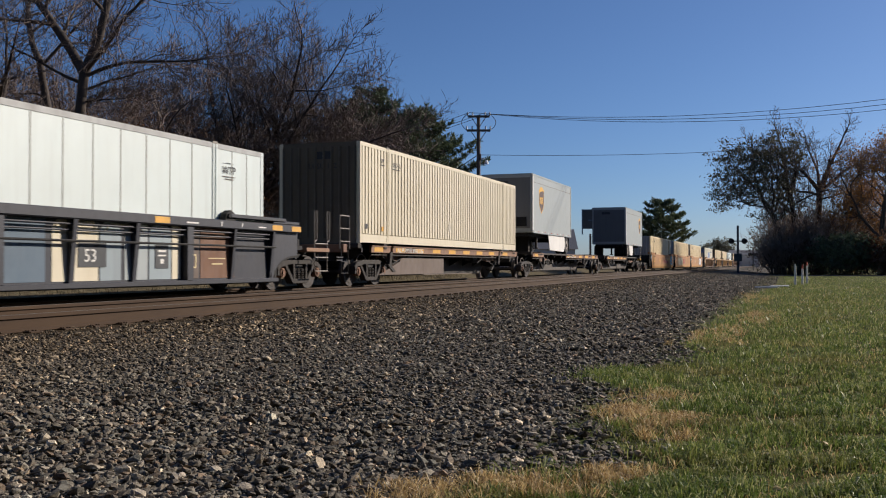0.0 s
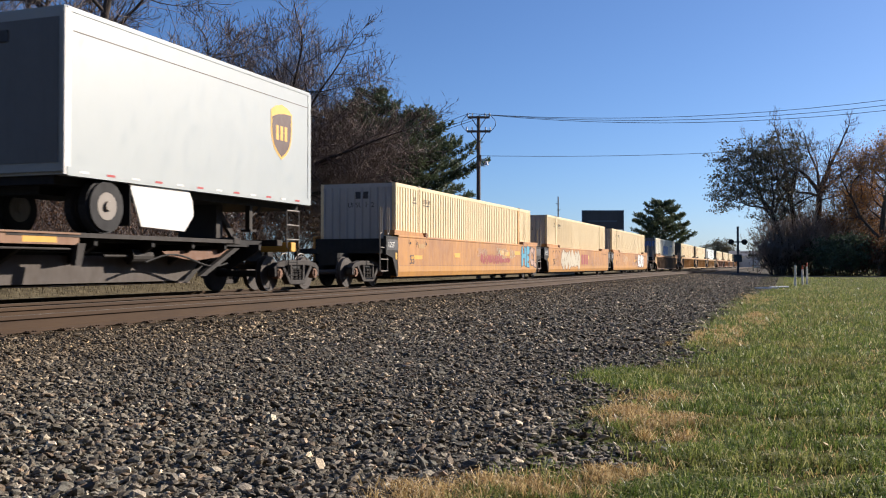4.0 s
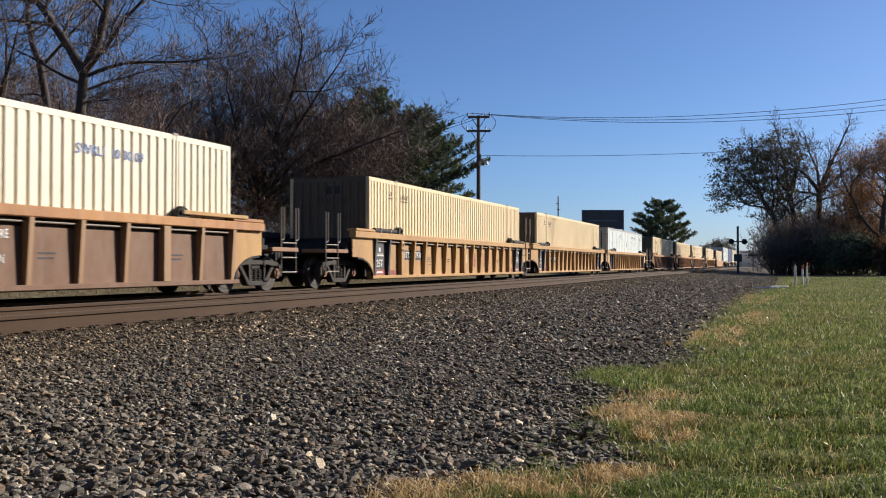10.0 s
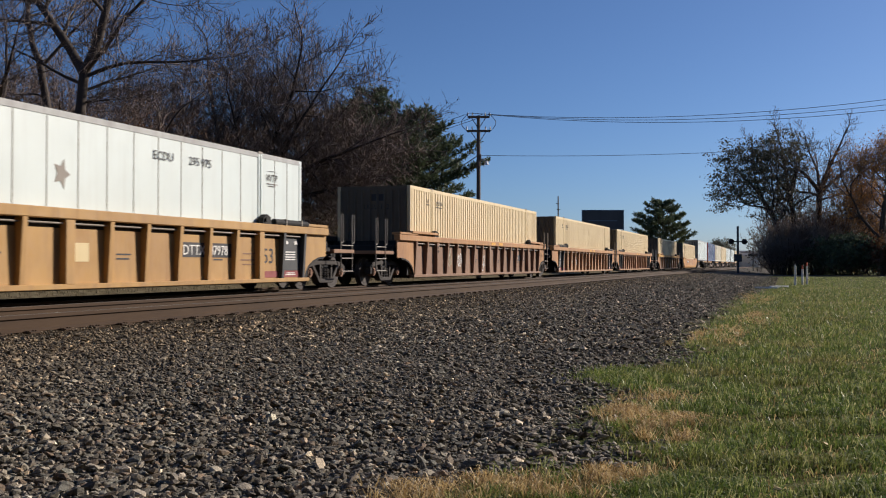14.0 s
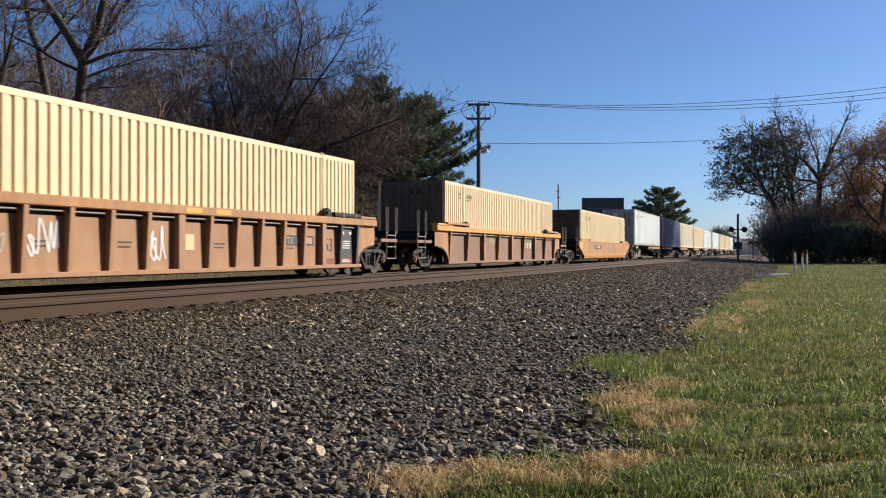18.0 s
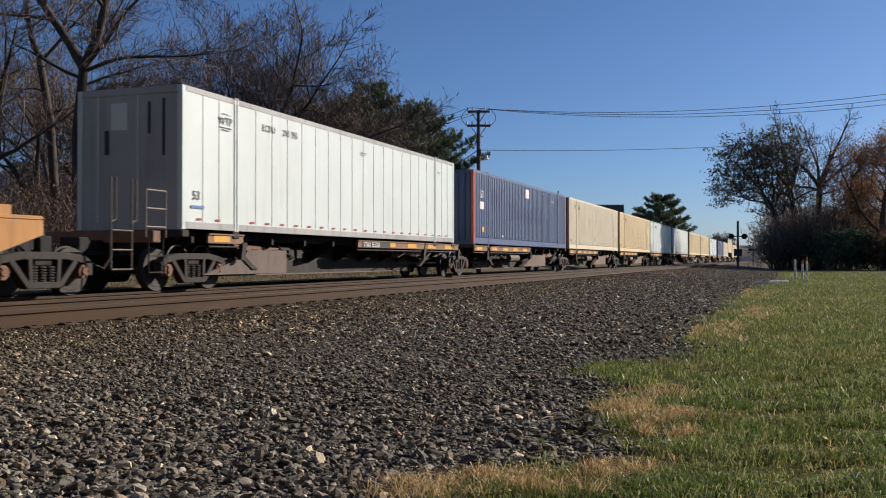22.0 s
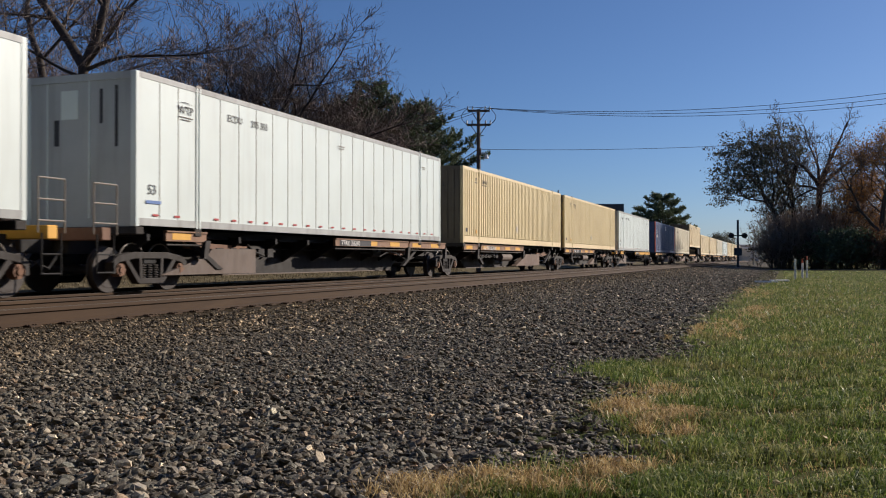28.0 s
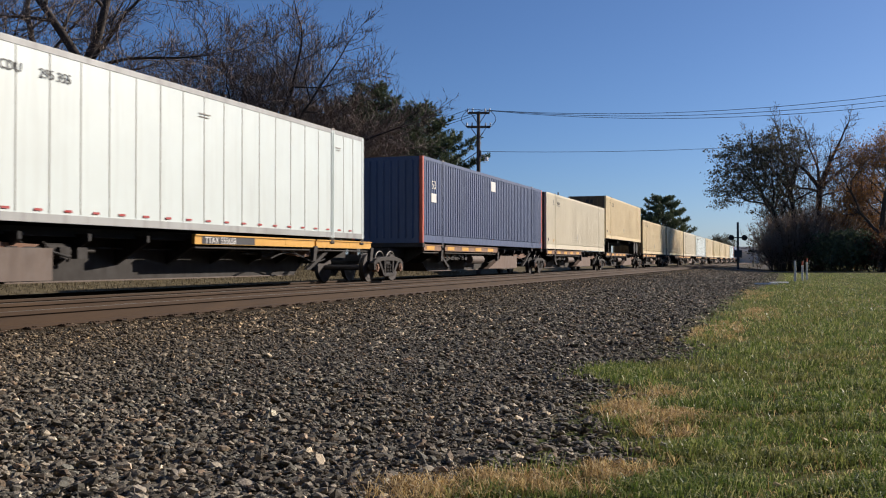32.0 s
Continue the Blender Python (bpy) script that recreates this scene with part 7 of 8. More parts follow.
def fill(rng, nodes, parent, goals, step, reach, kill, wild, rounds=160):
    """Grow limbs into a cloud of goals: each goal pulls the nearest node a step towards it until it is reached."""
    nodes, parent = [np.array(p, float) for p in nodes], list(parent)
    goals = goals.copy()
    arr = np.array(nodes)
    dist = np.linalg.norm(goals[:, None] - arr[None], axis=2)
    near, best = dist.argmin(1), dist.min(1)
    for _ in range(rounds):
        pull = best < reach
        if not pull.any():
            break
        fresh = []
        for k in np.unique(near[pull]):
            w = goals[pull & (near == k)] - nodes[k]
            d = (w / np.linalg.norm(w, axis=1, keepdims=True)).mean(0) + rng.normal(0, wild, 3)
            d /= max(np.linalg.norm(d), 1e-6)
            p = nodes[k] + d * step
            if parent[k] is not None and np.linalg.norm(p - nodes[parent[k]]) < 0.35 * step:
                continue
            fresh.append((p, int(k)))
        if not fresh:
            break
        base = len(nodes)
        for p, k in fresh:
            nodes.append(p), parent.append(k)
        d = np.linalg.norm(goals[:, None] - np.array([p for p, _ in fresh])[None], axis=2)
        m, i = d.min(1), d.argmin(1)
        near, best = np.where(m < best, base + i, near), np.minimum(m, best)
        alive = best > kill
        goals, near, best = goals[alive], near[alive], best[alive]
        if not len(goals):
            break
    return np.array(nodes), parent


def dome_tree(seed, base, trunk_r, trunk, crowns, label, goals=900, step=0.42, twigs=4, twig=0.75, fine=0.012, leaves=None, per=6, leaf_size=0.1, clump=0.4, flat=1.0, keep=1.0, hollow=0.08, rise=0.12, wild=0.26):
    """A broadleaf tree whose limbs fill a crown made of egg shapes (x, y, z, half width, half height), on a bent trunk."""
    rng = np.random.default_rng(seed)
    tree = tagged(new("tree"), label, "tree", "trees beside the line")
    tree.location = base
    vol = np.array([c[3] ** 2 * c[4] for c in crowns])
    cloud = []
    for c, m in zip(crowns, np.maximum(40, goals * vol / vol.sum()).astype(int)):
        u = rng.normal(size=(m, 3))
        u *= (hollow + (1 - hollow) * rng.random((m, 1)) ** 0.45) / np.linalg.norm(u, axis=1, keepdims=True)
        u *= 1 + 0.12 * np.sin(5 * np.arctan2(u[:, 1:2], u[:, :1]) + seed)
        cloud.append(np.array(c[:3]) + u * (c[3], c[3], c[4]))
    cloud = np.concatenate(cloud)
    cloud = cloud[cloud[:, 2] > trunk[-1][2] * 0.72]
    pts, par = [], []
    for a, b in zip(trunk, trunk[1:]):
        n = max(1, round(float(np.linalg.norm(np.subtract(b, a))) / step))
        for k in range(n):
            pts.append(np.array(a) + np.subtract(b, a) * (k / n) + rng.normal(0, 0.02, 3))
            par.append(len(pts) - 2 if len(pts) > 1 else None)
    nodes, parent = fill(rng, pts, par, cloud, step, step * 7, step * 1.3, wild)
    n = len(nodes)
    kids = np.zeros(n, int)
    load = np.zeros(n)
    for i in range(n - 1, 0, -1):
        load[i] = max(load[i], 1.0)
        load[parent[i]] += load[i]
        kids[parent[i]] += 1
    r = trunk_r * (load / load[0]) ** 0.52
    r[0] *= 1.3
    t, tips = Tubes(fine), []
    for i in range(1, n):
        k = parent[i]
        ra, rb = max(min(r[k], r[i] * 1.25), fine), max(r[i], fine)
        t.add(Vector(nodes[k]), Vector(nodes[i]), ra, rb, 9 if rb > 0.13 else 7 if rb > 0.06 else 5 if rb > 0.03 else 3)
        if load[i] < 9:
            d = nodes[i] - nodes[k]
            d = d / np.linalg.norm(d)
            for _ in range(twigs if kids[i] == 0 else max(1, twigs // 2)):
                w = d + rng.normal(0, 0.62, 3) + (0, 0, rise)
                w /= np.linalg.norm(w)
                q = Vector(nodes[i] + w * twig * rng.uniform(0.5, 1.2))
                mid = Vector(nodes[i]).lerp(q, 0.5) + Vector(rng.normal(0, 0.07 * twig, 3))
                t.blade(Vector(nodes[i]), mid, fine * 0.9), t.blade(mid, q, fine * 0.7)
                for _ in range(3):
                    t.blade(mid, mid + Vector(w + rng.normal(0, 0.7, 3)) * twig * 0.5, fine * 0.75)
                tips.append(q)
    part("trunk", t.mesh("trunk", (9, 7, 5), BARK), BARK, tree)
    part("bare_crown", t.mesh("bare_crown", (3, 2), TWIG), TWIG, tree, "haze of fine bare twigs")
    if leaves:
        tips = [p for p in tips if rng.random() < keep]
        part("foliage", leaf_quads("foliage", tips, per, clump, leaf_size, leaves, seed, flat), leaves, tree)
    return tree


def build_trees():
    limb_tree(3, on_ground(K(136), 34), 0.25, ((0, 0, -0.3), (0.06, 0, 2.5), (0.02, 0, 5.2), (0.18, 0.1, 7.4)), [(1, -0.66, 0.1, 1.0, 7.0, 0.19), (1, 0.44, 0.1, 1.0, 7.0, 0.19), (1, 1.0, -0.2, 0.62, 5.6, 0.1), (0.96, -0.5, 0.9, 0.8, 4.6, 0.08), (0.84, 0.9, 0.2, 0.2, 2.6, 0.045), (0.98, 1.0, 0.3, 0.36, 5.2, 0.08), (0.94, -1.0, -0.1, 0.45, 4.6, 0.07), (0.9, 0.5, 0.8, 0.4, 3.6, 0.06)], "tall bare deciduous tree with a forked trunk and fine twigs", 0.012, 0.012, 0.8)
    limb_tree(5, on_ground(K(104), 37), 0.2, ((0, 0, -0.3), (-0.2, 0, 3.0), (-0.55, 0.1, 6.0), (-1.2, 0.2, 8.6)), [(1, -0.4, 0.1, 1.0, 6.0, 0.14), (0.97, 0.5, 0.4, 0.8, 4.6, 0.08), (0.8, -0.9, 0.2, 0.4, 3.6, 0.05), (0.7, 0.7, 0.6, 0.3, 3.0, 0.05)], "bare tree with a leaning trunk and many thin branches", 0.012, 0.012, 0.65)
    limb_tree(6, on_ground(K(-30), 36), 0.2, ((0, 0, -0.3), (0.1, 0, 3.5), (0.3, 0.2, 6.5)), fan(6, 6, 0.3, 1.2, 5.5, 0.1, 0.6), "bare tree with many thin branches", 0.012, 0.02, 0.65)
    limb_tree(8, on_ground(K(454), 57), 0.42, ((0, 0, -0.3), (0.1, 0, 2.0), (-0.05, 0, 4.2)), [(1, -0.45, 0.1, 1.0, 9.6, 0.22), (1, 0.28, -0.2, 1.0, 9.6, 0.22), (0.95, 0.9, -0.1, 0.85, 9.2, 0.21), (0.95, -0.95, -0.2, 0.85, 9.6, 0.2), (0.85, 1.0, -0.2, 0.42, 7.6, 0.16), (0.85, -1.0, -0.3, 0.36, 7.8, 0.16), (1, -0.1, 0.3, 1.0, 9.4, 0.17), (0.9, 0.6, 0.8, 0.8, 8.6, 0.14), (0.9, -0.6, 0.8, 0.8, 8.6, 0.14), (0.95, 0.3, -0.9, 0.9, 8.0, 0.14), (0.95, -0.4, -0.9, 0.7, 7.6, 0.13), (1, 0.58, 0.2, 1.0, 9.2, 0.18), (0.9, 1.0, 0.3, 0.62, 8.6, 0.16), (1, -0.7, 0.2, 1.0, 9.2, 0.17)] + fan(8, 6, 0.3, 1.0, 7.8, 0.13, 0.8), "spreading bare tree with a wide dome of curving limbs", 0.018, -0.004, 1.0)
    limb_tree(9, on_ground(K(322), 60), 0.26, ((0, 0, -0.3), (-0.2, 0, 3.4)), fan(9, 8, 0.2, 1.3, 7.0, 0.12, 0.6), "bare tree with dense brown twigs", 0.017, 0.01, 0.75)
    limb_tree(12, on_ground(K(584), 62), 0.28, ((0, 0, -0.3), (0.2, 0, 3.0)), fan(12, 9, 0.15, 1.35, 6.8, 0.13, 0.5), "bare grey-brown tree beside the pines", 0.017, 0.01, 0.68)
    bare_tree(14, on_ground(K(235), 44), 10.5, (0.0, 0.0), 0.2, "smaller tree holding russet leaves", 4, 0.55, 0.25, leaves=RUSSET, per=3, leaf_size=0.05, width=8, keep=0.5)
    for k, (x, d, h) in enumerate(((60, 46, 12.0), (200, 52, 12.5), (-10, 60, 14.0), (275, 62, 14.5), (120, 64, 14), (415, 70, 12.0), (525, 72, 11.5))):
        bare_tree(18 + 200 * k, on_ground(K(x), d), h, (0.0, 0.0), 0.2, "bare russet tree in the thicket behind the tracks", 4, 0.58, 0.25, stems=4, width=10, leaves=RUSSET, per=2, leaf_size=0.05, keep=0.4)
    bare_tree(17, on_ground(K(630), 76), 13.6, (0.0, 0.0), 0.25, "bare tree behind the pines", 4, 0.5, 0.3, width=8)
    pine_tree(21, on_ground(K(656), 68), 13.0, 4.4, "dark green pine with ragged boughs")
    pine_tree(22, on_ground(K(738), 67), 11.3, 4.5, "dark green pine with long boughs and a bowed top", 0.08, tiers=28, ragged=0.4)
    pine_tree(25, on_ground(K(702), 73), 12.0, 4.2, "pine standing close between two others", 0.08)
    pine_tree(23, on_ground(K(622), 72), 12.6, 4.4, "dull green pine behind bare branches", tiers=22)
    for k, (x, d, h, w, m) in enumerate(((215, 33, 4.5, 3.5, RUSSET), (300, 38, 5.0, 4.5, RUSSET), (60, 31, 3.2, 3.0, RUSSET), (390, 45, 4.5, 4.0, RUSSET), (520, 55, 5, 4.5, RUSSET), (600, 60, 5, 5, DARKLEAF), (10, 36, 4, 4, RUSSET), (330, 60, 6, 6, DARKLEAF), (450, 70, 7, 7, DARKLEAF), (560, 80, 7, 7, DARKLEAF), (40, 40, 5, 6, TWIG), (130, 42, 5.5, 6, RUSSET), (190, 40, 7, 6, RUSSET), (260, 46, 8, 7, RUSSET), (345, 50, 6.5, 7, TWIG), (420, 54, 6, 7, TWIG), (500, 62, 7, 8, TWIG), (90, 54, 7, 8, DARKLEAF), (240, 58, 8, 8, DARKLEAF))):
        shrub(40 + k, on_ground(K(x), d), h, w, m, "leggy russet shrub under the bare trees" if m is RUSSET else "tangle of bare brushwood under the trees" if m is TWIG else "dense dull undergrowth below the trees", per=5 if m is RUSSET else 9, size=0.05 if m is RUSSET else 0.1, stems=12, fine=0.013)
    # across the road on the camera's side
    limb_tree(61, on_ground(K(1413), 106), 0.36, ((0, 0, -0.3), (-0.2, 0, 4.5), (-0.8, 0, 9.0)), [(1, -0.15, 0, 1, 6.9, 0.26), (1, 0.35, 0.3, 1, 6.4, 0.2), (1, -0.62, 0, 1, 6.6, 0.2), (0.9, -0.95, 0.2, 0.7, 5.8, 0.16), (0.85, 0.9, -0.3, 0.6, 4.6, 0.13), (0.75, -0.9, -0.3, 0.5, 4.6, 0.12), (0.95, 0.1, -0.7, 0.9, 5.4, 0.15)], "big dark tree, bare on top, with a tall trunk", 0.022, -0.004, 0.7)
    dome_tree(62, on_ground(K(1385), 104), 0.32, ((0, 0, -0.3), (-0.3, 0, 4), (-1.0, 0, 7.0)), ((-3.6, 0, 11.2, 3.8, 4.0), (-4.8, 0, 9.0, 3.0, 1.9), (-0.4, 0, 12.8, 3.0, 3.6), (-0.6, 0, 8.0, 2.4, 2.2)), "tree with dull olive leaves in flat sprays", 800, 0.5, 3, 0.9, 0.02, DARKLEAF, 12, 0.15, 0.42, 0.28, 0.9)
    limb_tree(67, on_ground(K(1448), 108), 0.46, ((0, 0, -0.3), (0, 0, 5), (0.2, 0, 9.4)), [(1, 0.3, 0, 1, 7.0, 0.3), (1, -0.5, 0, 0.9, 6.6, 0.26), (1, -0.1, 0.5, 1, 6.8, 0.22), (1, 0.85, 0, 0.75, 5.6, 0.22), (0.96, -0.95, 0.1, 0.5, 4.8, 0.17), (0.96, 0.1, -0.7, 0.9, 5.8, 0.18), (0.9, 0.95, 0.2, 0.3, 4.0, 0.12)], "big tree with a bare crown of strong curving limbs", 0.022, -0.004, 0.66)
    dome_tree(64, on_ground(K(1400), 112), 0.2, ((0, 0, -0.3), (-0.4, 0, 3.4)), ((-1.2, 0, 7.4, 2.6, 2.8),), "leafy olive tree leaning to the tracks", 200, 0.6, 3, 0.9, 0.024, DARKLEAF, 7, 0.13, 0.45, 0.4, 0.6)
    dome_tree(67, on_ground(K(1425), 115), 0.2, ((0, 0, -0.3), (0, 0, 2.5)), ((0, 0, 8.0, 4.6, 5.0),), "slender bare tree in the thicket", 380, 0.6, 4, 1.0, 0.03)
    bare_tree(65, on_ground(K(1562), 98), 15.6, (0.0, 0.0), 0.3, "tree holding rusty autumn leaves", 4, 0.6, 0.25, leaves=AUTUMN, stems=4, per=5, leaf_size=0.1, width=9.5, keep=0.75, fine=0.018)
    bare_tree(66, on_ground(K(1515), 104), 11.5, (0.0, 0.0), 0.26, "brown-leaved tree over a dark hedge", 4, 0.6, 0.25, leaves=AUTUMN, stems=4, per=4, leaf_size=0.1, width=8, keep=0.6, fine=0.018)
    for k, (x, d, h, w, m, per) in enumerate(((1376, 102, 5.0, 4, BRUSH, 0), (1392, 104, 7.5, 5, BRUSH, 0), (1415, 103, 8.5, 6, BRUSH, 0), (1440, 104, 8.5, 6, BRUSH, 0), (1470, 107, 9, 7, RUSSET, 2), (1488, 99, 4.8, 6, NEEDLE, 14), (1515, 99, 4.4, 6, NEEDLE, 14), (1550, 98, 4.5, 5, RUSSET, 8), (1600, 98, 5, 6, RUSSET, 8), (1372, 112, 4.5, 4, BRUSH, 0), (1450, 115, 9, 8, BRUSH, 0), (1405, 118, 9, 7, DARKLEAF, 4), (1385, 120, 6, 6, DARKLEAF, 4), (1530, 112, 8, 7, RUSSET, 8), (1490, 112, 8.5, 7, RUSSET, 4))):
        shrub(80 + k, on_ground(K(x), d), h, w, m, "tangle of grey-brown brushwood behind the road" if m is BRUSH else "dense dark evergreen bush behind the road" if m is NEEDLE else "brown-leaved bush behind the road", stems=26, per=per, size=0.15, fine=0.034)
    pine_tree(24, on_ground(K(1172), 130), 10.0, 4.3, "broad pine with flat tiers beyond the tracks", 0.16, tiers=15, ragged=0.4, per=22, size=0.42, widen=2.0)
    for k, (x, d, h) in enumerate(((1272, 330, 10), (1255, 340, 8), (1290, 350, 9), (870, 120, 3.4), (835, 110, 4), (930, 150, 4))):
        bare_tree(100 + k, on_ground(K(x), d), h, (0, 0), 0.25, "small hazy bare tree in the distance", 3, 0.6, 0.25, leaves=DARKLEAF, per=5, leaf_size=0.22)


def wire_run(name, a, b, sag, r, label):
    bm = bmesh.new()
    a, b = Vector(a), Vector(b)
    pts = []
    for k in range(13):
        u = k / 12
        p = a.lerp(b, u)
        p.z -= sag * 4 * u * (1 - u)
        pts.append(p)
    rod(bm, pts, r, 5)
    o = new(name, finish(name, bm, WIRE))
    return tagged(o, label, "cable", "overhead wires")


def build_lineside():
    # utility pole with two crossarms, insulators and jumper loops
    base = on_ground(K(847), 60)
    pole = tagged(new("utility_pole"), "tall wooden utility pole with two crossarms and a lamp", "utility pole")
    pole.location = base
    h = 10.4 - base.z
    a = radians(YAW)
    pole.rotation_euler = (0, 0, a)
    bm = bmesh.new()
    tube(bm, (0, 0, -0.3), (0, 0, h), 0.16, 0.11, 12)
    part("shaft", bm, POLE_WOOD, pole)
    for z, w in ((h - 0.1, 0.7), (h - 1.0, 0.75)):
        arm = part("crossarm", boxes((-w, w, -0.16, -0.06, z - 0.07, z + 0.07)), POLE_WOOD, pole)
        for x in (-w, -w * 0.55, w * 0.6, w):
            bm = bmesh.new()
            tube(bm, (x, -0.11, z + 0.05), (x, -0.11, z + 0.28), 0.05, 0.04, 8)
            part("insulator", bm, WHITE_POST, arm)
        bm = bmesh.new()
        for s in (-1, 1):
            rod(bm, [(s * w * 0.7, -0.1, z), (0, -0.1, z - 0.75)], 0.025)
        part("brace", bm, POLE_WOOD, arm)
    for s in (-1, 1):
        bm = bmesh.new()
        pts = [(s * (0.65 + 0.45 * math.sin(u * math.pi)), -0.2, h + 0.1 - 1.2 * u) for u in np.linspace(0, 1, 9)]
        rod(bm, pts, 0.02)
        part("jumper_loop", bm, WIRE, pole)
    bm = bmesh.new()
    tube(bm, (0.1, -0.05, h - 2.9), (0.1, -0.05, h - 2.5), 0.09, 0.08, 10)
    part("transformer_box", bm, POLE_WOOD, pole)
    bm = bmesh.new()
    rod(bm, [(0, 0, h - 2.9), (0.45, 0, h - 2.8)], 0.03)
    tube(bm, (0.5, 0, h - 3.15), (0.5, 0, h - 2.9), 0.16, 0.08, 10)
    part("lamp_head", bm, WHITE_POST, pole, "small white area lamp")
    top = base + Vector((0, 0, h))
    for k, (x, dz) in enumerate(((-0.55, 0.15), (0.35, 0.1), (0.65, 0.05))):
        p = cam_place(K(846) + x / 60, 60 - 0.1, top.z + dz)
        wire_run("power_line", p, cam_place(K(1568) * 1.12, 52 + k * 0.3, EYE_Z + (468.6 - 180 - k * 8) / 1660 * 55), 0.75, 0.016, "thin dark power line across the sky")
        wire_run("power_line", p, cam_place(K(560), 80, 10.0 + 1.4 * dz - 0.25 * k), 0.3, 0.016, "thin dark power line behind the trees")
    wire_run("service_line", cam_place(K(850), 60, EYE_Z + 7.0), cam_place(K(1310), 66, EYE_Z + 8.0), 0.15, 0.015, "single thin dark service wire")
    wire_run("service_line", cam_place(K(846), 60, EYE_Z + 7.0), cam_place(K(700), 90, EYE_Z + 6.2), 0.3, 0.03, "sagging dark service cable")
    # small pole far off
    far = on_ground(K(988), 150)
    sp = tagged(new("utility_pole"), "slim utility pole in the distance", "utility pole")
    sp.location = far
    bm = bmesh.new()
    tube(bm, (0, 0, -0.3), (0, 0, 11.4), 0.13, 0.1, 8)
    part("shaft", bm, POLE_WOOD, sp)
    part("crossarm", boxes((-0.35, 0.15, -0.05, 0.05, 10.2, 10.3)), POLE_WOOD, sp)
    part("crossarm", boxes((-0.2, 0.35, -0.05, 0.05, 9.2, 9.3)), POLE_WOOD, sp)
    # dark billboard seen from behind
    bb = tagged(new("billboard"), "dark back of a roadside billboard on posts", "billboard")
    bb.location = on_ground(K(1067), 150)
    bb.rotation_euler = (0, 0, a)
    z0 = EYE_Z + (468.6 - 405) / 1660 * 150 - bb.location.z
    part("panel", boxes((-3.3, 3.3, -0.15, 0.15, z0 - 0.1, z0 + 2.9)), PLATE_GREY, bb)
    part("panel_frame", boxes((-3.35, 3.35, -0.2, 0.2, z0 + 2.85, z0 + 3.0), (-3.35, -3.2, -0.2, 0.2, z0 - 1, z0 + 2.9), (3.2, 3.35, -0.2, 0.2, z0 - 1, z0 + 2.9)), STEEL_BLUE, bb)
    bars([(-2.4, 2.2, z0 + 1.2, z0 + 1.35)], STEEL_BLUE, bb, "faint_band", x=0.0).matrix_local = Matrix.Translation((0, -0.17, 0)) @ Matrix.Rotation(math.pi / 2, 4, "Z") @ Matrix.Diagonal((1, -1, 1, 1))
    for x in (-2, 2):
        part("post", boxes((x - 0.15, x + 0.15, -0.15, 0.15, -0.4, z0 - 0.9)), POLE_WOOD, bb)
    # level crossing signal
    sg = tagged(new("crossing_signal"), "dark railway crossing signal mast with twin lamp hoods", "signal")
    sg.location = on_ground(K(1306), 100)
    sg.rotation_euler = (0, 0, a)
    gz = sg.location.z
    bm = bmesh.new()
    tube(bm, (0, 0, -0.2), (0, 0, EYE_Z + 4.1 - gz), 0.13, 0.12, 10)
    part("mast", bm, PLATE_GREY, sg)
    zc = EYE_Z + 2.45 - gz
    part("lamp_bar", boxes((-0.75, 0.75, -0.05, 0.05, zc - 0.06, zc + 0.06)), BLACK, sg)
    for s in (-0.7, 0.7):
        bm = bmesh.new()
        tube(bm, (s, 0.05, zc), (s, -0.06, zc), 0.3, 0.3, 16)
        tube(bm, (s, -0.06, zc), (s, -0.35, zc), 0.17, 0.14, 12)
        part("lamp_hood", bm, BLACK, sg)
    part("control_box", boxes((-0.38, 0.38, -0.22, 0.22, 1.25, 2.05)), PLATE_GREY, sg, bevel=0.03)
    bm = boxes((-0.06, 0.06, -0.03, 0.03, zc + 0.8, zc + 1.6))
    part("bell_bracket", bm, PLATE_GREY, sg)
    sg2 = tagged(new("crossing_signal"), "second crossing signal beyond the road", "signal")
    sg2.location = on_ground(K(1333), 140)
    bm = bmesh.new()
    tube(bm, (0, 0, -0.2), (0, 0, 3.4), 0.09, 0.08, 8)
    part("mast", bm, PLATE_GREY, sg2)
    part("lamp_bar", boxes((-0.7, 0.7, -0.1, 0.1, 2.2, 2.6)), BLACK, sg2)
    # marker posts on the verge
    for x, dpt, hh, band in ((1407, 40, 0.88, False), (1420, 43, 0.72, True), (1428, 44, 0.86, True)):
        p = tagged(new("marker_post"), "white plastic marker post with a red top" if band else "plain white marker post on the grass", "post", "marker posts")
        p.location = on_ground(K(x), dpt)
        bm = bmesh.new()
        tube(bm, (0, 0, -0.2), (0, 0, hh), 0.045, 0.045, 10)
        part("shaft", bm, WHITE_POST, p)
        bm = bmesh.new()
        tube(bm, (0, 0, hh), (0, 0, hh + (0.18 if band else 0.03)), 0.037, 0.033, 10)
        part("cap", bm, RED_POST if band else WHITE_POST, p)
    # pale beams lying by the ballast
    for x0, x1, dpt in ((1340, 1372, 34), (1368, 1390, 36.5)):
        o = boxes((-0.42, 0.42, -0.06, 0.06, -0.02, 0.07))
        bmme = finish("fallen_beam", o, WHITE_POST, 0.03)
        b = tagged(new("fallen_beam", bmme), "pale grey beam lying at the ballast edge", "beam", "pale beams on the verge")
        b.location = on_ground(K((x0 + x1) / 2), dpt)
        b.rotation_euler = (0, 0, a - 0.25 + (0.5 if x0 > 1350 else 0))
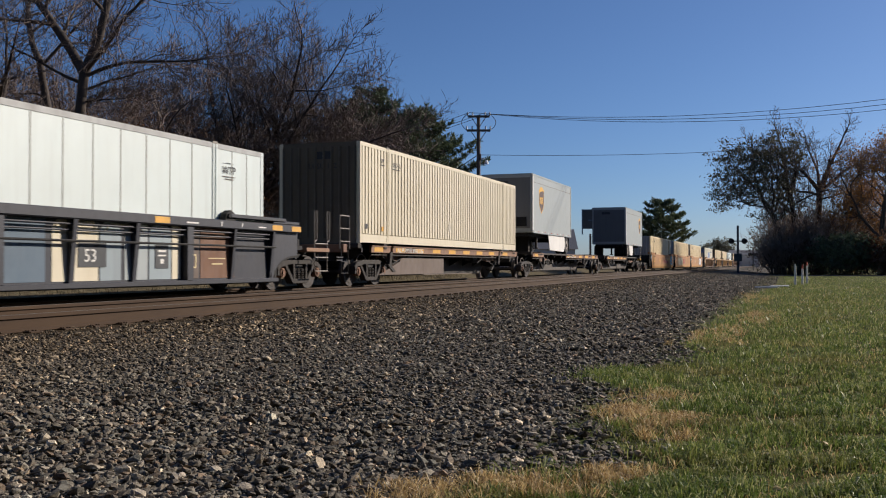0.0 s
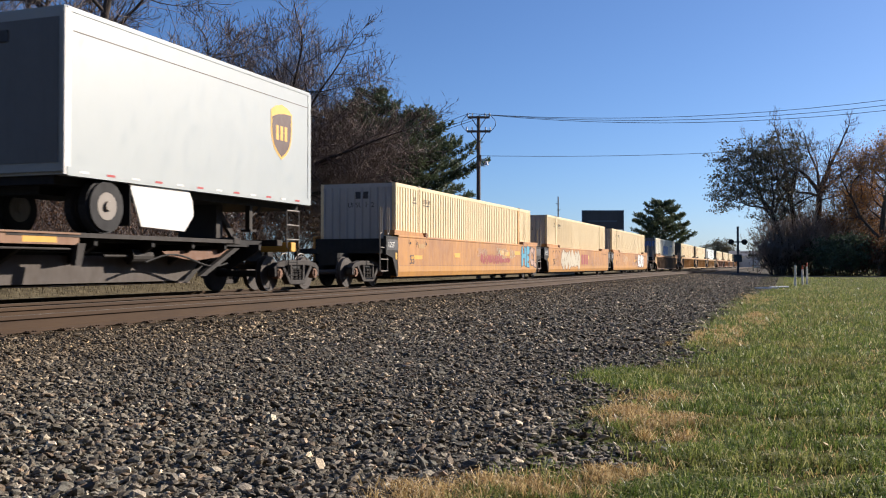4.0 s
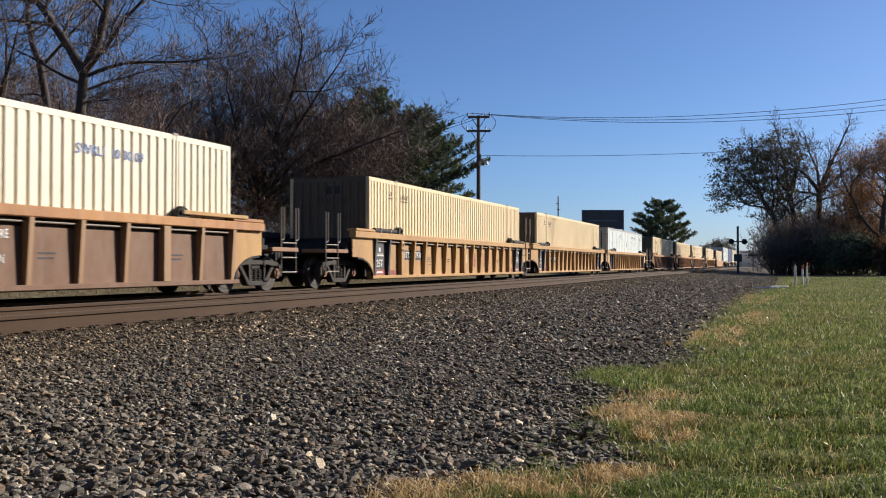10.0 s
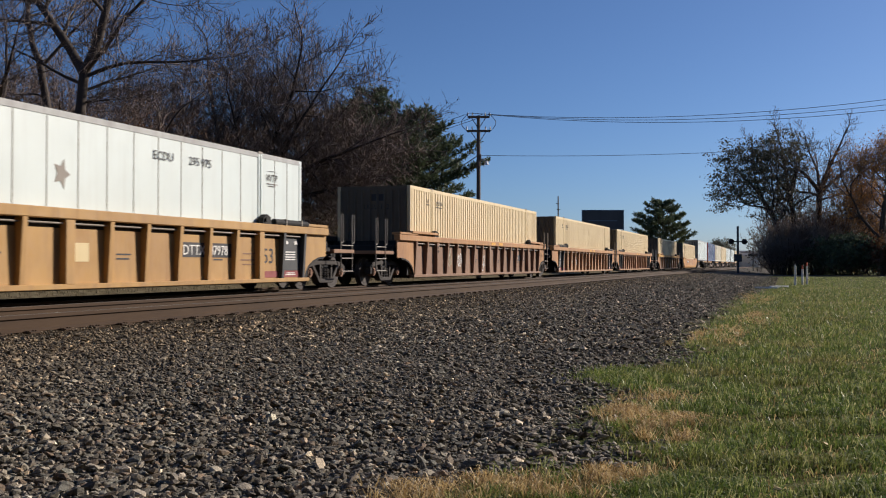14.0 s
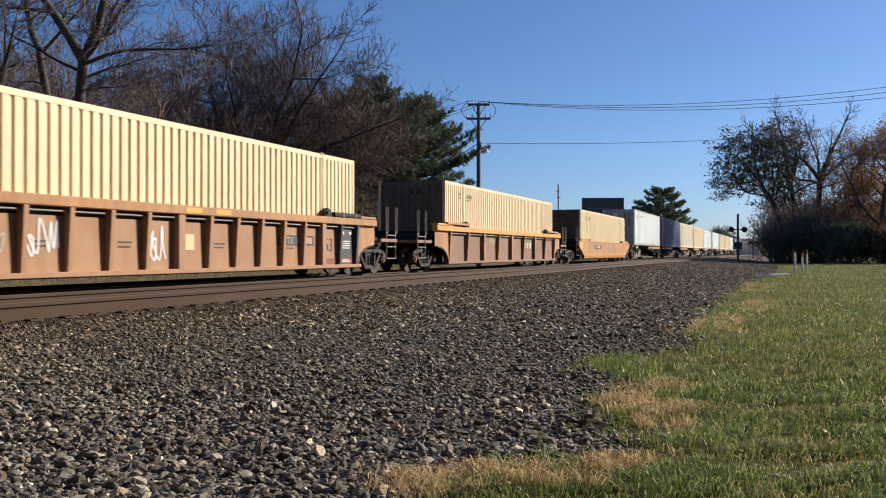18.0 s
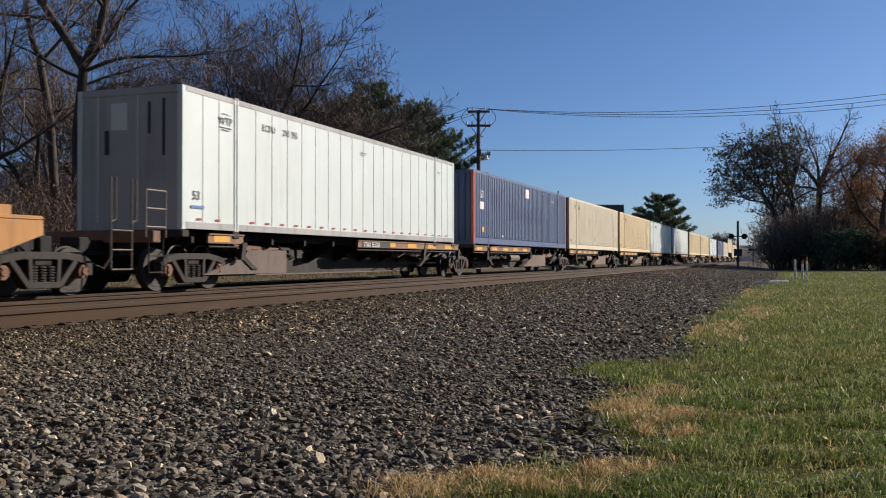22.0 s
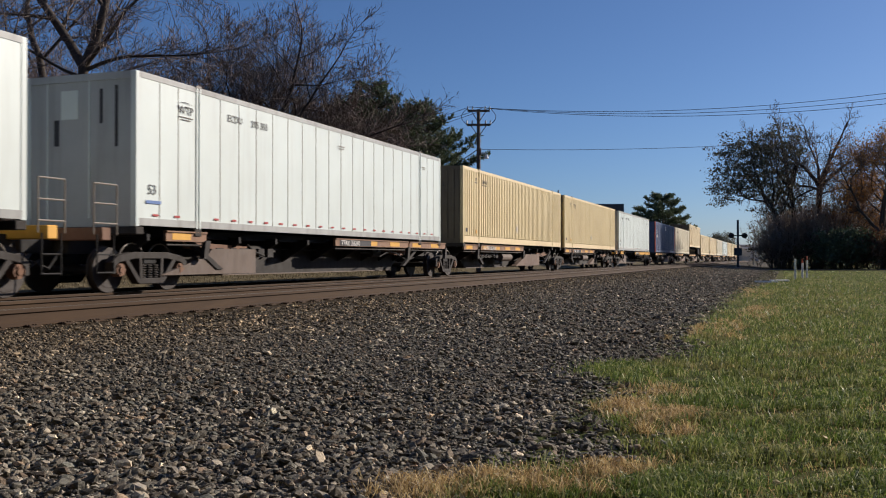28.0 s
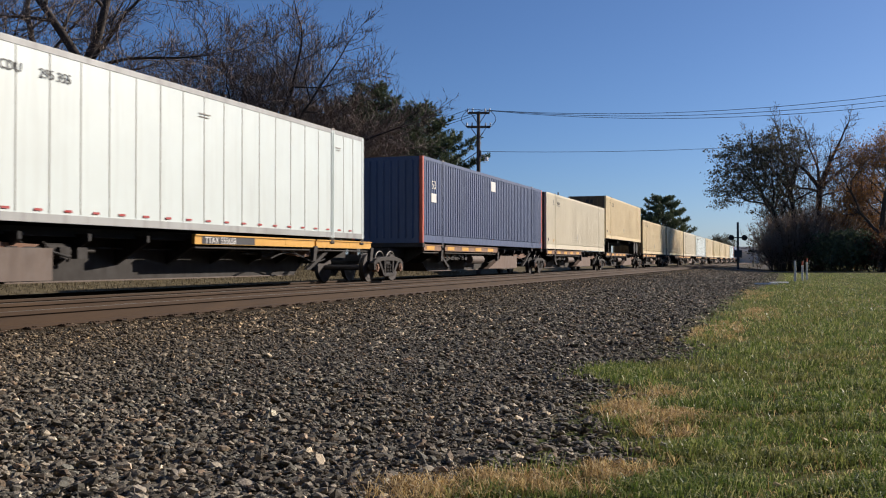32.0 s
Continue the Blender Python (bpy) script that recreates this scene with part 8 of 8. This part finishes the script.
    # leaves and a stone on the grass
    for k, (x, dpt, sz) in enumerate(((1374, 3.45, 0.018), (1172, 4.2, 0.022), (1460, 4.3, 0.03), (900, 3.3, 0.02))):
        bm = bmesh.new()
        prof = [(-1, 0), (-0.4, 0.5), (0.4, 0.45), (1, 0), (0.3, -0.5), (-0.5, -0.45)]
        mid = bm.verts.new((0, 0, 0.25 * sz))
        ring = [bm.verts.new((u * sz, w * sz, 0.1 * sz * (i % 2))) for i, (u, w) in enumerate(prof)]
        for i in range(6):
            bm.faces.new((mid, ring[i], ring[(i + 1) % 6]))
        o = new("fallen_leaf", finish("fallen_leaf", bm, STRAW if k != 1 else CONCRETE))
        tagged(o, "dry pale leaf lying on the grass", "leaf", "fallen leaves")
        o.location = on_ground(K(x), dpt) + Vector((0, 0, 0.03))
        o.rotation_euler = (0.5 if k != 1 else 1.2, 0.2, 0.7 * k)
    # road over the crossing
    road = tagged(new("road"), "grey asphalt road crossing the tracks", "road", kind="structure")
    bm = bmesh.new()
    prev = None
    for k in range(41):
        px = K(1300) + (K(2100) - K(1300)) * k / 40
        q = []
        for dpt in (92, 99):
            p = cam_place(px, dpt, 0)
            q.append(bm.verts.new((p.x, p.y, float(ground_z(p.x, p.y)) + 0.03)))
        if prev:
            bm.faces.new((prev[0], q[0], q[1], prev[1]))
        prev = q
    part("carriageway", bm, ASPHALT, road)
    # houses behind the trees
    for x, dpt, w, dp, hh in ((105, 62, 6, 6, 4.6), (300, 90, 11, 7, 3.6), (940, 140, 12, 8, 2.6), (830, 110, 9, 6, 2.4)):
        house(on_ground(K(x), dpt), w, dp, hh, a)
    # low buildings and a van far beyond the crossing
    shed = tagged(new("shed"), "pale low shed beyond the crossing", "building")
    shed.location = on_ground(K(1318), 260)
    part("wall", boxes((-4, 4, -3, 3, -0.3, 3.2)), SIDING, shed)
    bm = bmesh.new()
    prism(bm, [(-3.4, 3.2), (3.4, 3.2), (0, 4.6)], -4.2, 4.2)
    part("roof", bm, ROOFING, shed)


def house(base, w, dp, h, turn):
    o = tagged(new("house"), "pale-sided house with a grey roof behind the trees", "house", "houses behind the trees")
    o.location, o.rotation_euler = base, (0, 0, turn)
    part("wall", boxes((-w / 2, w / 2, -dp / 2, dp / 2, -0.3, h)), SIDING, o)
    bm = bmesh.new()
    prism(bm, [(-dp / 2 - 0.4, h), (dp / 2 + 0.4, h), (0, h + dp * 0.38)], -w / 2 - 0.4, w / 2 + 0.4)
    part("roof", bm, ROOFING, o)
    for k in range(3):
        x = -w / 2 + w * (k + 0.6) / 3.2
        wd = part("window", boxes((x - 0.55, x + 0.55, -dp / 2 - 0.05, -dp / 2 + 0.02, 1.0, 2.2)), STENCIL, o)
        part("pane", boxes((x - 0.47, x + 0.47, -dp / 2 - 0.06, -dp / 2 - 0.05, 1.08, 2.12)), GLASS, wd)


build_ground()
build_backdrop()
build_tracks()
build_trees()
build_lineside()
build_boxes()
build_cars()
build_cover()
motions()
